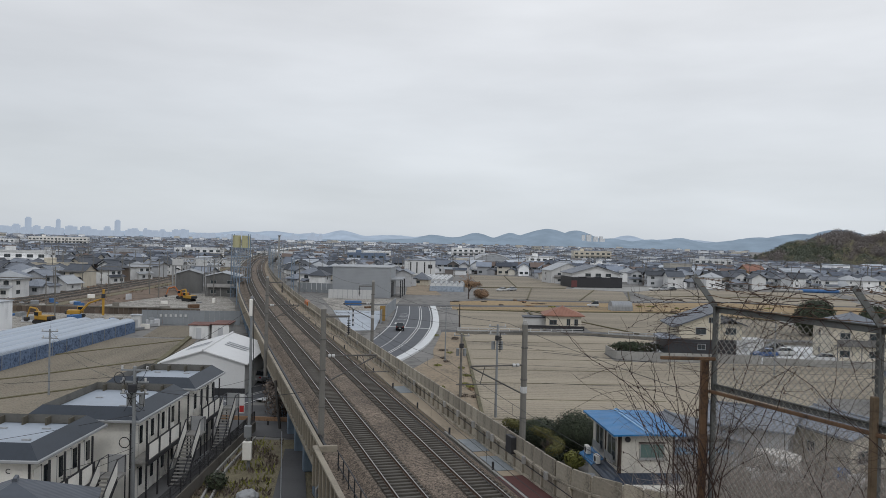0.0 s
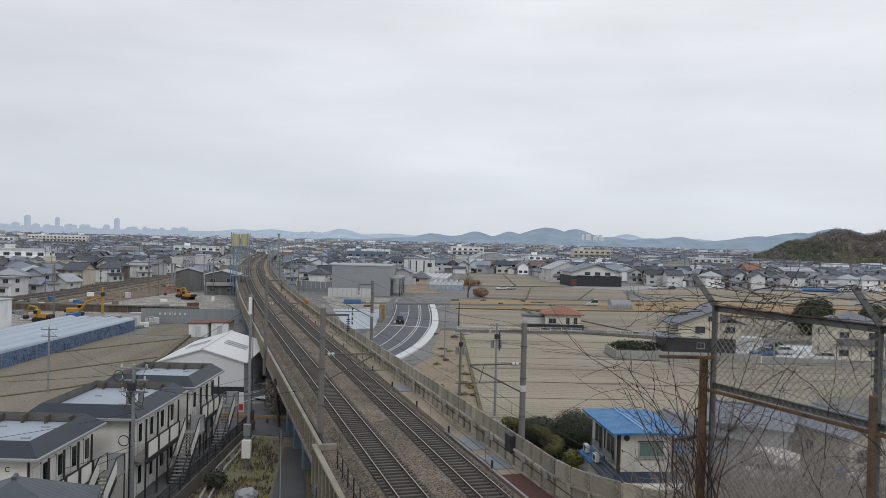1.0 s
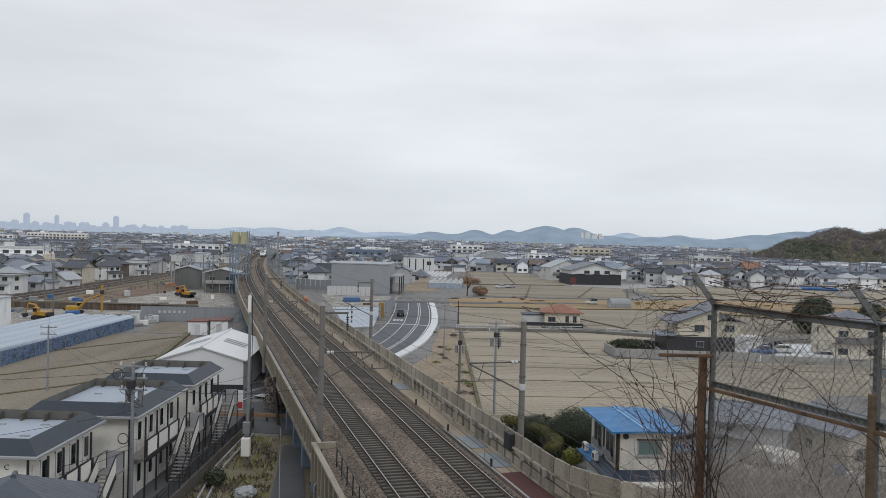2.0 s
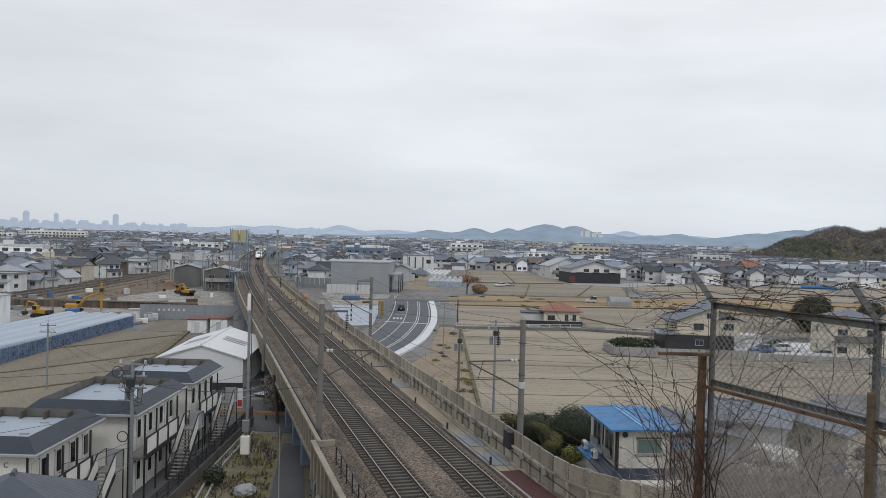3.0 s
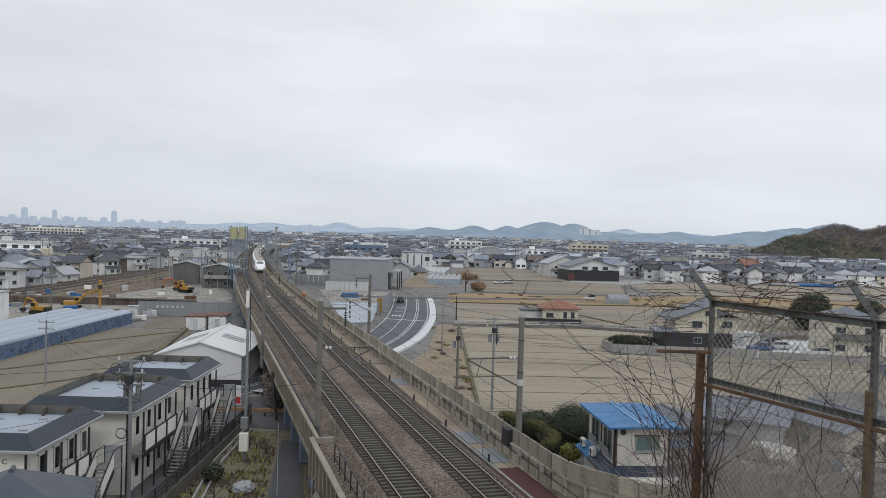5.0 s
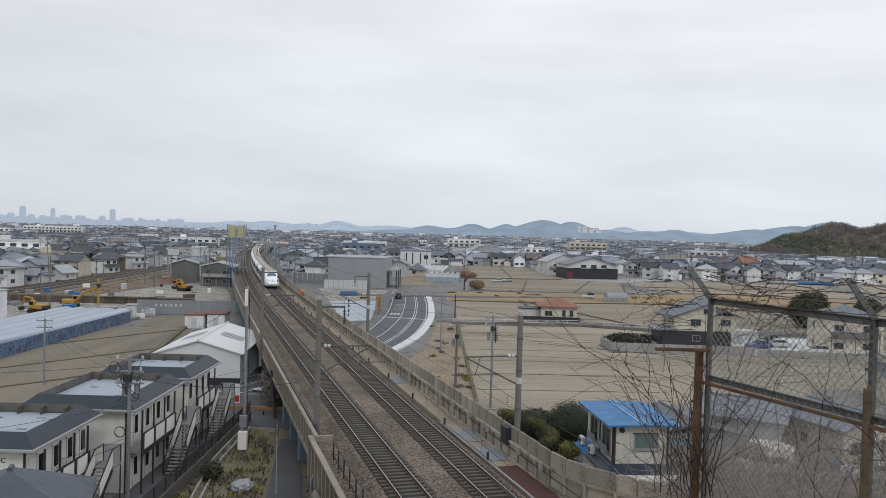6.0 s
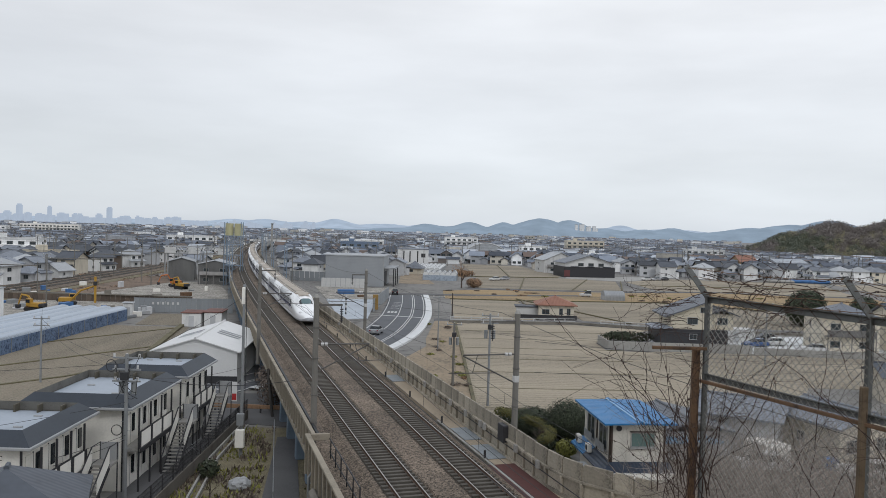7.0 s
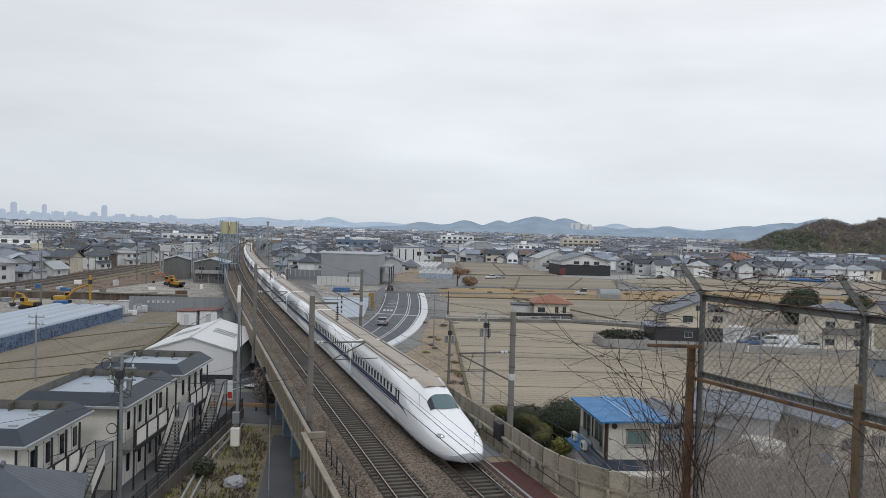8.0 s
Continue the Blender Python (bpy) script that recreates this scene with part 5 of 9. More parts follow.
def line_weeds():
    """Dead weeds and low scrub between the tracks, along the cutting and round the works yard."""
    rng = random.Random(404)
    for nm, mat, n in (("russet_weeds", LEAF_RUST, 420), ("brown_weeds", LEAF_BROWN, 520)):
        bm = bmesh.new()
        for _ in range(n):
            y = rng.uniform(150, 420)
            x = -100 - max(0.0, y - 200) * 0.05 - max(0.0, y - 300) ** 2 * 0.0008 + rng.choice([rng.uniform(6.5, 15), rng.uniform(-12, -9.5), -4.5, -0.5])
            if noise.noise((x * 0.06, y * 0.04, 3)) < -0.1:
                continue
            r = rng.uniform(0.3, 1.0)
            leaf_cloud(bm, rng, (x, y, 0.2 + r * 0.2), (r * 1.8, r * 1.8, r * 0.5), 16, 0.16, 0.5)
        tagged(ob_from(nm, bm, mat), "dead " + ("russet" if mat is LEAF_RUST else "brown") + " weeds along the older railway", "weeds", kind="stuff")




BRIDGE_WHITE = surf("weathered white sheet", (0.72, 0.72, 0.71), 0.7, 0.2, 0.8, 6, 0.1)


def truss_bridge():
    """The footbridge over the older line, a white lattice box."""
    t = thing("footbridge", "pale steel lattice footbridge over the older railway", "footbridge", m=place(-89, 262, -6))
    L, W = 24.0, 2.4
    for y in (-W / 2, W / 2):
        for z in (7.9, 10.3):
            part("chord", boxed(0, L, y - 0.12, y + 0.12, z - 0.12, z + 0.12), GUTTER, t)
        bm = bmesh.new()
        for k in range(12):
            x0, x1 = L * k / 12, L * (k + 1) / 12
            tube(bm, [(x0, y, 8), (x1, y, 10.2)] if k % 2 else [(x0, y, 10.2), (x1, y, 8)], 0.13, 5)
        part("lattice", bm, BRIDGE_WHITE, t)
    part("floor", boxed(0, L, -W / 2, W / 2, 7.7, 7.85), CONCRETE_LIGHT, t)
    for x in (0.0, L / 2, L - 0.4):
        for y in (-1.0, 1.0):
            part("leg", boxed(x, x + 0.35, y - 0.17, y + 0.17, 0, 7.7, bevel=0.03), GUTTER, t)
    for k in (0, 4, 9):
        part("side_panel", boxed(L * k / 12 + 0.1, L * (k + 2) / 12 - 0.1, -W / 2 - 0.2, -W / 2 - 0.14, 7.9, 10.0), BRIDGE_WHITE, t, "white sheet panel")


truss_bridge()

DARK_SHEET = surf("stained dark sheet walls", (0.17, 0.17, 0.165), 0.7, 0.4, 0.5, 5, 0.3, lines=("X", 0.3, 0.8), streak=(1, 1, 0.2))
house("workshop", "dark grey sheet-metal workshop with an open door", 7.6, 11.0, 2, "gable", DARK_SHEET, ROOF_PALE, place(-80.0, 251, 14), "workshop", 0.4, 1.2, skirt=False, wing=False, win=False)
house("workshop", "dark grey-brown workshop beside the viaduct", 9.4, 11.0, 2, "gable", DARK_SHEET, ROOF_PALE, place(-65.8, 239, 8), "workshop", 0.4, 1.2, skirt=False, wing=False)


def tank_tower():
    t = thing("tank_tower", "pair of yellow-green tanks on a steel frame tower", "tank tower", m=place(-59.1, 232))
    for k, x in enumerate((-1.4, 1.2)):
        bm = bmesh.new()
        tube(bm, [(x, 0, 14.6), (x, 0, 15.2), (x, 0, 17.9), (x, 0, 18.2)], 1.15, 14)
        part("tank", bm, surf("tank paint", (0.58, 0.55, 0.33), 0.5, 0.15, 1, 8, 0.03) if k == 0 else bpy.data.materials["tank paint"], t)
    bm = bmesh.new()
    for x in (-2.5, 2.3):
        for y in (-1.3, 1.3):
            tube(bm, [(x, y, 0), (x, y, 18.6)], 0.13, 5)
    for z in (3, 6, 9, 12, 14.6):
        box(bm, -2.5, 2.3, -1.4, 1.4, z - 0.1, z + 0.05)
        tube(bm, [(-2.5, -1.3, z - 3), (2.3, -1.3, z)], 0.07, 4)
    part("frame", bm, STEEL_BLUE, t)


tank_tower()


def utility_pole(x, y, top, label, transformer=False, arms=2, mat=None, r=0.17, z0=0.0, group="utility poles"):
    p = thing("utility_pole", label, "utility pole", group, place(x, y, 0, z0))
    part("pole", tube(bmesh.new(), [(0, 0, 0), (0, 0, top)], r, 10, r1=r * 0.7), mat or CONCRETE_POLE, p)
    for k in range(arms):
        z = top - 0.3 - k * 0.75
        a = part("crossarm", boxed(-0.9, 0.9, -0.05, 0.05, z, z + 0.1), STEEL_GALV, p)
        for xx in (-0.8, 0, 0.8) if k == 0 else (-0.7, 0.7):
            part("insulator", tube(bmesh.new(), [(xx, 0, z + 0.1), (xx, 0, z + 0.32)], 0.07, 6), PAINT_WHITE, a)
    if transformer:
        for xx in (-0.4, 0.4):
            part("transformer", tube(bmesh.new(), [(xx, 0.25, top - 2.6), (xx, 0.25, top - 1.75)], 0.19, 10), STEEL_GALV, p, "grey pole transformer can")
        part("switch_box", boxed(-0.25, 0.25, -0.5, -0.2, top - 1.6, top - 1.1, bevel=0.03), STEEL_DARK, p)
    for k in range(8):
        z = top * 0.3 + k * top * 0.06
        part("step_bolt", tube(bmesh.new(), [(0, 0, z), (0.32 if k % 2 else -0.32, 0, z)], 0.012, 4), STEEL_GALV, p)
    return p


utility_pole(-19.55, 51.1 - 0.5, 9.5, "grey utility pole with crossarms and transformer cans", True, 3, STEEL_GALV, 0.15)
utility_pole(-42.9, 86.7, 7.3, "slim grey utility pole in the field", False, 2, STEEL_GALV, 0.12)
utility_pole(-82.2, 168, 10.6, "tall utility pole in the works yard", False, 2)


def signal_mast():
    p = thing("signal_mast", "grey mast with white cabinets beside the viaduct", "mast", m=place(-14.6, 60.8))
    part("pole", tube(bmesh.new(), [(0, 0, 0), (0, 0, 13.4)], 0.13, 10, r1=0.10), STEEL_GALV, p)
    part("cabinet", boxed(-0.34, 0.34, -0.65, -0.22, 0.9, 2.3, bevel=0.04), PANEL_WHITE, p, "white equipment cabinet")
    part("box", boxed(-0.28, 0.28, -0.5, -0.18, 2.6, 3.5, bevel=0.03), STEEL_GALV, p)
    part("antenna_box", boxed(-0.11, 0.11, -0.36, -0.14, 11.9, 13.2, bevel=0.03), PANEL_WHITE, p, "white antenna panel")
    s = part("sign", boxed(-0.75, -0.35, -0.2, -0.16, 4.4, 5.9, bevel=0.01), PAINT_WHITE, p, "white sign with a red block")
    part("red_block", boxed(-0.72, -0.38, -0.22, -0.203, 4.5, 5.0), surf("sign red", (0.45, 0.03, 0.03), 0.5), s)
    part("cable", tube(bmesh.new(), [(0.2, 0.02, 1), (0.22, 0.02, 8), (0.16, 0, 13)], 0.03, 5), WIRE, p)


signal_mast()
slab("lane", [(-16.5, 71), (-8, 70), (-12, 84), (-21, 84), (-21, 74)], 0.05, ASPHALT_OLD, "asphalt lane passing below the viaduct", "road")
slab("service_path", [(-10.2, 46), (-7.4, 46), (-11.4, 67), (-13.0, 67)], 0.05, ASPHALT_OLD, "grey path beside the viaduct", "path")


def ditch_kerb():
    k = thing("drain_channel", "concrete drain channel in the grass", "drain", kind="structure")
    part("wall", strip(bmesh.new(), [(-14.6, 47), (-16.2, 60), (-16.3, 70)], 0, 0.14, 0, 0.28), CONCRETE_LIGHT, k)
    part("wall", strip(bmesh.new(), [(-14.6, 47), (-16.2, 60), (-16.3, 70)], -0.6, -0.46, 0, 0.28), CONCRETE_LIGHT, k)


ditch_kerb()
shrub("shrub", "small dark green shrub in the rough grass", -15.6, 55.5, 0, (0.8, 0.8, 0.7), 260, 0.12, LEAF_GREEN, 3)
shrub("shrub", "bare brown brushwood beside the viaduct", -15.5, 78, 0, (1.8, 2.5, 1.8), 500, 0.16, LEAF_BROWN, 4)
shrub("shrub", "bare brown brushwood beside the viaduct", -17.6, 86, 0, (1.5, 3.0, 1.6), 500, 0.16, LEAF_BROWN, 5)


def wrapped_load():
    bm = bmesh.new()
    bmesh.ops.create_icosphere(bm, subdivisions=3, radius=1)
    for v in bm.verts:
        k = 1 + 0.22 * noise.noise(v.co * 2.2) + 0.1 * noise.noise(v.co * 6)
        v.co = Vector((v.co.x * 0.75 * k, v.co.y * 0.6 * k, max(-0.3, v.co.z * 0.5 * k)))
    tagged(ob_from("wrapped_load", bm, GUTTER, m=place(-12.9, 53.6, 20, 0.3)), "crumpled silver sheet over a heap in the grass", "covered heap")


wrapped_load()


def barrier():
    b = thing("road_barrier", "rusty tan crash barrier across the lane", "barrier", m=place(-21, 75.5, -3))
    part("beam", boxed(0, 9.5, -0.06, 0.06, 0.45, 0.85, bevel=0.03), surf("rusty tan paint", (0.36, 0.22, 0.13), 0.7, 0.4, 1, 8, 0.1), b)
    for k in range(5):
        part("post", boxed(0.3 + k * 2.2 - 0.07, 0.3 + k * 2.2 + 0.07, 0.06, 0.2, 0, 0.85), STEEL_DARK, b)
    part("leaning_timber", tube(bmesh.new(), [(6.2, -1.2, 0), (5.2, 0.6, 4.2)], 0.14, 6), WOOD_DARK_L, b)


WOOD_DARK_L = surf("tarred timber", (0.05, 0.045, 0.04), 0.8, 0.3, 2, 12, 0.1)
barrier()


def grass_tufts():
    """Dead and green grass blades, stalks and litter on the waste ground beside the viaduct and at its foot."""
    rng = random.Random(61)
    for nm, mat, n in (("dry_grass", LEAF_BROWN, 3800), ("green_grass", LEAF_LIME, 1500)):
        bm = bmesh.new()
        for _ in range(n):
            x, y = rng.uniform(-17, -8.5), rng.uniform(45, 70)
            if -10.4 - (y - 46) * 0.14 < x < -7.2 - (y - 46) * 0.17 or noise.noise((x * 0.5, y * 0.5, 1 if nm == "green_grass" else 2)) < -0.05:
                continue
            a, h = rng.uniform(0, 6.3), rng.uniform(0.12, 0.45)
            w = 0.06 + 0.06 * rng.random()
            d = Vector((math.cos(a), math.sin(a), 0))
            p = Vector((x, y, 0))
            bm.faces.new([bm.verts.new(p - d * w), bm.verts.new(p + d * w), bm.verts.new(p + d * w * 0.4 + Vector((rng.gauss(0, 0.12), rng.gauss(0, 0.12), h)))])
        tagged(ob_from(nm, bm, mat), "tufts of rough grass beside the viaduct" if nm == "green_grass" else "dead brown grass beside the viaduct", "grass", kind="stuff")


grass_tufts()
line_weeds()
bare_tree("sapling", "leafless sapling in the rough grass", -14.3, 51.5, 0, 2.2, 91)


def frame_fence():
    """The pipe rail beside the service path."""
    f = thing("pipe_fence", "grey pipe railing beside the service path", "fence", kind="structure")
    for k in range(8):
        part("post", tube(bmesh.new(), [(-9.6 - k * 0.52, 48.5 + k * 2.6, 0), (-9.6 - k * 0.52, 48.5 + k * 2.6, 1.6)], 0.04, 6), STEEL_GALV, f)
    for z in (0.8, 1.55):
        part("rail", tube(bmesh.new(), [(-9.6, 48.5, z), (-13.24, 66.7, z)], 0.035, 6), STEEL_GALV, f)


frame_fence()


# ---- overhead line along the viaduct ----
def mast(s, side, top=13.2, arm=True, gantry=False, r=0.21, label="weathered concrete catenary mast with bracket arms"):
    """side: -1 left, 1 right of the line. Its arms reach over the near track."""
    u = (-5.5 if s < 20 else -6.2) if side < 0 else 6.35
    p = thing("catenary_mast", label, "catenary mast", "masts of the overhead line", line_pose(s, u))
    k = -side
    part("pole", tube(bmesh.new(), [(0, 0, 2.4), (0, 0, top)], r, 12, r1=r * 0.82), CONCRETE_POLE, p)
    part("cap", tube(bmesh.new(), [(0, 0, top), (0, 0, top + 0.12), (0, 0, top + 0.22)], r * 0.9, 10, r1=r * 0.5), CONCRETE_LIGHT, p)
    for z in (5.2, 7.0, 9.4, 11.4):
        part("band", tube(bmesh.new(), [(0, 0, z), (0, 0, z + 0.09)], r * 1.06, 12), STEEL_BRACKET, p)
    if side > 0:
        part("number_band", tube(bmesh.new(), [(0, 0, 8.6), (0, 0, 9.0)], r * 1.03, 12), PAINT_WHITE, p)
    if arm:
        reach = 3.55
        part("bracket_tube", tube(bmesh.new(), [(0, 0, 10.35), (k * reach, 0, 10.35)], 0.055, 6), STEEL_BRACKET, p)
        part("bracket_tube", tube(bmesh.new(), [(0, 0, 8.5), (k * reach, 0, 10.3)], 0.05, 6), STEEL_BRACKET, p)
        part("steady_arm", tube(bmesh.new(), [(k * 1.3, 0, 9.2), (k * (reach + 0.9), 0, 9.25)], 0.035, 6), STEEL_BRACKET, p)
        part("dropper", tube(bmesh.new(), [(k * 2.6, 0, 10.35), (k * 2.9, 0, 9.25)], 0.02, 5), STEEL_DARK, p)
        for x in (0.35, 0.6):
            part("insulator", tube(bmesh.new(), [(k * x, 0, 10.35), (k * (x + 0.18), 0, 10.35)], 0.11, 8), PAINT_WHITE, p)
    part("feeder_arm", boxed(min(0, k * 1.7), max(0, k * 1.7), -0.06, 0.06, top - 0.55, top - 0.42), STEEL_BRACKET, p)
    ins = part("insulator_string", tube(bmesh.new(), [(k * 1.65, 0, top - 0.55), (k * 1.65, 0, top - 1.7)], 0.03, 5), STEEL_DARK, p)
    for j in range(6):
        part("disc", tube(bmesh.new(), [(k * 1.65, 0, top - 0.75 - j * 0.15), (k * 1.65, 0, top - 0.80 - j * 0.15)], 0.12, 8), STEEL_DARK, ins)
    return p


MAST_L, MAST_R = [12.0, 51.0], [6.6, 53.4]
for s in MAST_L[:2]:
    mast(s, -1, 13.4)
for s in MAST_R[:2]:
    mast(s, 1, 12.9)


def lattice_mast(s, side):
    u = -6.3 if side < 0 else 6.3
    p = thing("catenary_mast", "slim pale blue steel lattice catenary mast", "catenary mast", "masts of the overhead line", line_pose(s, u))
    for x in (-0.3, 0.3):
        for y in (-0.3, 0.3):
            part("leg", boxed(x - 0.06, x + 0.06, y - 0.06, y + 0.06, 2.6, 13.4), STEEL_BLUE, p)
    bm = bmesh.new()
    for j in range(14):
        z = 2.8 + j * 0.75
        tube(bm, [(-0.3, -0.3, z), (0.3, -0.3, z + 0.75)] if j % 2 else [(0.3, -0.3, z), (-0.3, -0.3, z + 0.75)], 0.04, 4)
        tube(bm, [(0.3, -0.3, z), (0.3, 0.3, z + 0.75)] if j % 2 else [(0.3, 0.3, z), (0.3, -0.3, z + 0.75)], 0.04, 4)
    part("lacing", bm, STEEL_BLUE, p)
    k = -side
    part("bracket_tube", tube(bmesh.new(), [(0, 0, 10.3), (k * 3.5, 0, 10.3)], 0.05, 5), STEEL_BRACKET, p)
    part("bracket_tube", tube(bmesh.new(), [(0, 0, 8.6), (k * 3.4, 0, 10.25)], 0.05, 5), STEEL_BRACKET, p)
    return p


lm = {}
for side, lst in ((-1, [142, 190, 240, 290, 340, 390, 440]), (1, [150, 198, 246, 294, 342, 390, 438, 486, 534, 582, 630, 680, 730, 780, 840, 900, 960])):
    for s in lst:
        if side not in lm:
            lm[side] = lattice_mast(s, side)
        else:
            copy_thing(lm[side], line_pose(s, -6.3 if side < 0 else 6.3))


def overhead():
    """Messenger and contact wires of both tracks and the feeders on the masts."""
    w = thing("overhead_wires", "thin dark overhead wires above both tracks", "overhead wires")
    stops = [-38, 10, 53, 98, 145, 192, 240, 290, 340, 390, 440]
    for u in (-2.15, 2.15):
        part("contact_wire", tube(bmesh.new(), [on_line(s, u, 9.25) for s in stops], 0.010, 4), WIRE, w)
        pts = []
        for a, b in zip(stops, stops[1:]):
            pts += [on_line(a + (b - a) * k / 6, u, 10.35 - 0.75 * 4 * (k / 6) * (1 - k / 6)) for k in range(6)]
        part("messenger_wire", tube(bmesh.new(), pts, 0.011, 4), WIRE, w)
        bm = bmesh.new()
        for s in range(-10, 150, 8):
            tube(bm, [on_line(s, u, 9.25), on_line(s, u, 9.8)], 0.008, 3)
        part("droppers", bm, WIRE, w)
    for u, z in ((-4.55, 11.7), (6.6, 12.6), (-6.4, 12.9)):
        pts = []
        for a, b in zip(stops, stops[1:]):
            pts += [on_line(a + (b - a) * k / 6, u, z - 0.7 * 4 * (k / 6) * (1 - k / 6)) for k in range(6)]
        part("feeder_wire", tube(bmesh.new(), pts, 0.013, 4), WIRE, w)


overhead()

def far_masts():
    """The masts and bracket arms that line the viaduct on its bend."""
    bm = bmesh.new()
    for k in range(26):
        s = 250 + k * 44
        for side in (-1, 1):
            box(bm, -0.2, 0.2, -0.2, 0.2, 3.6, 12.6, m=line_pose(s + 9 * (side > 0), side * 6.0))
            box(bm, min(0, -side * 3.6), max(0, -side * 3.6), -0.07, 0.07, 10.9, 11.05, m=line_pose(s + 9 * (side > 0), side * 6.0))
            tube(bm, [on_line(s + 9 * (side > 0), side * 6.0, 9.6), on_line(s + 9 * (side > 0), side * 2.6, 10.9)], 0.06, 4)
    tagged(ob_from("far_masts", bm, STEEL_GALV), "grey steel catenary masts along the far viaduct", "masts", kind="stuff")


far_masts()
# small things on the deck
STEEL_PLATE = surf("dusty blue-grey plate", (0.30, 0.33, 0.35), 0.6, 0.3, 1, 8, 0.1)
for s, wd in ((32.5, 1.0), (12, 1.1), (7.5, 1.0)):
    tagged(ob_from("cover_slab", boxed(-0.6, 0.6, -1.6, 1.6, 3.985, 4.03, bevel=0.015), STEEL_PLATE, m=line_pose(s, 5.0)), "pale grey steel cover plate on the walkway", "cover plate", "cover plates")
tagged(ob_from("deck_mat", boxed(-0.9, 0.9, -4.5, 2.2, 3.985, 4.03, bevel=0.01), surf("dark red matting", (0.12, 0.045, 0.04), 0.9, 0.3, 0.8, 8, 0.2), m=line_pose(2.5, 4.75)), "dark red rubber mat on the walkway", "mat")
tagged(ob_from("cable_duct", sweep(bmesh.new(), [(4.1, 3.98), (4.1, 4.06), (4.25, 4.06), (4.25, 3.98)], -14, 16, 3), CONCRETE_LIGHT), "white cable duct laid along the ballast", "cable duct")
tagged(ob_from("tarpaulin", boxed(-0.35, 0.35, -2.4, 2.4, 5.0, 6.1, bevel=0.25), CAT_ORANGE, m=line_pose(113, 5.9)), "orange tarpaulin draped over the parapet", "tarpaulin")
rngm = random.Random(8)
for k in range(16):
    tagged(ob_from("track_marker", boxed(-0.06, 0.06, -0.06, 0.06, 4.05, 4.55, bevel=0.01), STEEL_DARK, m=line_pose(6 + k * 9, 4.2)), "small dark marker post beside the track", "marker post", "track markers")


def deck_hatch():
    """The open ladder bay outside the near parapet."""
    t = thing("ladder_bay", "concrete ladder bay with steel rails at the parapet", "ladder bay", m=line_pose(2.0, -5.75))
    # darker colour here paints in the shade between the ribs
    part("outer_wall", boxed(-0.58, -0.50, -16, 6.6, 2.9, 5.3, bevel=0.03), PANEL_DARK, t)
    for k in range(12):
        part("rib", boxed(-0.74, -0.46, 6.42 - k * 1.4, 6.6 - k * 1.4, 3.0, 5.3, bevel=0.02), TAN_CONCRETE, t)
    part("coping", boxed(-0.76, -0.44, -16, 6.6, 5.3, 5.44, bevel=0.02), TAN_CONCRETE, t)
    part("end_beam", boxed(-0.40, 0.75, 6.4, 6.6, 5.0, 5.42, bevel=0.03), TAN_CONCRETE, t)
    part("floor", boxed(-0.46, 0.2, -16, 6.4, 3.76, 3.9), CONCRETE, t)
    for k in range(6):
        part("baluster", tube(bmesh.new(), [(0.75, -3 + k * 1.8, 3.98), (0.75, -3 + k * 1.8, 5.1)], 0.04, 6), STEEL_DARK, t)
    for z in (4.3, 5.1):
        part("rail", tube(bmesh.new(), [(0.75, -3, z), (0.75, 6.4, z)], 0.04, 6), STEEL_DARK, t)
    part("conduit", tube(bmesh.new(), [(-0.75, 4.6, 0), (-0.75, 4.6, 3.4), (-0.3, 4.6, 4.0)], 0.08, 8), STEEL_GALV, t)
    part("abutment", boxed(-1.1, -0.62, -6, 2.2, 0, 3.6, bevel=0.2), CONCRETE, t)


deck_hatch()

# ---- the new road ----
ROAD = smooth_line([(-33, 70), (-22, 92), (-13.5, 112), (-8.6, 133), (-6.6, 158), (-6.4, 176), (-6.8, 196), (-7.6, 215)], 10)


def road():
    r = thing("road", "new asphalt road with white lines curving under the viaduct", "road", kind="structure")
    part("carriageway", strip(bmesh.new(), ROAD, -4.8, 4.4, 0.0, 0.07), ASPHALT, r)
    part("pavement", strip(bmesh.new(), ROAD[8:], 4.5, 5.9, 0.0, 0.32), PALE_KERB, r, "fresh white concrete pavement")
    part("pavement", strip(bmesh.new(), ROAD[:32], -6.6, -4.8, 0.0, 0.22), PALE_KERB, r, "fresh white concrete pavement")
    for a, b in ((-4.5, -4.3), (-1.2, -1.05), (1.35, 1.5), (1.8, 1.95), (4.0, 4.2)):
        part("line", strip(bmesh.new(), ROAD, a, b, 0.07, 0.078), PAINT_WHITE, r, "white road line")
    part("stop_line", prism(bmesh.new(), [(-11.3, 163.2), (-2.2, 160.6), (-2.2, 161.3), (-11.3, 163.9)], 0.07, 0.082), PAINT_WHITE, r, "white stop line")
    # the crossing bars, the stop line and the worn word on the lane
    for k in range(5):
        y = 178 + k * 3.4
        part("chevron", prism(bmesh.new(), [(-9.9, y), (-8.9, y + 0.9), (-7.9, y), (-7.9, y + 0.35), (-8.9, y + 1.25), (-9.9, y + 0.35)], 0.07, 0.079), PAINT_WHITE, r)
    for k in range(3):
        part("lettering_bar", prism(bmesh.new(), [(-10.0 + k * 0.75, 168.5), (-9.5 + k * 0.75, 168.5), (-9.5 + k * 0.75, 171.8), (-10.0 + k * 0.75, 171.8)], 0.07, 0.079), PAINT_WHITE, r)


road()


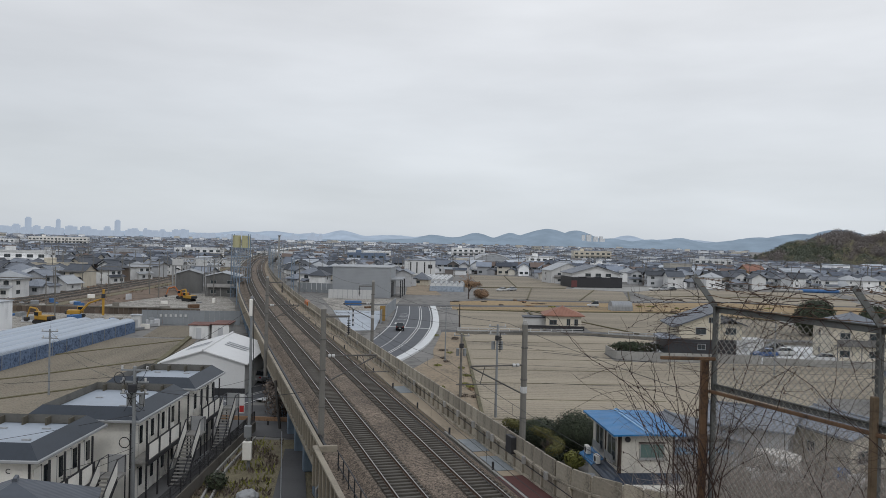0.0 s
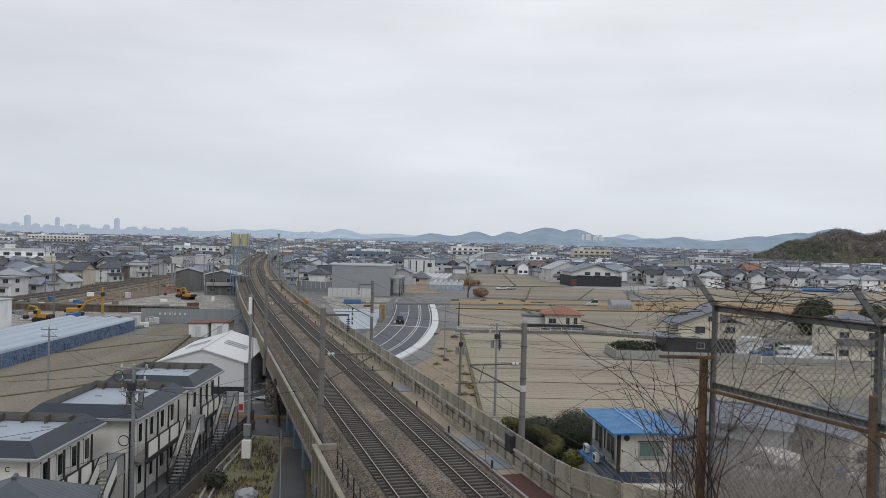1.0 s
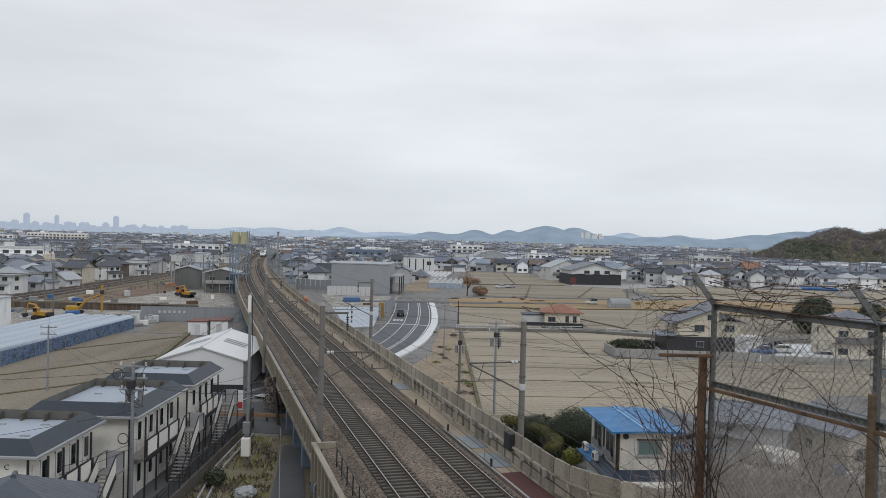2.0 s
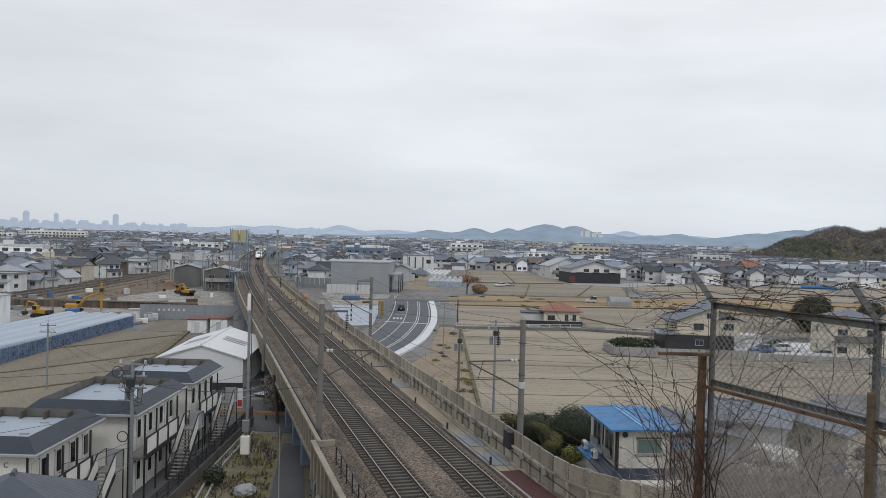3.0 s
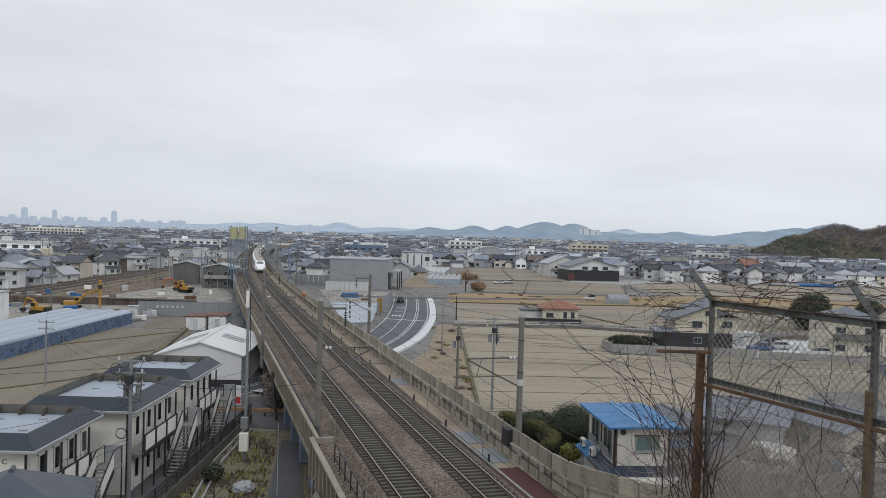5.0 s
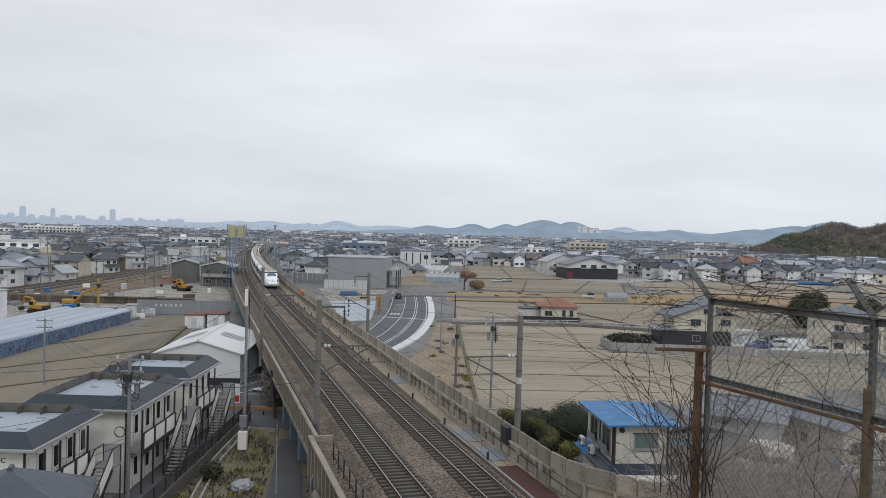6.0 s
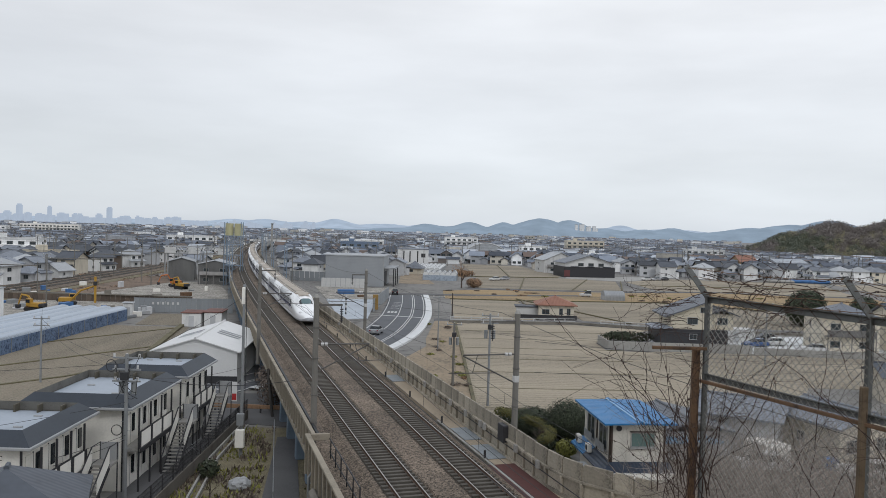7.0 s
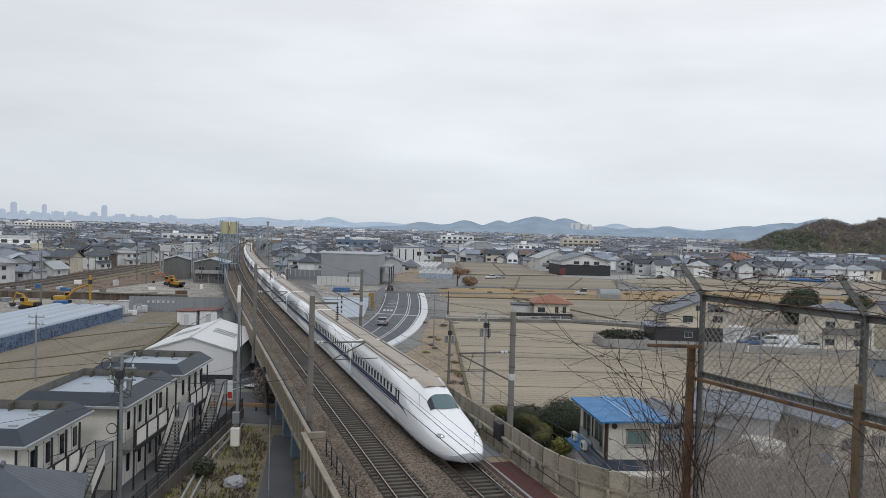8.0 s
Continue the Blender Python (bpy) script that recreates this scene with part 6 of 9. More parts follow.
CAR_DARK = surf("black car paint", (0.02, 0.022, 0.025), 0.25, 0.1, 2, 10, 0.0)
CAR_SILVER = surf("silver car paint", (0.50, 0.51, 0.53), 0.3, 0.05, 2, 10, 0.0, metal=0.5)
CAR_WHITE = surf("white car paint", (0.68, 0.68, 0.67), 0.3, 0.05, 2, 10, 0.0)
CAR_BLUE = surf("blue car paint", (0.05, 0.12, 0.30), 0.3, 0.05, 2, 10, 0.0)
TAIL = surf("red lamp glass", (0.30, 0.02, 0.02), 0.2)


def motor_car(name, label, paint, m, L=4.3, W=1.72, H=1.48, van=False, group="parked cars"):
    """A car that points along +y."""
    c = thing(name, label, "car", group, m)
    prof = [(-L / 2, 0.35), (-L / 2, 0.85), (-L / 2 + 0.12, 0.98), (L / 2 - 1.1, 0.95), (L / 2 - 0.1, 0.78), (L / 2, 0.55), (L / 2, 0.32)]
    bm = bmesh.new()
    a, b = [bm.verts.new((-W / 2, y, z)) for y, z in prof], [bm.verts.new((W / 2, y, z)) for y, z in prof]
    bm.faces.new(a[::-1])
    bm.faces.new(b)
    for i in range(len(prof)):
        j = (i + 1) % len(prof)
        bm.faces.new((a[i], a[j], b[j], b[i]))
    bmesh.ops.recalc_face_normals(bm, faces=bm.faces)
    bmesh.ops.bevel(bm, geom=list(bm.edges), offset=0.06, segments=2, affect="EDGES", profile=0.6)
    part("body", bm, paint, c, smooth=True)
    back = -L / 2 + (0.08 if van else 0.35)
    cab = [(back, 0.95), (back + (0.05 if van else 0.55), H - 0.04), (L / 2 - 2.2, H - 0.02), (L / 2 - 1.25, 0.95)]
    bm = bmesh.new()
    a, b = [bm.verts.new((-W / 2 + (0.05 if z < 1 else 0.18), y, z)) for y, z in cab], [bm.verts.new((W / 2 - (0.05 if z < 1 else 0.18), y, z)) for y, z in cab]
    bm.faces.new(a[::-1])
    bm.faces.new(b)
    for i in range(4):
        j = (i + 1) % 4
        bm.faces.new((a[i], a[j], b[j], b[i]))
    g = part("cabin_glass", bm, GLASS_DARK, c)
    part("roof", boxed(-W / 2 + 0.15, W / 2 - 0.15, cab[1][0] - 0.03, cab[2][0] + 0.05, H - 0.06, H, bevel=0.03), paint, c)
    for x in (-W / 2 + 0.12, W / 2 - 0.12):
        for y in (-L / 2 + 0.8, L / 2 - 0.85):
            wl_ = part("wheel", tube(bmesh.new(), [(x - 0.1, y, 0.31), (x + 0.1, y, 0.31)], 0.31, 14), RUBBER, c)
            part("rim", tube(bmesh.new(), [(x - 0.105, y, 0.31), (x + 0.105, y, 0.31)], 0.18, 10), STEEL_GALV, wl_)
        s = -1 if x < 0 else 1
        part("tail_lamp", boxed(s * (W / 2 - 0.2) - 0.13, s * (W / 2 - 0.2) + 0.13, -L / 2 - 0.02, -L / 2 + 0.03, 0.72, 0.9, bevel=0.01), TAIL, c)
        part("headlamp", boxed(s * (W / 2 - 0.25) - 0.16, s * (W / 2 - 0.25) + 0.16, L / 2 - 0.08, L / 2 + 0.01, 0.6, 0.74, bevel=0.01), PAINT_WHITE, c)
    part("number_plate", boxed(-0.17, 0.17, -L / 2 - 0.03, -L / 2 + 0.01, 0.5, 0.66), PAINT_WHITE, c)
    return c


car_dark = motor_car("car", "black small car driving away along the road", CAR_DARK, place(-8.3, 157.5), 3.9, 1.65, 1.5, group="cars on the road")
car_silver = motor_car("car", "silver hatchback driving away along the road", CAR_SILVER, place(-14, 112), 4.1, 1.7, 1.45, group="cars on the road")

slab("lane", [(-24, 214), (12, 219), (42, 228), (42, 232), (12, 224), (-24, 219.5)], 0.09, ASPHALT_OLD, "worn lane meeting the new road", "road", 0.09)
# forecourt, hoarding and lamps beside the road
LOT = surf("pale blue-grey concrete lot", (0.40, 0.44, 0.485), 0.7, 0.15, 0.2, 4, 0.05, clean=True)
slab("car_park", [(-27, 197), (-14.5, 199), (-13.2, 157), (-18.2, 154)], 0.1, LOT, "pale blue-grey concrete lot", "car park", 0.1)
slab("gravel_lot", [(-36, 238), (-12.5, 238), (-12.8, 200), (-27, 197.5)], 0.08, GRAVEL, "pale gravel lot before the warehouse", "yard", 0.08)
slab("verge", [(-0.2, 84), (4.5, 84), (4.2, 150), (3.2, 156), (0.2, 156), (-1.2, 130)], 0.1, SOIL, "bare ochre earth beside the new road", "verge", 0.1)
slab("verge", [(-5.5, 106), (-3.4, 112), (0.0, 126), (0.6, 100), (1.5, 84), (-1.6, 84)], 0.05, SOIL, "bare ochre earth beside the new road", "verge", 0.05)


def hoard_row(x0, y0, x1, y1, n, h, mat, label):
    f = thing("site_fence", label, "fence")
    for k in range(n):
        a, b = (k + 0.04) / n, (k + 0.96) / n
        p, q = Vector((x0 + (x1 - x0) * a, y0 + (y1 - y0) * a, 0)), Vector((x0 + (x1 - x0) * b, y0 + (y1 - y0) * b, 0))
        turn = math.degrees(math.atan2(q.y - p.y, q.x - p.x))
        ln_ = (q - p).length
        part("panel", boxed(0, ln_, -0.03, 0.03, 0.1, h, bevel=0.01), mat, f, m=place(p.x, p.y, turn))
    return f


hoard_row(-34, 236.5, -21, 236.5, 9, 2.8, PAINT_WHITE, "white site fence panels before the warehouse")
hoard_row(-13.0, 168, -11.9, 206, 11, 3.0, HOARD, "grey-blue site hoarding along the road")
hoard_row(-48, 262, -33, 258, 9, 3.2, HOARD, "long grey hoarding beside the viaduct")
crate(-24, 214, 10, (4.5, 2.0, 1.2), TARP_BLUE, "blue tarpaulin-covered load on the lot", "covered_load")
crate(-19, 206, 40, (2.2, 1.0, 0.5), RUST, "rusty load on the lot", "load")
tagged(ob_from("sign_board", boxed(-0.6, 0.6, -0.05, 0.05, 0.3, 3.6, bevel=0.02), surf("amber board", (0.36, 0.22, 0.06), 0.6), m=place(-12.8, 172, 20)), "amber works sign board beside the road", "sign")


def lean_pole(x, y, h):
    """A thin street pole with one crossarm."""
    p = thing("street_pole", "thin grey street pole among the roofs", "street pole", "street poles of the town", place(x, y))
    part("pole", tube(bmesh.new(), [(0, 0, 0), (0, 0, h)], 0.15, 6, r1=0.11), CONCRETE_POLE, p)
    part("crossarm", boxed(-0.9, 0.9, -0.06, 0.06, h - 0.9, h - 0.75), STEEL_GALV, p)
    part("crossarm", boxed(-0.7, 0.7, -0.06, 0.06, h - 1.8, h - 1.65), STEEL_GALV, p)
    return p


rngp = random.Random(65)
first_pole = lean_pole(-115, 205, 11)
for k in range(70):
    y = rngp.uniform(200, 520)
    x = rngp.uniform(-0.56, -0.2) * y if k < 45 else rngp.uniform(-0.12, 0.54) * max(y, 400)
    y = y if k < 45 else max(y, 400)
    copy_thing(first_pole, place(x, y, rngp.uniform(-40, 40)))


def striped_post(x, y):
    p = thing("striped_post", "black and white striped marker post", "post", m=place(x, y))
    for k in range(8):
        part("band", tube(bmesh.new(), [(0, 0, k * 0.5), (0, 0, k * 0.5 + 0.5)], 0.16, 8), STEEL_DARK if k % 2 == 0 else PAINT_WHITE, p)


striped_post(-18.2, 163)


rngw = random.Random(64)
for k in range(16):
    x, y = rngw.uniform(-1, 4.2), rngw.uniform(86, 150)
    shrub("weeds", "clump of dry weeds on the bare verge", x, y, 0.05, (rngw.uniform(0.4, 0.9), 0.6, 0.15), 70, 0.09, rngw.choice([LEAF_BROWN, LEAF_RUST, LEAF_LIME]), 200 + k, category="weeds")


# ---- larger buildings beyond ----
WARE = surf("blue-grey ribbed cladding", (0.39, 0.41, 0.43), 0.6, 0.1, 0.3, 4, 0.3, lines=("Z", 0.45, 0.9), bump_dist=0.03)


def warehouse():
    w = thing("warehouse", "large blue-grey clad warehouse with a pale flat roof edge", "warehouse", m=place(-24.4, 251, -2))
    part("wall", boxed(-9.3, 8.6, -7, 12, 0, 9.2, bevel=0.05), WARE, w)
    part("roof", boxed(-9.5, 8.8, -7.2, 12.2, 9.2, 9.55, bevel=0.05), ROOF_PALE, w)
    part("side_wing", boxed(8.6, 12.0, -5, 11, 5.4, 5.9, bevel=0.05), ROOF_PALE, w, "pale canopy on posts")
    for y in (-4.6, 3, 10):
        part("post", boxed(11.5, 11.8, y - 0.15, y + 0.15, 0, 5.4), STEEL_DARK, w)
    # no opening is cut: a dark slab paints the shade within the doorway
    part("door", boxed(8.61, 8.7, -3, 4, 0, 4.5), STEEL_DARK, w, "dark slab for the shade inside an open loading door")
    part("downpipe", boxed(8.62, 8.78, -6.9, -6.7, 0, 9.2), GUTTER, w)


warehouse()
BRIGHT_WHITE = surf("fresh white render", (0.90, 0.90, 0.89), 0.8, 0.08, 0.5, 6, 0.05, streak=(1, 1, 0.3))


def white_works():
    w = thing("factory", "white two-storey works with dark vertical slots", "factory", m=place(-12, 416, 3))
    part("wall", boxed(-8, 8, -5, 6, 0, 7.6, bevel=0.05), BRIGHT_WHITE, w)
    part("roof", boxed(-8.3, 8.3, -5.3, 6.3, 7.6, 8.1, bevel=0.05), ROOF_GREY, w)
    for x in (-4.8, -1.6, 2.4):
        part("slot", boxed(x - 0.3, x + 0.3, -5.06, -5.0, 1, 6.8), STEEL_DARK, w)
    part("door", boxed(4.2, 6.4, -5.06, -5.0, 3.6, 5.6), STEEL_DARK, w)


white_works()
tunnels("greenhouse", "row of white arched film greenhouses", place(-4.4, 283, -3), 6, 2.0, 17, 1.9, 1.15, FILM, surf("white greenhouse film", (0.88, 0.89, 0.89), 0.4, 0.1, 0.5, 4, 0.2))
tunnels("greenhouse", "low striped greenhouse roofs of dull film", place(-12.2, 332, -4), 7, 2.0, 46, 1.4, 0.7, WALL_GREY, surf("striped white film", (0.78, 0.79, 0.79), 0.4, 0.15, 0.5, 4, 0.2))


def arched_hall():
    h = thing("arched_hall", "hall with a long grey arched roof", "hall", m=place(30, 496, 8))
    bm = bmesh.new()
    n, rings = 16, []
    for y in (-8, 14):
        rings.append([bm.verts.new((-13 + 26 * i / n, y, 6.2 + 4.6 * math.sin(math.pi * i / n))) for i in range(n + 1)])
    for i in range(n):
        bm.faces.new((rings[0][i], rings[0][i + 1], rings[1][i + 1], rings[1][i]))
    bm.faces.new(rings[0][::-1])
    bm.faces.new(rings[1])
    part("roof", bm, ROOF_PALE, h, "pale arched roof")
    part("wall", boxed(-12.6, 12.6, -7.6, 13.6, 0, 6.6), WALL_GREY, h)
    bm = bmesh.new()
    tube(bm, [(-13 + 26 * i / n, -8.05, 6.25 + 4.6 * math.sin(math.pi * i / n)) for i in range(n + 1)], 0.3, 6)
    part("rim", bm, PAINT_WHITE, h)
    for k in range(6):
        window_at(h, -10 + k * 4, -7.6, 3.0, 0, 2.4, 1.4)


arched_hall()


def dark_hall():
    h = thing("hall", "wide gabled hall, white above a black ground floor", "hall", m=place(63.5, 338, 8))
    part("lower_wall", boxed(-11, 11, -8, 8, 0, 4.4, bevel=0.05), STEEL_DARK, h, "black-clad ground floor")
    bm = boxed(-10.3, 10.3, -7, 8, 4.4, 6.2)
    for y in (-7, 8):
        a = [bm.verts.new(p) for p in ((-10.3, y, 6.2), (10.3, y, 6.2), (0, y, 9.0))]
        bm.faces.new(a if y < 0 else a[::-1])
    part("upper_wall", bm, BRIGHT_WHITE, h, "white upper wall")
    part("roof", roof_slab(bmesh.new(), "gable", 20.6, 15, 6.0, 3.4, 0.9, 0.2), ROOF_GREY, h)
    for k in range(3):
        part("canopy", boxed(-8 + k * 7, -5 + k * 7, -8.4, -7, 4.45, 4.6), ROOF_DARK, h)
    for k in range(3):
        window_at(h, -3.6 + k * 4.4, -7.0, 5.3, 0, 2.4, 1.4)
    part("red_panel", boxed(-11.06, -8.6, -8.06, -8.0, 0.3, 3.0), surf("dull red panel", (0.16, 0.05, 0.05), 0.6), h)


dark_hall()
house("hall_annex", "low grey-roofed annex beside the hall", 16, 12, 2, "gable", WALL_WHITE, ROOF_PALE, place(56, 368, 14), "house", skirt=False, wing=False)

# the salmon-roofed house and its walled garden
def salmon_house():
    h = house("house", "low cream house with a faded salmon-red hipped roof", 7.4, 7.0, 1, "hip", WALL_CREAM, ROOF_RED, place(25.9, 169.5, -3), rise=1.7, wing=False, win=False, over=0.7)
    window_at(h, 1.0, -3.5, 1.6, 0, 0.8, 1.4)
    window_at(h, 2.6, -3.5, 1.6, 0, 0.8, 1.4)
    window_at(h, -2.2, -3.5, 1.5, 0, 1.6, 1.1)
    part("lower_roof", boxed(-8.6, -3.6, -2.2, 2.2, 2.2, 2.4, bevel=0.04), ROOF_DARK, h)
    part("lower_wall", boxed(-8.2, -3.7, -1.9, 1.9, 0, 2.2), WALL_WHITE, h)
    part("dark_base", boxed(-8.7, 4.2, -4.6, -4.4, 0, 0.9), STEEL_DARK, h)


salmon_house()


def guard_fence(pts, label="white pipe guard fence along the lane"):
    f = thing("guard_fence", label, "fence", kind="structure")
    for (x0, y0), (x1, y1) in zip(pts, pts[1:]):
        n = max(2, int(math.hypot(x1 - x0, y1 - y0) / 2.0))
        for k in range(n):
            x, y = x0 + (x1 - x0) * k / n, y0 + (y1 - y0) * k / n
            part("post", boxed(x - 0.06, x + 0.06, y - 0.06, y + 0.06, 0, 1.15), PAINT_WHITE, f)
        for z in (0.55, 1.05):
            part("rail", tube(bmesh.new(), [(x0, y0, z), (x1, y1, z)], 0.06, 6), PAINT_WHITE, f)


guard_fence([(3.3, 155.3), (15.5, 155.8), (28.3, 157.6)])
guard_fence([(33, 155.6), (42, 152.4), (52, 151)])
slab("lane", [(0, 156), (28, 158.6), (42, 154), (80, 150), (80, 154.5), (42, 158.2), (28, 162.5), (0, 160)], 0.06, ASPHALT_OLD, "narrow grey farm lane", "road", 0.06)
tagged(ob_from("lane_kerb", strip(bmesh.new(), [(3, 154.6), (28, 157), (42, 151.8), (80, 148)], 0, 0.5, -0.05, 0.5), CONCRETE), "concrete edge wall of the lane", "kerb", kind="structure")

# fields on the right, with their banks
def field(poly, mat, label="pale brown stubble field", z=0.06):
    slab("field", poly, z, mat, label, "field", 0.06)


field([(4.6, 76), (15, 78), (24, 82), (40, 84), (46, 96), (34.5, 119), (34.5, 122), (27, 122), (27, 131), (41, 150.5), (28, 155.5), (4.4, 153.5)], FIELD)
field([(46, 96), (60, 96), (82, 112), (82, 119.5), (62, 120.8), (50, 122.4), (34.6, 122.8), (35, 119)], FIELD)
field([(4.2, 162), (20.5, 163), (20.5, 175), (22, 206), (4.2, 206)], FIELD)
field([(31, 164), (44, 160), (80, 157), (84, 196), (60, 212), (23.5, 206), (22, 176), (31, 175)], FIELD)
field([(2.5, 209), (60, 214), (84, 198), (130, 205), (140, 250), (90, 258), (60, 246), (14, 243), (2.5, 236)], FIELD_GOLD, "dry golden grass and bare earth", 0.05)
field([(14, 252), (60, 252), (70, 306), (50, 318), (16, 310)], FIELD)
field([(16, 314), (50, 322), (54, 336), (44, 420), (14, 428)], FIELD)
field([(74, 262), (138, 256), (160, 330), (100, 334), (84, 318), (74, 306)], FIELD)
field([(142, 200), (190, 200), (230, 330), (166, 330)], FIELD)
field([(-12, 262), (0, 262), (-2, 282), (-6, 330), (-14, 330)], SOIL, "bare sandy lot")
slab("lane", [(10, 245), (60, 248), (90, 260), (140, 252), (140, 254.5), (90, 263), (60, 251), (10, 248)], 0.07, ASPHALT_OLD, "pale farm lane across the fields", "road", 0.07)
slab("gravel_yard", [(52, 318), (72, 308), (100, 336), (92, 346), (56, 332)], 0.08, CONCRETE_LIGHT, "pale gravel yard of the hall", "yard", 0.08)
for pts in ([(4, 206.8), (22.5, 207), (60, 213), (84, 197)], [(21.5, 163), (22.8, 206)], [(14, 311.5), (50, 320)], [(27, 250), (36, 318)], [(44, 252), (60, 312)], [(4.5, 73), (4.2, 154)], [(60, 252), (72, 306)],
            [(22, 212), (40, 160)], [(30, 320), (33, 424)], [(74, 284), (150, 292)]):
    tagged(ob_from("field_bank", strip(bmesh.new(), pts, -0.2, 0.2, 0, 0.28), BUND), "low grassy bank between fields", "bank", kind="structure")
rngf = random.Random(12)
for k in range(7):
    y = 80 + k * 10.4
    tagged(ob_from("furrow", strip(bmesh.new(), [(5, y), (20, y + 0.5), (min(33, 25 + k * 1.2), y + 1.0)], -0.06, 0.06, 0.03, 0.10), BUND), "dark drainage furrow in the stubble", "furrow", kind="structure")
for k in range(26):
    x, y = rngf.uniform(4, 120), rngf.uniform(209, 250)
    shrub("grass_tuft", "clump of dry weeds in the fields", x, y, 0, (rngf.uniform(0.6, 1.8), 0.8, 0.16), 90, 0.14, rngf.choice([LEAF_RUST, LEAF_BROWN, LEAF_LIME]), 30 + k, category="weeds")

tunnels("store_tunnel", "grey round-roofed storage tunnel in the field", place(46.6, 221, -88), 1, 4.4, 5.6, 1.2, 1.4, ROOF_PALE, ROOF_PALE)
motor_car("van", "white microvan parked in the dry grass", CAR_WHITE, place(43.6, 228, 80), 3.4, 1.5, 1.85, van=True)
bare_tree("tree", "bare russet tree beside the greenhouses", 8.4, 249, 0, 12.5, 5, LEAF_RUST, 0.75)
shrub("shrub", "russet winter shrub beside the tree", 12.5, 252, 0, (2.6, 2, 1.5), 600, 0.25, LEAF_RUST, 21)
shrub("hedge", "low russet shrub row behind the greenhouses", 10, 312, 0, (6, 1.5, 1.3), 700, 0.35, LEAF_RUST, 22, category="hedge")

# the walled yard and the two-storey houses by the lane
def block_wall(pts, h, label):
    w = thing("block_wall", label, "wall", kind="structure")
    for (x0, y0), (x1, y1) in zip(pts, pts[1:]):
        L = math.hypot(x1 - x0, y1 - y0)
        n = max(1, int(L / 1.6))
        t = math.degrees(math.atan2(y1 - y0, x1 - x0))
        for k in range(n):
            part("block_panel", boxed(0.01, L / n - 0.01, -0.08, 0.08, 0, h, bevel=0.015), CONCRETE_LIGHT, w, m=place(x0 + (x1 - x0) * k / n, y0 + (y1 - y0) * k / n, t))


block_wall([(27.4, 131), (27.6, 124.0), (34.2, 123.4), (50, 123.0)], 1.4, "pale concrete block wall of the yard")
block_wall([(50.2, 123.0), (62, 121.3), (82, 120.0)], 1.1, "grey block wall along the field")
slab("yard", [(27.7, 124.2), (50, 123.2), (82, 120.2), (86, 146), (40, 146), (36, 131), (27.7, 130.8)], 0.1, PALE_KERB, "pale concrete yard", "yard", 0.1)
shrub("hedge", "dark clipped hedge in the yard", 33, 133.5, 0, (5, 0.8, 0.9), 700, 0.2, LEAF_GREEN, 24, category="hedge")


CREAM_BRIGHT = surf("clean cream render", (0.74, 0.67, 0.53), 0.8, 0.08, 0.5, 6, 0.05)


def yellow_house():
    h = thing("house", "cream two-storey house with black base and tiled lean roof", "house", m=place(43.2, 134.0, -4, -1.39) @ Matrix.Diagonal((1.076, 1.076, 1.076, 1)))
    part("lower_wall", boxed(-5.2, 5.0, -4.5, 4.5, 1.3, 4.0, bevel=0.04), STEEL_DARK, h, "black ground-floor cladding")
    bm = boxed(-3.6, 2.6, -4.3, 4.2, 4.0, 6.0)
    for y in (-4.3, 4.2):
        a = [bm.verts.new(p) for p in ((-3.6, y, 6.0), (2.6, y, 6.0), (2.6, y, 8.4))]
        bm.faces.new(a if y < 0 else a[::-1])
    bm.faces.new([bm.verts.new(p) for p in ((2.6, -4.3, 6.0), (2.6, 4.2, 6.0), (2.6, 4.2, 8.4), (2.6, -4.3, 8.4))])
    part("upper_wall", bm, CREAM_BRIGHT, h)
    bm = bmesh.new()
    a = [bm.verts.new(p) for p in ((-4.6, -5.0, 5.75), (3.0, -5.0, 8.7), (3.0, 5.0, 8.7), (-4.6, 5.0, 5.75))]
    b = [bm.verts.new(v.co + Vector((0, 0, 0.2))) for v in a]
    bm.faces.new(a[::-1])
    bm.faces.new(b)
    for i in range(4):
        bm.faces.new((a[i], a[(i + 1) % 4], b[(i + 1) % 4], b[i]))
    part("roof", bm, ROOF_GREY, h)
    part("rear_wall", boxed(2.6, 6.0, -3.5, 4.2, 4.0, 6.4), CREAM_BRIGHT, h)
    bm = roof_slab(bmesh.new(), "gable", 3.6, 8.0, 6.3, 0.9, 0.6)
    bmesh.ops.transform(bm, matrix=Matrix.Translation((4.3, 0.3, 0)), verts=bm.verts)
    part("rear_roof", bm, ROOF_DARK, h)
    part("porch_roof", boxed(-6.6, -3.4, -4.9, 0, 4.0, 4.3, bevel=0.05), ROOF_GREY, h)
    window_at(h, -0.3, -4.3, 5.3, 0, 1.6, 1.1)
    window_at(h, 1.9, -4.3, 5.3, 0, 0.8, 0.9)
    window_at(h, 1.2, -4.3, 7.0, 0, 0.8, 0.9)
    window_at(h, -0.2, -4.5, 2.9, 0, 1.2, 0.9)
    window_at(h, 4.4, -3.5, 5.3, 0, 1.6, 1.1)


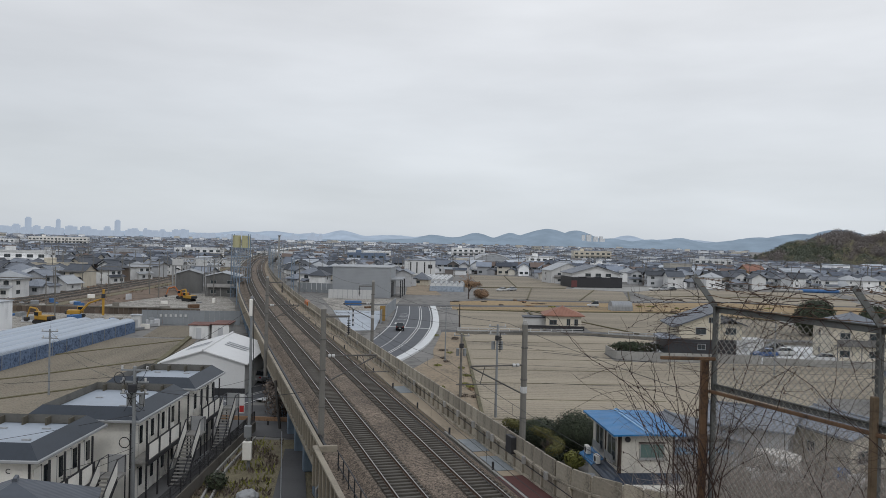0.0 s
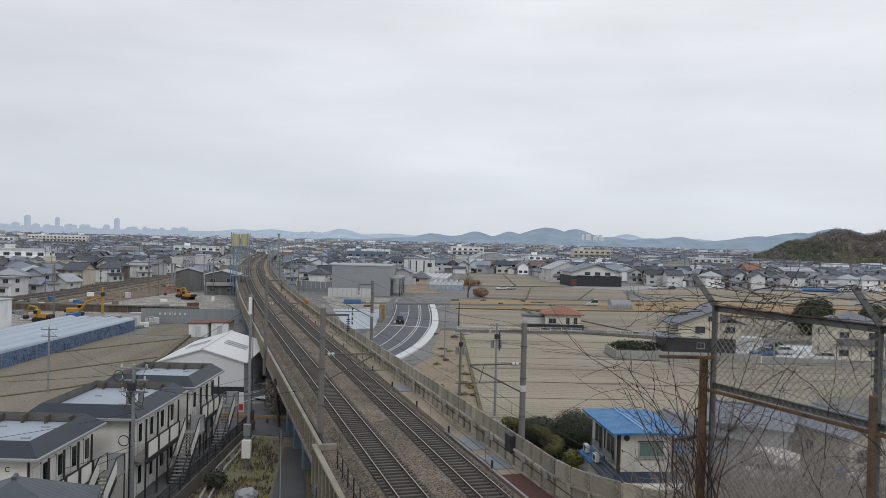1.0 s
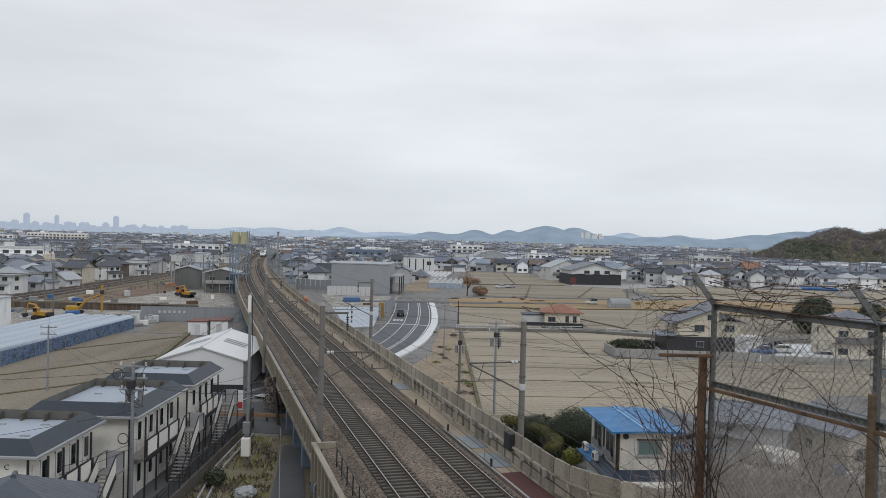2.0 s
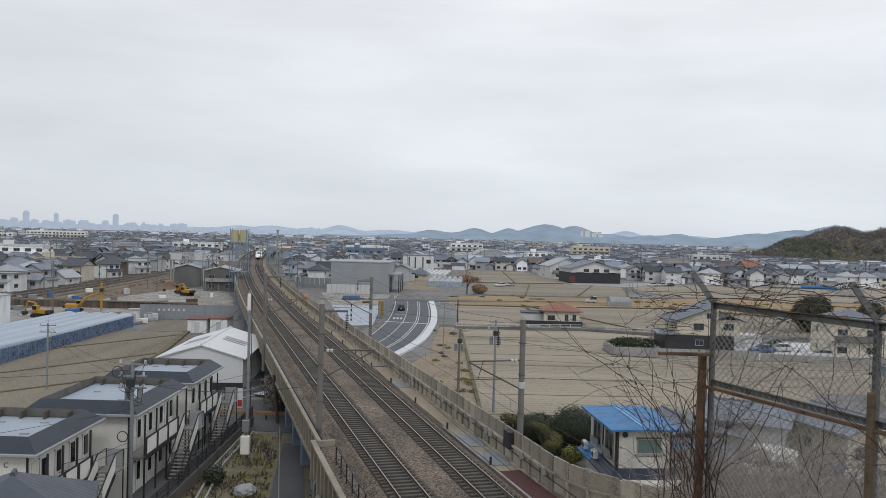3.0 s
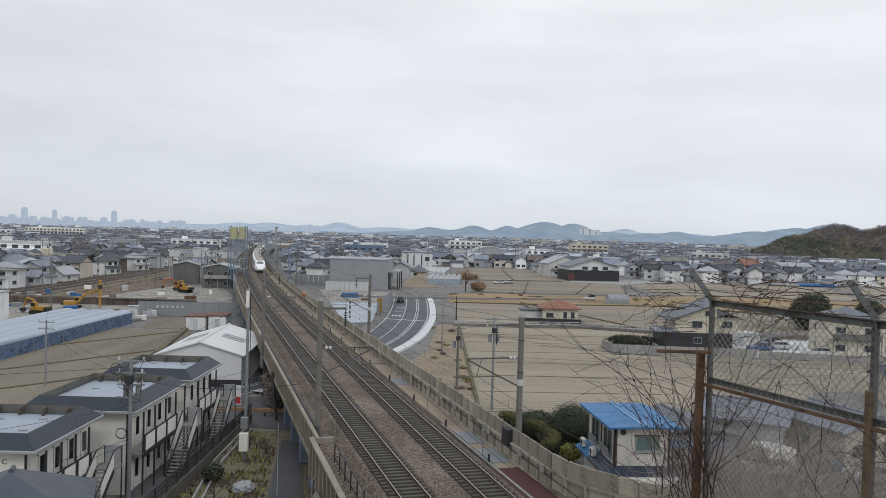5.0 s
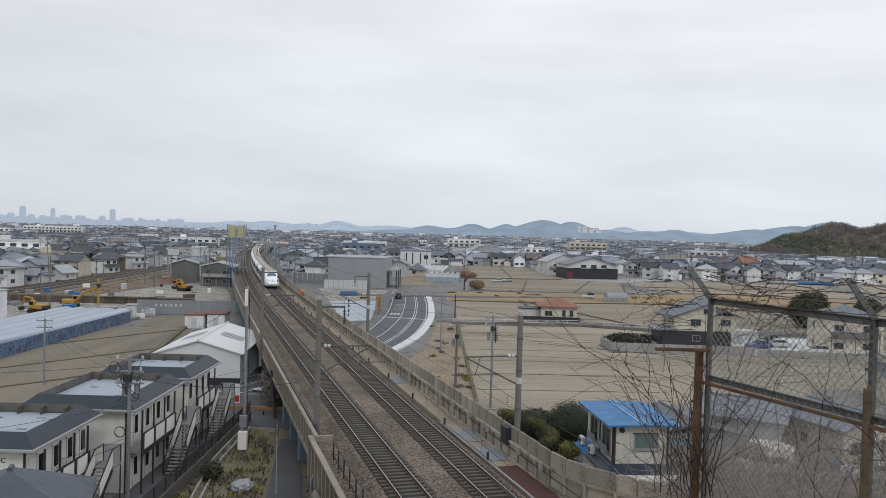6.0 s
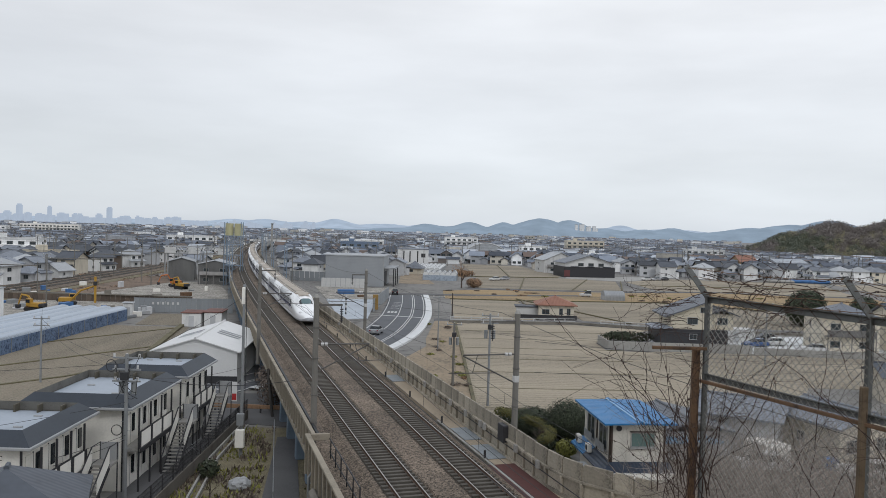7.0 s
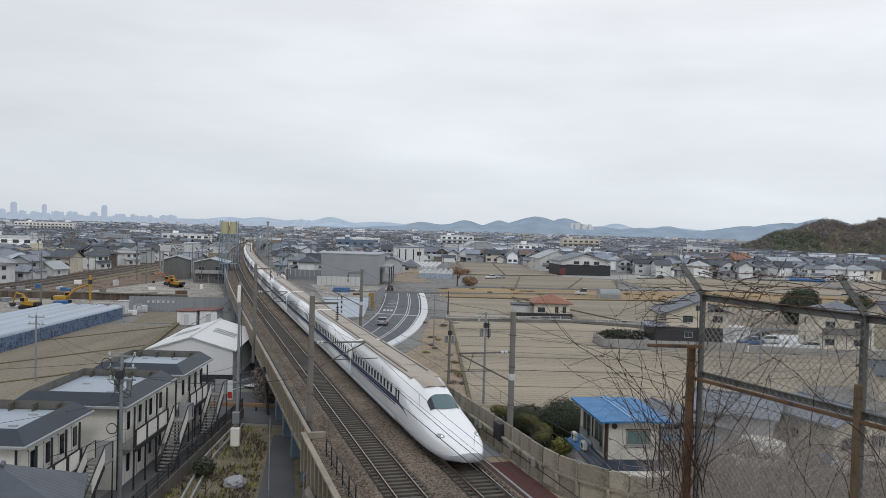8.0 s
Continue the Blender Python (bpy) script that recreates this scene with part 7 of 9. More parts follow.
yellow_house()
house("house", "two-storey cream house with a grey tiled roof", 9.0, 8.0, 2, "hip", WALL_CREAM, ROOF_GREY, place(67.6, 130.5, -6), wing=False, skirt=False)
house("house", "two-storey cream house with a dark tiled roof", 9.0, 8.0, 2, "gable", WALL_CREAM, ROOF_DARK, place(79.5, 131.5, 84), wing=False)
house("house", "pale cottage with dark eaves at the field edge", 5.5, 6.0, 1, "gable", WALL_CREAM, ROOF_DARK, place(54.2, 90.0, 80), wing=False, skirt=False)
house("house", "brown-roofed house behind the lane", 9.0, 8.0, 2, "hip", WALL_WHITE, ROOF_GREY, place(92, 143, 5))
house("house", "grey-roofed house behind the lane", 10.0, 8.0, 2, "gable", WALL_GREY, ROOF_DARK, place(104, 158, 12))
for k, (x, y, p, l) in enumerate(((61.4, 127.0, CAR_WHITE, "white"), (57.5, 133.5, CAR_WHITE, "white"), (58.6, 139.5, CAR_DARK, "black"), (53.9, 131.5, CAR_BLUE, "blue"), (86, 321, CAR_WHITE, "white"), (90, 322, CAR_SILVER, "silver"), (94, 324, CAR_DARK, "black"), (22, 292, CAR_WHITE, "white"), (26, 296, CAR_SILVER, "silver"))):
    motor_car("car", l + " car parked on a pale yard", p, place(x, y, 80 + k * 7))
hut(52.4, 137.5, 0, 6.5, 3, 2.2, WALL_WHITE, PAINT_WHITE, "white-roofed carport in the yard")
shrub("conifer", "dark rounded evergreen among the houses", 78, 165, 0, (4.0, 4.0, 3.8), 4200, 0.3, LEAF_GREEN, 40, category="tree")
shrub("conifer", "dark rounded evergreen among the houses", 92, 168, 0, (3.0, 3.0, 3.2), 2600, 0.3, LEAF_GREEN, 41, category="tree")

# ---- the blue-roofed house below the embankment ----
BLUE_SKIRT = surf("dark blue tiles", (0.03, 0.045, 0.075), 0.5, 0.25, 0.8, 8, 0.5, lines=("X", 0.25, 1.0), bump_dist=0.04)
WHITE_WEATHERED = surf("weathered cream plaster", (0.74, 0.70, 0.62), 0.85, 0.2, 0.7, 8, 0.1, streak=(1, 1, 0.25))
WOOD_DARK = surf("dark stained timber", (0.06, 0.04, 0.03), 0.7, 0.3, 2, 12, 0.1)


def blue_house():
    h = thing("house", "cream house with a bright blue sheet-metal roof", "house", m=place(14.25, 58.2, 5))
    w, d = 3.9, 6.6
    part("upper_wall", boxed(-w / 2, w / 2, -d / 2, d / 2, 0.0, 5.0, bevel=0.02), WHITE_WEATHERED, h)
    part("roof", roof_slab(bmesh.new(), "gable", w, d, 5.02, 0.05, 0.66, 0.12), ROOF_BLUE, h, "bright blue corrugated roof")
    part("ridge_cover", boxed(-0.2, 0.2, -d / 2 - 0.64, d / 2 + 0.64, 5.03, 5.16, bevel=0.03), surf("pale blue ridge sheet", (0.34, 0.58, 0.84), 0.45), h, "paler blue ridge sheet")
    # skirt roofs over the ground floor, front and side
    for nm, q in (("skirt_roof", ((-w / 2 - 0.95, -d / 2 - 1.1, 1.75), (w / 2 + 0.4, -d / 2 - 1.1, 1.75), (w / 2 + 0.4, -d / 2, 2.2), (-w / 2, -d / 2, 2.2))),
                  ("skirt_roof", ((-w / 2 - 0.95, -d / 2 - 1.1, 1.75), (-w / 2, -d / 2, 2.2), (-w / 2, d / 2 - 3, 2.2), (-w / 2 - 0.95, d / 2 - 3, 1.75))),
                  ("blue_skirt", ((-w / 2 - 0.95, d / 2 - 2.97, 1.78), (-w / 2, d / 2 - 2.97, 2.23), (-w / 2, d / 2 + 0.4, 2.23), (-w / 2 - 0.95, d / 2 + 0.4, 1.78)))):
        bm = bmesh.new()
        a = [bm.verts.new(p) for p in q]
        b = [bm.verts.new(v.co - Vector((0, 0, 0.12))) for v in a]
        bm.faces.new(a)
        bm.faces.new(b[::-1])
        for i in range(4):
            bm.faces.new((b[i], b[(i + 1) % 4], a[(i + 1) % 4], a[i]))
        bmesh.ops.recalc_face_normals(bm, faces=bm.faces)
        part(nm, bm, BLUE_SKIRT if nm == "skirt_roof" else ROOF_BLUE, h)
    part("lower_wall", boxed(-w / 2 - 0.3, w / 2, -d / 2 - 0.7, d / 2, 0.0, 1.7, bevel=0.02), WHITE_WEATHERED, h)
    part("white_fascia", boxed(-w / 2 - 0.2, w / 2 + 0.3, -d / 2 - 1.15, -d / 2 - 1.09, 1.3, 1.72), PANEL_WHITE, h)
    # windows: the framed front window and the long side windows
    # the front pane's grey-green colour stands for the sky reflected in it
    f = part("front_window", window_mesh(1.75, 1.05), [FRAME_ALU, glassy("grey-green glass with sky painted in", (0.11, 0.17, 0.16), 0.1)], h, "wide front window with pale frame", m=Matrix.Translation((0.35, -d / 2 - 0.02, 3.75)))
    part("sill", boxed(-1.0, 1.0, -0.14, 0.0, -0.62, -0.54), FRAME_ALU, f)
    part("hood", boxed(-0.95, 0.95, -0.18, 0.0, 0.56, 0.62), WOOD_DARK, f)
    for y in (-1.6, 1.4):
        g = part("side_window", window_mesh(1.9, 1.75), [FRAME_ALU, GLASS_WINDOW], h, "tall sliding side window", m=Matrix.Translation((-w / 2 - 0.02, y, 3.55)) @ Matrix.Rotation(-math.pi / 2, 4, "Z"))
        part("balcony_rail", boxed(-1.0, 1.0, -0.28, -0.24, -0.9, -0.35), STEEL_GALV, g)
    for x, y in ((-w / 2 - 0.03, -d / 2 + 0.12), (-w / 2 - 0.03, -0.1), (w / 2 - 0.06, -d / 2 - 0.03), (-w / 2 + 0.05, -d / 2 - 0.03)):
        part("timber_post", boxed(x - 0.06, x + 0.06, y - 0.06, y + 0.06, 2.2, 4.95), WOOD_DARK, h)
    part("awning", boxed(-w / 2 - 2.6, -w / 2 - 1.1, -2.6, -0.9, 1.45, 1.52, bevel=0.01), STEEL_GALV, h, "grey sheet awning on posts")
    for x, y in ((-w / 2 - 2.5, -2.5), (-w / 2 - 1.2, -2.5), (-w / 2 - 2.5, -1.0)):
        part("awning_post", boxed(x - 0.05, x + 0.05, y - 0.05, y + 0.05, 0, 1.46), PANEL_WHITE, h)
    part("vent", tube(bmesh.new(), [(-1.4, -d / 2 - 0.08, 4.55), (-1.4, -d / 2, 4.55)], 0.2, 10), STEEL_DARK, h)
    for y in (0.0, 2.6):
        ac = part("air_conditioner", boxed(-w / 2 - 0.78, -w / 2 - 0.46, y - 0.4, y + 0.4, 2.0, 2.6, bevel=0.04), PANEL_WHITE, h, "white air-conditioner unit")
        part("fan", tube(bmesh.new(), [(-w / 2 - 0.8, y, 2.3), (-w / 2 - 0.78, y, 2.3)], 0.22, 12), STEEL_DARK, ac)


blue_house()


def lower_house():
    h = thing("house", "low house with weathered grey roofs among the brush", "house", m=place(20.6, 66.5, 6))
    part("wall", boxed(-3.6, 3.6, -3, 4, 0, 2.3), WALL_GREY, h)
    part("roof", roof_slab(bmesh.new(), "gable", 7.2, 7, 2.4, 0.95, 0.6), ROOF_GREY, h)
    part("lean_roof", boxed(-3.6, 2.2, -4.6, -3.0, 1.75, 1.9), surf("pale blue sheet", (0.20, 0.36, 0.52), 0.5, 0.2), h, "pale blue lean-to roof")


lower_house()
house("house", "old house with a weathered grey tiled roof", 7.5, 6.5, 1, "gable", WALL_GREY, ROOF_GREY, place(27.6, 69.5, 60), rise=1.0, wing=False)
house("house", "cream cottage with a dark tiled roof", 6.5, 6.5, 1, "gable", WALL_CREAM, ROOF_GREY, place(34.8, 67, 20), rise=1.1, wing=False)
motor_car("car", "white car parked below the bank", CAR_WHITE, place(33.4, 59.5, 70))
motor_car("car", "dusty white car under a cover", CAR_WHITE, place(25.8, 61, 82))


YARD_EARTH = surf("trodden brown earth", (0.21, 0.18, 0.145), 0.95, 0.5, 0.4, 3, 0.5, tint=(0.10, 0.088, 0.07), bump_dist=0.08, grit=1.1)
slab("back_yard", [(17.5, 52), (42, 52), (44, 78), (24, 80), (17.5, 76)], 0.04, YARD_EARTH, "trodden brown earth yard between the houses", "yard", 0.04)
for k, (x, y, dx, dy, h, mt, lb) in enumerate(((22.5, 60, 2.2, 1.4, 1.1, CONCRETE, "grey rubble heap in the yard"), (28.5, 58.5, 1.6, 1.2, 0.8, STEEL_DARK, "dark scrap heap in the yard"), (31.8, 62.0, 1.4, 1.0, 0.8, TARP_BLUE, "blue sheeted heap in the yard"), (27.5, 64, 3.0, 2.2, 1.5, PANEL_WHITE, "white sheet over a heap in the yard"), (23.8, 56.5, 1.5, 1.1, 0.7, CONCRETE, "grey rubble heap in the yard"))):
    crate(x, y, 20 + 31 * k, (dx, dy, h), mt, lb, "rubble_mound")

# the garden between the line and the house
def clipped_hedge():
    rng = random.Random(77)
    h = thing("hedge", "clipped hedge, yellow-green on top, in the garden", "hedge")
    bm, top = bmesh.new(), bmesh.new()
    for k in range(26):
        a = k / 25
        x, y = 6.4 + 2.2 * math.sin(a * 2.6) * 1.2 + a * 1.4, 72.5 - 9.5 * a
        leaf_cloud(bm, rng, (x, y, 0.9), (0.6, 0.6, 0.9), 260, 0.08, 0.85)
        leaf_cloud(top, rng, (x, y, 1.5), (0.62, 0.62, 0.42), 420, 0.06, 0.9)
    part("sides", bm, LEAF_GREEN, h)
    part("clipped_top", top, surf("olive clipped leaves", (0.17, 0.16, 0.05), 0.8, 0.3, 2, 10, 0.2, island=0.3), h, "olive yellow-green clipped top")


clipped_hedge()
shrub("shrub", "large dark green rounded garden shrub", 11.6, 67, 0, (1.9, 1.9, 1.95), 6000, 0.085, LEAF_GREEN, 51)
shrub("shrub", "green garden shrub beside the hedge", 9.2, 70.5, 0, (2.0, 1.6, 1.2), 3400, 0.09, LEAF_GREEN, 52)
shrub("shrub", "small yellow-green clipped shrub", 10.9, 63.0, 0, (0.9, 0.9, 0.8), 500, 0.11, LEAF_LIME, 53)
bare_tree("tree", "small leafless garden tree", 9.0, 63.5, 0, 3.6, 54)
tagged(ob_from("notice_board", boxed(-0.14, 0.14, -0.03, 0.03, 1.5, 2.9, bevel=0.01), surf("yellow-green board", (0.45, 0.50, 0.20), 0.6), m=place(7.6, 55.5)), "pale yellow-green notice board on the parapet", "notice board")


# utility poles and the wires over the fields
utility_pole(5.8, 81, 9.6, "grey pole with crossarms and a transformer at the field", True, 2, STEEL_GALV, 0.14)
utility_pole(2.4, 91, 7.4, "short pole with a dark switch box", True, 1)
utility_pole(0.7, 118, 8.2, "slim pole at the new road", False, 1, STEEL_GALV, 0.1)
utility_pole(3.8, 165, 5.0, "short dark post at the lane", False, 0, WOOD_DARK, 0.14)
utility_pole(47.6, 112.5, 9.0, "grey pole at the edge of the yard", False, 2, STEEL_GALV, 0.12)
utility_pole(-33, 285, 11, "pole among the houses", False, 2)
utility_pole(-43, 238, 10, "pole beside the viaduct", False, 2)
for k in range(14):
    rr = random.Random(100 + k)
    copy_thing(first_pole, place(rr.uniform(-30, 170), rr.uniform(430, 520)))


def field_wires():
    w = thing("field_wires", "dark overhead wires crossing the fields", "overhead wires")
    for (a, b, drop) in (((6.6, 50.9, 12.4), (44, 66, 11.6), 1.0), ((6.6, 50.9, 11.0), (44, 66, 9.8), 1.0), ((6.6, 50.9, 9.0), (44, 66, 8.6), 0.8), ((5.8, 81, 9.4), (47.6, 112.5, 8.8), 0.9), ((5.8, 81, 8.6), (47.6, 112.5, 8.0), 0.9),
                         ((5.8, 81, 7.6), (60, 70, 7.2), 1.2), ((2.4, 91, 7.2), (5.8, 81, 9.4), 0.3), ((5.8, 81, 9.4), (-18, 108, 9.5), 0.6), ((2.4, 91, 6.6), (60, 92, 6.4), 0.8), ((5.8, 81, 5.6), (60, 84, 5.4), 0.5),
                         ((-19.5, 50.6, 9.2), (-42.9, 86.7, 7.1), 0.9), ((-19.5, 50.6, 8.4), (-42.9, 86.7, 6.6), 0.9), ((-19.5, 50.6, 8.9), (-60, 40, 9.5), 0.8), ((-19.5, 50.6, 8.0), (-14.6, 60.8, 7.0), 0.4), ((-19.5, 50.6, 6.4), (-34, 34, 6.8), 0.4),
                         ((0.7, 118, 8.0), (2.4, 91, 7.2), 0.4), ((0.7, 118, 8.0), (3.8, 165, 5.0), 0.5), ((-42.9, 86.7, 7.1), (-82.2, 168, 10.2), 1.2)):
        part("wire", tube(bmesh.new(), sag(a, b, drop, 10), 0.014, 3), WIRE, w)


field_wires()


def pole_tangle():
    """Slack jumpers and coils at the head of the pole by the flats."""
    rng = random.Random(14)
    t = thing("pole_cables", "slack black jumper cables on the pole by the flats", "cables")
    for k in range(12):
        a = Vector((-19.55 + rng.uniform(-0.9, 0.9), 50.6 + rng.uniform(-0.4, 0.4), rng.uniform(7.6, 9.5)))
        b = Vector((-19.55 + rng.uniform(-0.8, 0.8), 50.6 + rng.uniform(-0.4, 0.4), rng.uniform(6.4, 9.0)))
        part("jumper", tube(bmesh.new(), sag(a, b, rng.uniform(0.2, 0.6), 8), 0.02, 4), WIRE, t)
    ring = [(-19.9 - 0.6 + 0.32 * math.cos(q), 50.5, 8.75 + 0.38 * math.sin(q)) for q in [i * 0.4 for i in range(17)]]
    part("coil", tube(bmesh.new(), ring, 0.025, 4), WIRE, t)
    ring = [(-20.4 + 0.34 * math.cos(q), 51.3, 4.4 + 0.34 * math.sin(q)) for q in [i * 0.4 for i in range(17)]]
    part("coil", tube(bmesh.new(), ring, 0.03, 4), WIRE, t)
    for a, b, d in (((-19.5, 50.5, 4.3), (-26, 40, 4.6), 0.5), ((-19.5, 50.5, 4.0), (-26, 40, 4.2), 0.6), ((-19.5, 50.5, 9.2), (-14.6, 60.8, 12.5), 0.3), ((-19.5, 50.5, 8.2), (-8, 46, 9), 0.5)):
        part("wire", tube(bmesh.new(), sag(a, b, d, 10), 0.016, 4), WIRE, t)


pole_tangle()
utility_pole(44, 66, 12.0, "pole with crossarms below the bank", False, 3)


# ---- the town ----
def old_line_x(y):
    return -100 - max(0.0, y - 200) * 0.02 - max(0.0, y - 300) ** 2 * 0.00055


def line_x(y):
    """Where the viaduct's middle is at that distance."""
    s = (y - ORIGIN[1]) / math.cos(radians(12))
    return on_line(max(-10, s)).x


TAKEN = [(-36, -10, 236, 266), (-22, -2, 408, 426), (-14, 4, 328, 382), (-6, 12, 280, 304), (14, 46, 484, 514), (50, 84, 330, 380), (-66, -54, 226, 238), (-14, 0, 60, 300), (-95, -58, 226, 270), (-36, -8, 150, 240)]


def free_ground(x, y, pad=7.0):
    """True where a house may stand: clear of railways, roads, fields and the named buildings."""
    if y > 175 and abs(x - line_x(y)) < 15:
        return False
    if x < -60 and -13 < x - old_line_x(y) < 12 and y < 640:
        return False
    for x0, x1, y0, y1 in TAKEN:
        if x0 - pad < x < x1 + pad and y0 - pad < y < y1 + pad:
            return False
    lx = line_x(y)
    if x < lx:
        if x < old_line_x(y):
            return y > 196
        return y > 272
    if x < -8:
        return y > 272
    if x < 14:
        return y > 425
    if x < 50:
        return y > 432
    if x < 96:
        return y > 352 + (96 - x) * 0.2
    return y > 338 + max(0.0, (150 - x)) * 0.2 and not (x > 150 and y < 345)


STYLES = [("gable", WALL_WHITE, ROOF_GREY, 2), ("hip", WALL_CREAM, ROOF_GREY, 2), ("gable", WALL_GREY, ROOF_GREY, 2), ("hip", WALL_WHITE, ROOF_DARK, 2), ("gable", WALL_GREY, ROOF_DARK, 2), ("gable", WALL_WHITE, ROOF_DARK, 2),
          ("hip", WALL_GREY, ROOF_GREY, 1), ("gable", WALL_WHITE, ROOF_PALE, 1), ("hip", WALL_WHITE, ROOF_PALE, 2), ("gable", WALL_CREAM, ROOF_DARK, 2), ("hip", WALL_BROWN, ROOF_DARK, 2), ("hip", WALL_CREAM, ROOF_GREY, 1), ("hip", WALL_WHITE, ROOF_GREY, 2)]
WORDS = {WALL_WHITE: "white-walled", WALL_CREAM: "cream-walled", WALL_BROWN: "timber-clad", WALL_GREY: "grey-clad", ROOF_GREY: "grey tiled", ROOF_DARK: "dark slate", ROOF_BROWN: "brown tiled", ROOF_PALE: "pale sheet-metal"}
rngt = random.Random(2024)
MODELS = []
SPOTS = []
gy = 196.0
while gy < 640:
    gx = -0.60 * gy
    while gx < 0.58 * gy:
        jx, jy = gx + rngt.uniform(-2.5, 2.5), gy + rngt.uniform(-2.5, 2.5)
        if free_ground(jx, jy) and rngt.random() < 0.86:
            SPOTS.append((jx, jy, rngt.choice([0, 90, 180, 270]) + 12 * math.sin(jx * 0.011) + 9 * math.sin(jy * 0.013) + rngt.uniform(-3, 3), rngt.randrange(len(STYLES)), rngt.random()))
        gx += 9.6
    gy += 9.4
SPOTS.sort(key=lambda q: q[1])
NEAR, FAR_SPOTS = SPOTS[:250], SPOTS[250:]
for x, y, turn, k, r in NEAR:
    if r > 0.955:
        continue
    while len(MODELS) <= k:
        MODELS.append(None)
    if MODELS[k] is None:
        kind, wall, roof, fl = STYLES[k]
        w, d = 5.2 + 0.17 * k, 7.0 - 0.25 * (k % 4)
        MODELS[k] = house("house", ("two-storey " if fl > 1 else "low ") + WORDS[wall] + " house with a " + WORDS[roof] + (" hipped roof" if kind == "hip" else " gabled roof"), w, d, fl, kind, wall, roof, place(x, y, turn), group="houses of the town", wing=k % 3 == 0, skirt=k % 3 != 1, over=0.75, rise=w * (0.36 if k % 2 else 0.3), storey=2.5)
    else:
        copy_thing(MODELS[k], place(x, y, turn))

# larger buildings that stand out of the roofs
for x, y, turn, w, d, fl, wall, lab in ((62, 505, 6, 16, 10, 3, WALL_WHITE, "pale four-storey school among grey roofs"), (96, 470, 3, 15, 9, 2, WALL_WHITE, "small pale office among the houses"), (-52, 560, 4, 30, 12, 3, WALL_WHITE, "white three-storey works building"),
                                       (-45, 470, 0, 22, 12, 3, surf("blue-grey cladding", (0.20, 0.27, 0.38), 0.7, 0.15), "blue-clad three-storey building beyond the line"), (-175, 330, 8, 22, 10, 3, WALL_WHITE, "white three-storey flats among the houses"), (-138, 285, 6, 16, 10, 2, WALL_CREAM, "cream two-storey workshop flats"),
                                       (-232, 470, 10, 14, 9, 2, WALL_WHITE, "white two-storey offices among the houses"), (-160, 520, 5, 30, 10, 3, WALL_WHITE, "white long three-storey flats"), (-120, 610, 0, 44, 16, 2, WALL_WHITE, "long white two-storey factory building"),
                                       (190, 560, -6, 26, 12, 3, WALL_WHITE, "white three-storey building among the houses"), (120, 640, 0, 30, 12, 4, WALL_CREAM, "cream four-storey flats among the houses"), (20, 640, 5, 26, 12, 4, WALL_WHITE, "white four-storey flats among the houses")):
    flat_block("town_building", lab, w, d, fl, wall, place(x, y, turn), "building", max(4, int(w / 4)))
flat_block("school", "long cream three-storey school with rows of windows", 54, 14, 4, PANEL_WHITE, place(-388, 800, 12), "school", 16)
flat_block("school", "white school wing with rows of windows", 46, 14, 3, WALL_WHITE, place(-448, 785, 12), "school", 10)
house("house", "wide house with an orange tiled roof", 15, 9, 2, "gable", surf("apricot render", (0.50, 0.33, 0.18), 0.85, 0.1), ROOF_RED, place(168, 430, 90), skirt=False, wing=False)
tagged(ob_from("covered_mound", boxed(-8, 8, -2, 2, 0, 1.3, bevel=0.4), TARP_BLUE, m=place(160, 336, -4)), "long stack under blue tarpaulins", "covered stack")
tagged(ob_from("covered_mound", boxed(-9, 9, -2, 2, 0, 1.8, bevel=0.4), TARP_BLUE, m=place(112, 428, -4)), "stack under blue tarpaulins", "covered stack")
tagged(ob_from("covered_mound", boxed(-6, 6, -1.5, 1.5, 0, 1.1, bevel=0.4), CONCRETE_LIGHT, m=place(146, 334, -4)), "white sheeted rows at the field edge", "covered stack")


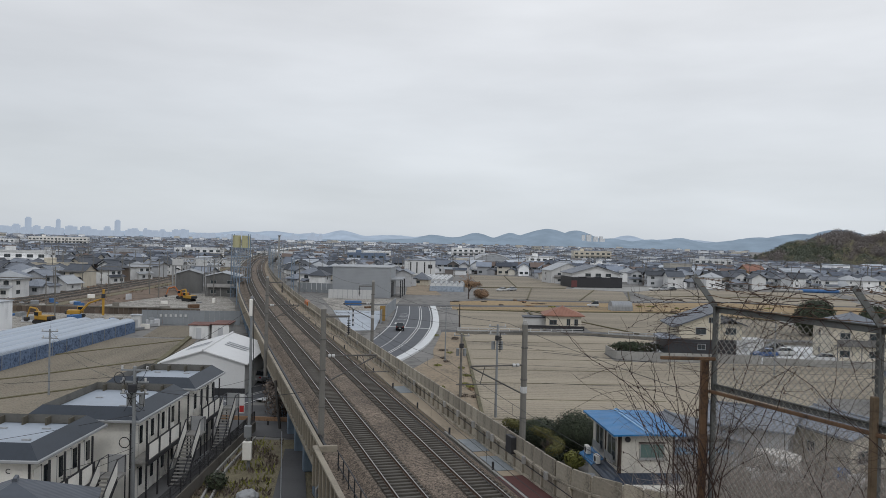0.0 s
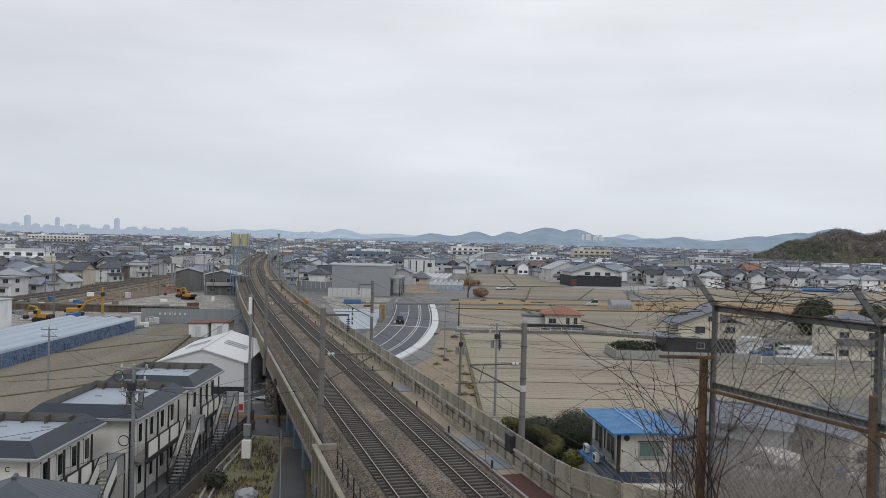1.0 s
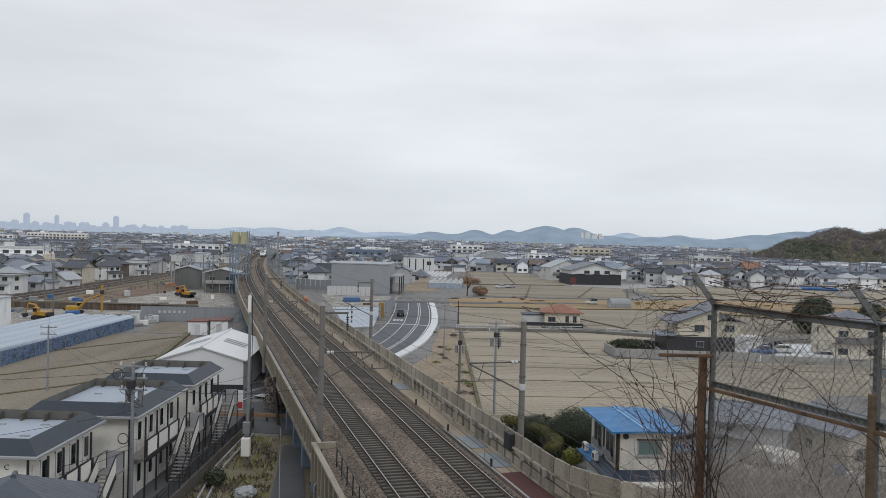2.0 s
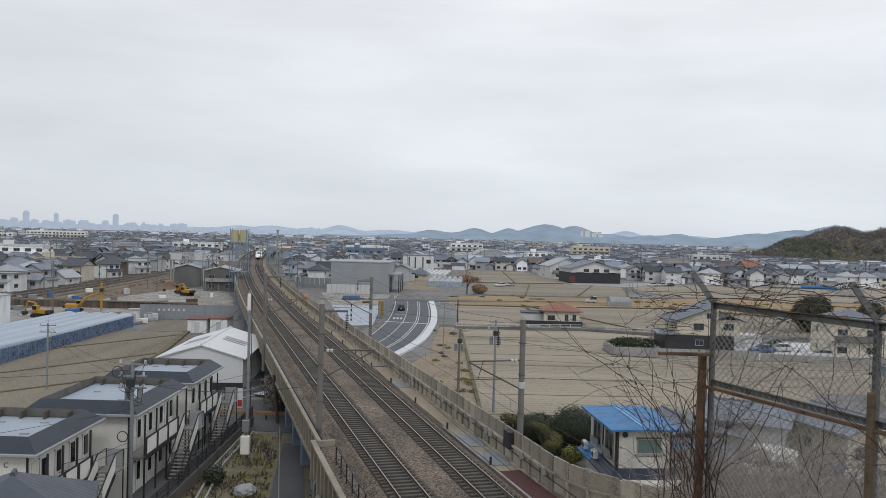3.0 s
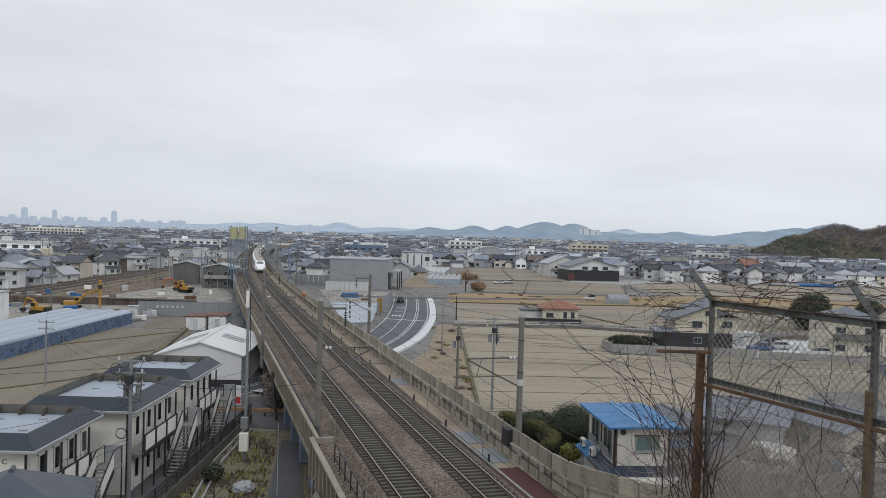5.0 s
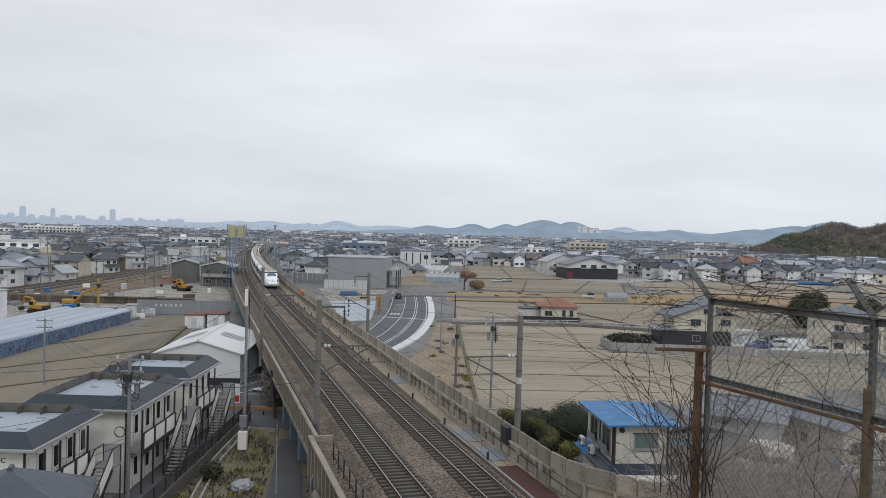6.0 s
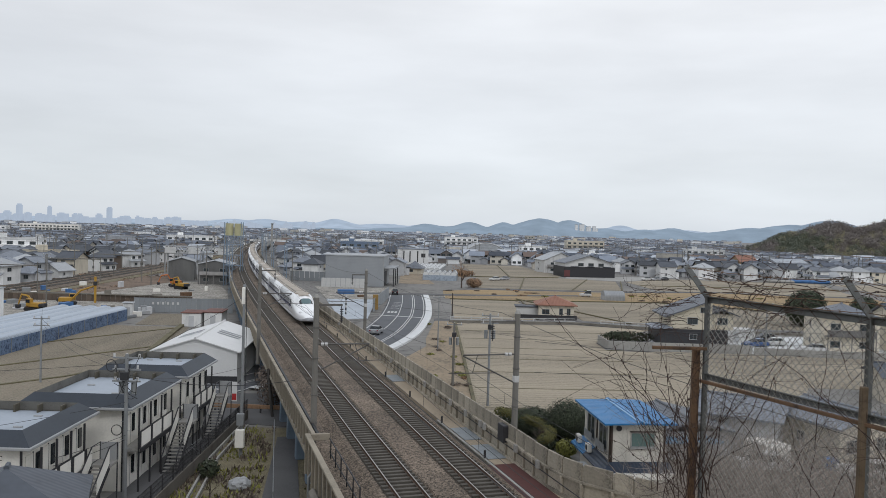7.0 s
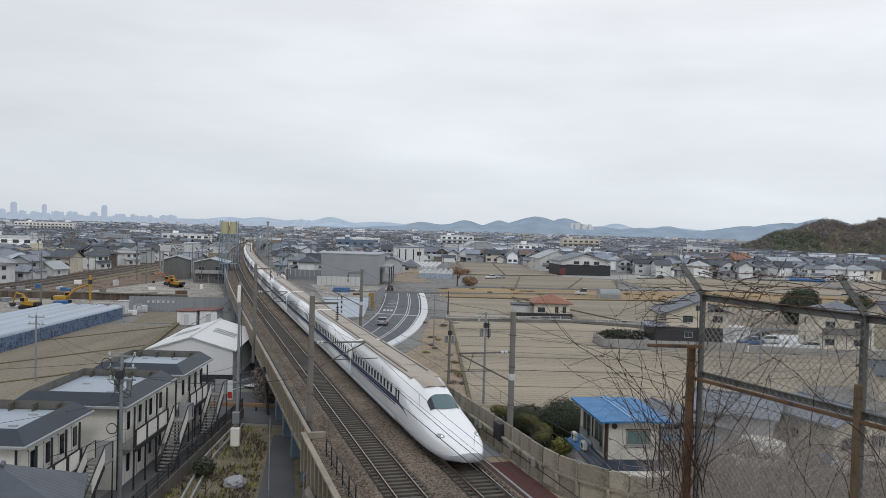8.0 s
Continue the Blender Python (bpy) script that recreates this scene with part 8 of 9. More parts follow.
def far_town():
    """The roofs that run on to the foot of the hills: houses in two or three tiers, with eaves, window bands and balconies."""
    rng = random.Random(99)
    cells = [(x, y, t) for x, y, t, k, r in FAR_SPOTS]
    gy = 648.0
    while gy < 3300:
        step = 9.8 + (gy - 640) * 0.0042
        gx = -0.62 * gy
        while gx < 0.60 * gy:
            x, y = gx + rng.uniform(-3.5, 3.5), gy + rng.uniform(-3.5, 3.5)
            if rng.random() < 0.86 and abs(x - line_x(min(y, 1400))) > 13 and not (x > 330 and y > 640 and x > y * 0.385):
                cells.append((x, y, rng.choice([0, 90]) + 14 * math.sin(x * 0.006) + rng.uniform(-9, 9)))
            gx += step
        gy += step * 1.05
    vs, fs, ms = [], [], []

    def block(x, y, t, w, d, h, rise, wall, roof, o, z0=0.0):
        """Walls under a gabled (or, with no rise, flat) roof whose eaves stand out by o."""
        c, sn = math.cos(radians(t)), math.sin(radians(t))

        def P3(a, b, z):
            return (x + a * c - b * sn, y + a * sn + b * c, z)

        b0 = len(vs)
        a, b = w / 2, d / 2
        vs.extend((P3(-a, -b, z0), P3(a, -b, z0), P3(a, b, z0), P3(-a, b, z0), P3(-a, -b, h), P3(a, -b, h), P3(a, b, h), P3(-a, b, h), P3(0, -b, h + rise), P3(0, b, h + rise)))
        for q in ((0, 1, 5, 4), (1, 2, 6, 5), (2, 3, 7, 6), (3, 0, 4, 7)) + (((4, 5, 8), (6, 7, 9)) if rise else ()):
            fs.append(tuple(b0 + k for k in q))
            ms.append(wall)
        r0 = len(vs)
        lo = h - (rise * o / a if rise else -0.02)
        e = 0.22 if rise else 0.5
        A2, B2 = a + o, b + o
        vs.extend((P3(-A2, -B2, lo), P3(A2, -B2, lo), P3(A2, B2, lo), P3(-A2, B2, lo), P3(0, -B2, h + rise), P3(0, B2, h + rise)))
        vs.extend((P3(-A2, -B2, lo + e), P3(A2, -B2, lo + e), P3(A2, B2, lo + e), P3(-A2, B2, lo + e), P3(0, -B2, h + rise + e), P3(0, B2, h + rise + e)))
        for q in ((7, 8, 11, 10), (9, 6, 10, 11), (1, 2, 8, 7), (3, 0, 6, 9), (0, 4, 10, 6), (4, 1, 7, 10), (2, 5, 11, 8), (5, 3, 9, 11)):
            fs.append(tuple(r0 + k for k in q))
            ms.append(roof)

        def opening(u, z, hw, hh, side, mat):
            q0 = len(vs)
            if side < 2:
                k = (-1 if side == 0 else 1) * (b + 0.05)
                vs.extend((P3(u - hw, k, z - hh), P3(u + hw, k, z - hh), P3(u + hw, k, z + hh), P3(u - hw, k, z + hh)))
            else:
                k = (-1 if side == 2 else 1) * (a + 0.05)
                vs.extend((P3(k, u - hw, z - hh), P3(k, u + hw, z - hh), P3(k, u + hw, z + hh), P3(k, u - hw, z + hh)))
            fs.append((q0, q0 + 1, q0 + 2, q0 + 3))
            ms.append(mat)

        return opening

    for x, y, t in cells:
        kind = rng.random()
        wm, rm = rng.choice([0, 0, 0, 0, 1, 1, 2, 2, 3]), rng.choice([4, 4, 4, 5, 5, 5, 6, 7])
        if kind > 0.986:
            w, d, h = rng.uniform(9, 17), rng.uniform(8, 12), rng.uniform(6.5, 9.0 + (y > 1400) * 4)
            op = block(x, y, t, w, d, h, 0.0, rng.choice([0, 1, 2]), rng.choice([4, 7]), 0.05)
            n, levels = 6, int(h / 3)
        elif kind > 0.955:
            w, d, h = rng.uniform(9, 14), rng.uniform(12, 22), rng.uniform(4.5, 6.5)
            op = block(x, y, t, w, d, h, w * 0.13, rng.choice([0, 2, 2]), rng.choice([4, 7, 7]), 0.4)
            n, levels = 4, 1
        else:
            w, d, h = rng.uniform(4.8, 6.6), rng.uniform(5.6, 8.0), rng.choice([2.8, 4.8, 5.1, 5.3])
            op = block(x, y, t, w, d, h, w * rng.uniform(0.26, 0.38), wm, rm, 0.8)
            n, levels = 2, 2 if h > 5 else 1
            if y < 1900:
                a = radians(t)
                dx, dy = rng.uniform(-2.2, 2.2), rng.choice([-1, 1]) * (d / 2 + 0.6)
                block(x + dx * math.cos(a) - dy * math.sin(a), y + dx * math.sin(a) + dy * math.cos(a), t + 90, rng.uniform(3.4, 4.6), w + rng.uniform(0.4, 2.2), 2.7, 0.85, wm, rm, 0.5)
        if y < 1500:
            for side in (0, 1, 2, 3):
                span = w if side < 2 else d
                for lev in range(levels):
                    z = lev * 2.8 + 1.5
                    for k in range(n):
                        if rng.random() < 0.8:
                            op(-span / 2 + span * (k + 0.5) / n, z, min(0.95, span / n * 0.32), 0.65, side, 8)
        # sheds, car ports, garden walls and parked cars between the houses
        if y < 1000:
            for _ in range(2):
                a, r = rng.uniform(0, 6.28), rng.uniform(5.4, 7.2)
                block(x + r * math.cos(a), y + r * math.sin(a), t, rng.uniform(1.6, 3.2), rng.uniform(2, 4.4), rng.uniform(1.3, 2.4), 0.0, rng.choice([0, 1, 2, 3]), rng.choice([4, 5, 7, 7]), 0.12)
    me = bpy.data.meshes.new("far_houses")
    me.from_pydata(vs, [], fs)
    # far tile colours lean blue to paint in the haze of distance
    for args in (("far white wall", (0.78, 0.79, 0.80)), ("far cream wall", (0.52, 0.49, 0.43)), ("far grey wall", (0.36, 0.37, 0.39)), ("far brown wall", (0.16, 0.14, 0.13)), ("far grey tiles tinted with haze", (0.18, 0.205, 0.25)), ("far dark tiles tinted with haze", (0.068, 0.08, 0.105)), ("far brown tiles", (0.13, 0.095, 0.08)), ("far pale sheet", (0.40, 0.43, 0.47))):
        me.materials.append(surf(args[0], args[1], 0.7, 0.15, 0.3, 2, 0.0, island=0.28, clean=True))
    me.materials.append(GLASS_WINDOW)
    me.polygons.foreach_set("material_index", ms)
    tagged(new("far_houses", me), "dense grey-roofed houses running to the hills", "houses", kind="stuff")


far_town()


def far_trees():
    rng = random.Random(55)
    bm = bmesh.new()
    for _ in range(620):
        y = 430 * 5.0 ** rng.random()
        x = rng.uniform(-0.58, 0.56) * y
        if not free_ground(x, y, 0):
            continue
        r = rng.uniform(1.2, 3.4)
        leaf_cloud(bm, rng, (x, y, r * 0.9), (r, r, r), 60, r * 0.3, 0.7)
    tagged(ob_from("town_trees", bm, LEAF_GREEN), "dark evergreen garden trees among the roofs", "trees", kind="stuff")


far_trees()


def town_poles():
    """Utility poles and their wires along the streets of the town."""
    rng = random.Random(77)
    bm = bmesh.new()
    for row in range(34):
        y = 205 + row * 17 + row * row * 0.25
        x = -0.60 * y + rng.uniform(0, 20)
        last = None
        while x < 0.58 * y:
            q = y + rng.uniform(-3, 3)
            if free_ground(x, q, 1.0):
                h = rng.uniform(8.5, 12.5)
                tube(bm, [(x, q, 0), (x, q, h)], 0.16, 4, r1=0.11, cap=False)
                box(bm, x - 0.9, x + 0.9, q - 0.06, q + 0.06, h - 0.7, h - 0.55)
                if rng.random() < 0.4:
                    box(bm, x + 0.15, x + 0.65, q - 0.25, q + 0.25, h - 2.4, h - 1.5)
                top = Vector((x, q, h - 0.5))
                if last is not None and (top - last).length < 60:
                    for dz in (0, -1.6):
                        tube(bm, sag(last + Vector((0, 0, dz)), top + Vector((0, 0, dz)), 0.5, 4), 0.03, 3, cap=False)
                last = top
            else:
                last = None
            x += rng.uniform(24, 38)
    tagged(ob_from("town_poles", bm, CONCRETE_POLE), "grey utility poles and wires among the houses", "utility poles", kind="stuff")


town_poles()

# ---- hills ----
def painted_haze_mat(name, col, light):
    """Distant slopes and towers; their blue haze is painted in as colour and glow."""
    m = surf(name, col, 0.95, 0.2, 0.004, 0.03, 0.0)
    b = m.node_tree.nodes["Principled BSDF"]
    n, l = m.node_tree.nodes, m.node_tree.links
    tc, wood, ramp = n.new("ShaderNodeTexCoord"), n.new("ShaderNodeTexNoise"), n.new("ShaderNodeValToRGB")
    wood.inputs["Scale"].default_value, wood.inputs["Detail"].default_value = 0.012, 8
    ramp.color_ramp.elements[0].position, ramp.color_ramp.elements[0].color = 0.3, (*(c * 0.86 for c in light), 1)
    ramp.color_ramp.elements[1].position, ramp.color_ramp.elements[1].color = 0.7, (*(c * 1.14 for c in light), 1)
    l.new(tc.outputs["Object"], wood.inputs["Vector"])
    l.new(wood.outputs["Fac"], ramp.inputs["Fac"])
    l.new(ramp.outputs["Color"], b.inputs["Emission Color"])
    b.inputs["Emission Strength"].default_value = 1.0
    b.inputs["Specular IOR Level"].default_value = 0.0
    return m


def ridge(name, y, peaks, base, mat, seed, label, start=-9.0):
    """A range of hills across the view; peaks: (bearing, height, breadth)."""
    n = 420
    vs, fs = [], []
    for i in range(n + 1):
        a = -0.62 + 1.24 * i / n
        low = base * (0.3 + 0.7 * ease(start, start + 0.1, a))
        h = low
        for c, ph, w in peaks:
            h = max(h, low + ph * math.exp(-((a - c) / w) ** 2))
        h += 3.5 * noise.fractal((a * 26, seed, 0), 1.0, 2.0, 4) + 1.6 * noise.noise((a * 160, seed, 3))
        for f, dy in ((0, -260), (0.35, -190), (0.75, -80), (1.0, 0), (0.4, 160)):
            vs.append((a * (y + dy), y + dy, max(0, h) * f - (4 if f == 0 else 0)))
    for i in range(n):
        for k in range(4):
            p = i * 5 + k
            fs.append((p, p + 5, p + 6, p + 1))
    me = bpy.data.meshes.new(name)
    me.from_pydata(vs, [], fs)
    me.materials.append(mat)
    me.polygons.foreach_set("use_smooth", [True] * len(fs))
    tagged(new(name, me), label, "hills", kind="structure")


# towers of the city on the skyline, with haze painted in as a glow
HAZE_GLOW = painted_haze_mat("distant towers with painted haze", (0.06, 0.07, 0.08), (0.37, 0.435, 0.535))

rngs = random.Random(31)
for k, (px_, h, w) in enumerate(((-0.525, 68, 26), (-0.487, 66, 24), (-0.412, 66, 24), (-0.449, 44, 40), (-0.425, 46, 44), (-0.355, 40, 34), (-0.54, 50, 50), (-0.56, 40, 60), (-0.50, 40, 40), (-0.47, 42, 30), (-0.39, 40, 50), (-0.37, 34, 30), (-0.33, 30, 60), (-0.31, 26, 40), (-0.29, 30, 30), (-0.27, 24, 50), (-0.255, 36, 22), (-0.235, 28, 30), (-0.205, 32, 30), (-0.19, 30, 20), (-0.165, 36, 24), (-0.155, 32, 18))):
    y = 3300 + rngs.uniform(-250, 250)
    t = thing("tower_block", "tower block on the skyline, paled by painted haze", "tower block", "towers of the far city", place(px_ * y, y, rngs.uniform(-20, 20)))
    w *= 0.5
    h *= 0.85 if w > 14 else 1.0
    part("shaft", boxed(-w / 2, w / 2, -10, 10, 0, h), HAZE_GLOW, t)
    part("crown", boxed(-w / 3, w / 3, -7, 7, h, h + 5), HAZE_GLOW, t)
    for j in range(int(h / 12) if h > 60 else 0):
        part("setback", boxed(-w / 2 - 0.5, w / 2 + 0.5, -10.6, -10, 8 + j * 12, 9 + j * 12), HAZE_GLOW, t)

for k in range(34):
    y, px_ = 2900 + rngs.uniform(-200, 200), -0.57 + 0.40 * k / 33 + rngs.uniform(-0.006, 0.006)
    w, h = rngs.uniform(14, 46), rngs.uniform(22, 40) * (0.95 if px_ < -0.32 else 0.62)
    t = thing("city_block", "low city block under the skyline, paled by painted haze", "building", "blocks of the far city", place(px_ * y, y, rngs.uniform(-25, 25)))
    part("shaft", boxed(-w / 2, w / 2, -9, 9, 0, h), HAZE_GLOW, t)
    part("crown", boxed(-w * 0.3, w * 0.1, -5, 5, h, h + rngs.uniform(2, 6)), HAZE_GLOW, t)
mast_tower = thing("works_mast", "slender grey mast among the roofs", "mast", m=place(-87, 420, 10))
part("shaft", boxed(-0.5, 0.5, -0.5, 0.5, 0, 18.5, bevel=0.1), CONCRETE_LIGHT, mast_tower)
part("cap", boxed(-0.8, 0.8, -0.8, 0.8, 18.5, 19.0), STEEL_GALV, mast_tower)


# both ranges carry distance haze as painted colour and emission
ridge("backdrop_hills_far", 4550, [(-0.255, 16, 0.025), (-0.215, 20, 0.028), (-0.165, 12, 0.02), (-0.128, 32, 0.022), (-0.065, 14, 0.03), (-0.015, 16, 0.02), (0.10, 20, 0.05), (0.234, 44, 0.024), (0.30, 30, 0.06), (0.45, 50, 0.08)], 32, painted_haze_mat("far hills with painted haze", (0.08, 0.10, 0.12), (0.335, 0.405, 0.505)), 4.0, "hills on the horizon, pale blue from painted haze")
ridge("backdrop_hills", 4150, [(-0.068, 8, 0.02), (-0.016, 19, 0.018), (0.041, 29, 0.018), (0.0845, 33, 0.016), (0.132, 60, 0.034), (0.168, 56, 0.026), (0.212, 16, 0.025), (0.262, 18, 0.02), (0.299, 28, 0.025), (0.40, 40, 0.05), (0.45, 66, 0.055), (0.50, 92, 0.06)], 36, painted_haze_mat("wooded hills with painted blue haze", (0.07, 0.09, 0.10), (0.21, 0.27, 0.35)), 9.0, "wooded hills behind the town, blue-grey from painted haze", -0.09)
for k in range(7):
    t = thing("hillside_building", "white building on the far hillside", "building", "buildings on the hill", place(706 + k * 17 + 6 * (k % 2), 3995, 4))
    part("wall", boxed(-6 - k % 3, 6 + k % 2, -8, 8, 34, 66 - 3 * k + 4 * (k % 3)), BRIGHT_WHITE, t)
    part("roof", boxed(-6.5 - k % 3, 6.5 + k % 2, -8.5, 8.5, 66 - 3 * k + 4 * (k % 3), 67.2 - 3 * k + 4 * (k % 3)), ROOF_PALE, t)


def wooded_hill():
    """The brown and green wooded hill at the edge of the town."""
    rng = random.Random(71)

    def hz(x, y):
        a = math.atan2(x, y)
        up = ease(0.366, 0.41, a) * 13 + ease(0.395, 0.425, a) * 8 + ease(0.42, 0.47, a) * 12 - ease(0.472, 0.488, a) * 6 + ease(0.49, 0.53, a) * 8
        return up * ease(700, 860, y) * (1 + 0.16 * noise.noise((x * 0.018, y * 0.018, 0)) + 0.07 * noise.noise((x * 0.06, y * 0.06, 4)))

    n = 44
    vs = [(330 + 420 * i / n, 690 + 420 * j / n, 0) for j in range(n + 1) for i in range(n + 1)]
    vs = [(x, y, hz(x, y) - 0.5) for x, y, z in vs]
    fs = [(j * (n + 1) + i, j * (n + 1) + i + 1, (j + 1) * (n + 1) + i + 1, (j + 1) * (n + 1) + i) for j in range(n) for i in range(n)]
    me = bpy.data.meshes.new("wooded_hill")
    me.from_pydata(vs, [], fs)
    me.materials.append(BUND)
    tagged(new("wooded_hill", me), "wooded hill at the edge of the town", "hill", kind="structure")
    kinds = {"green": (bmesh.new(), surf("hill evergreen leaves", (0.15, 0.17, 0.125), 0.8, 0.2, 1, 6, 0.2, island=0.06)), "lime": (bmesh.new(), surf("hill bamboo leaves", (0.35, 0.33, 0.20), 0.8, 0.2, 1, 6, 0.2, island=0.06)), "bare": (bmesh.new(), surf("hill bare twigs", (0.25, 0.22, 0.205), 0.8, 0.2, 1, 6, 0.2, island=0.06))}
    for _ in range(2600):
        x, y = rng.uniform(330, 620), rng.uniform(700, 1010)
        z = hz(x, y)
        if z < 2 or x / y > 0.60:
            continue
        q = noise.noise((x * 0.02, y * 0.02, 5)) + rng.uniform(-0.35, 0.35) - (0.3 if z > 19 else -0.36)
        r = rng.uniform(1.8, 5.4)
        k = "green" if q > 0.28 else "lime" if q > 0.15 else "bare"
        leaf_cloud(kinds[k][0], rng, (x, y, z + r * 0.7), (r, r, r * 1.15), 115, r * 0.13, 0.6)
    for k, (bm, mat) in kinds.items():
        tagged(ob_from("hill_trees", bm, mat), {"green": "dark evergreen trees", "lime": "yellow-green bamboo and shrubs", "bare": "brown leafless trees"}[k] + " covering the hill", "trees", kind="stuff")


wooded_hill()


# ---- the fence on the bank ----
FENCE_STEEL = surf("dull galvanised angle steel", (0.17, 0.175, 0.17), 0.6, 0.25, 4, 30, 0.1, metal=0.2, tint=(0.10, 0.085, 0.07))
BRUSH = surf("grey brushwood twigs", (0.25, 0.215, 0.19), 0.9, 0.3, 3, 20, 0.2, island=0.5, clean=True)
OLIVE = surf("rust-stained steel", (0.17, 0.12, 0.075), 0.8, 0.4, 5, 30, 0.2)
VINE = surf("dry vine", (0.062, 0.036, 0.029), 0.9, 0.4, 8, 40, 0.3)
MESH_WIRE = surf("dull mesh wire", (0.26, 0.25, 0.23), 0.6, 0.35, 5, 30, 0.0, metal=0.2, clean=True)
A, B = Vector((2.76, 8.0, 0)), Vector((3.49, 6.3, 0))
ALONG = (B - A).normalized()
OUT = Vector((-ALONG.y, ALONG.x, 0))  # away from the camera's side


def fence_point(u, z, off=0.0):
    """u metres along the fence from the rusty post, z its height."""
    p = A + ALONG * u + OUT * off
    return Vector((p.x, p.y, z))


def angle_bar(p, q, w=0.05, t=0.008):
    """An L-section bar from p to q."""
    bm = bmesh.new()
    p, q = Vector(p), Vector(q)
    d = (q - p).normalized()
    s = d.cross(Vector((0.3, 0.2, 0.93))).normalized()
    n = d.cross(s)
    prof = [(0, 0), (w, 0), (w, t), (t, t), (t, w), (0, w)]
    a, b = [bm.verts.new(p + s * (x - w / 2) + n * (y - w / 2)) for x, y in prof], [bm.verts.new(q + s * (x - w / 2) + n * (y - w / 2)) for x, y in prof]
    bm.faces.new(a)
    bm.faces.new(b[::-1])
    for i in range(6):
        bm.faces.new((a[i], b[i], b[(i + 1) % 6], a[(i + 1) % 6]))
    bmesh.ops.recalc_face_normals(bm, faces=bm.faces)
    return bm


def bank_fence():
    f = thing("wire_fence", "rusty chain-link fence with barbed-wire arms and dry vines", "fence", kind="structure")
    S = (B - A).length
    for k, u in enumerate((0.0, S, 2 * S)):
        g = ground_height(*fence_point(u, 0).to_2d()) - 0.3
        arm = fence_point(u, 17.71) + Vector((-0.235, -0.02, 0))
        part("post", angle_bar(fence_point(u, g), fence_point(u, 17.41), 0.065, 0.01), FENCE_STEEL, f, "grey angle-steel post")
        part("arm", angle_bar(fence_point(u, 17.40), arm, 0.06, 0.01), FENCE_STEEL, f, "slanting barbed-wire arm")
    part("old_post", boxed(-0.036, 0.036, -0.034, 0.034, 14.6, 16.88, bevel=0.008), RUST, f, "rusty brown steel post", m=Matrix.Translation(fence_point(-0.05, 0, -0.06)))
    part("old_bar", boxed(-0.50, 0.05, -0.02, 0.02, 16.872, 16.905, bevel=0.006), RUST, f, "rusty crossbar", m=Matrix.Translation((A.x - 0.06, A.y - 0.1, 0)))
    part("old_post", boxed(-0.026, 0.026, -0.026, 0.026, 14.9, 16.85, bevel=0.006), OLIVE, f, "rust-stained brown steel post", m=Matrix.Translation(fence_point(S + 0.02, 0, -0.05)))
    part("top_rail", angle_bar(fence_point(0, 17.38), fence_point(2 * S, 17.38), 0.055, 0.01), FENCE_STEEL, f)
    part("mid_rail", angle_bar(fence_point(0, 16.60), fence_point(2 * S, 16.60), 0.055, 0.01), FENCE_STEEL, f)
    part("rust_rail", boxed(0, 2 * S, -0.02, 0.02, 16.535, 16.565, bevel=0.004), RUST, f, "rusted lower flange", m=Matrix.Translation(fence_point(0, 0, -0.04)) @ Matrix.Rotation(math.atan2(ALONG.y, ALONG.x), 4, "Z"))
    # chain-link: zigzag wires woven side by side
    bm = bmesh.new()
    pitch, half = 0.074, 0.037
    z0, z1 = 15.3, 17.36
    n = int((z1 - z0) / half)
    for c in range(int(2 * S / pitch)):
        pts = [fence_point(c * pitch + (half if j % 2 else 0) + (0.0), z0 + j * half, 0.002 if j % 2 else -0.002) for j in range(n + 1)]
        tube(bm, pts, 0.0046, 3, cap=False)
        pts = [fence_point(c * pitch + half + (half if j % 2 == 0 else 0) * 1.0, z0 + j * half, -0.002 if j % 2 else 0.002) for j in range(n + 1)]
        tube(bm, pts, 0.0046, 3, cap=False)
    tagged(part("chain_link", bm, MESH_WIRE, f, "dull chain-link mesh"), kind="stuff")
    # barbed wires over the arms
    rng = random.Random(3)
    for j in range(4):
        t = 0.12 + j * 0.28
        pts = []
        for k in range(33):
            u = 2 * S * k / 32
            base = fence_point(u, 17.40 + 0.31 * t) + Vector((-0.235 * t, -0.02 * t, 0))
            pts.append(base + Vector((0, 0, -0.03 * math.sin(math.pi * (u % S) / S) + rng.uniform(-0.006, 0.006))))
        w = part("barbed_wire", tube(bmesh.new(), pts, 0.0034, 4), RUST, f, "rusty barbed wire")
        bm = bmesh.new()
        for k in range(30):
            i = rng.randrange(len(pts) - 1)
            q = pts[i].lerp(pts[i + 1], rng.random())
            for a in range(2):
                d = Vector((rng.gauss(0, 1), rng.gauss(0, 1), rng.gauss(0, 1))).normalized() * 0.02
                tube(bm, [q - d, q + d], 0.0025, 3)
        tagged(part("barbs", bm, RUST, w), kind="stuff")


bank_fence()


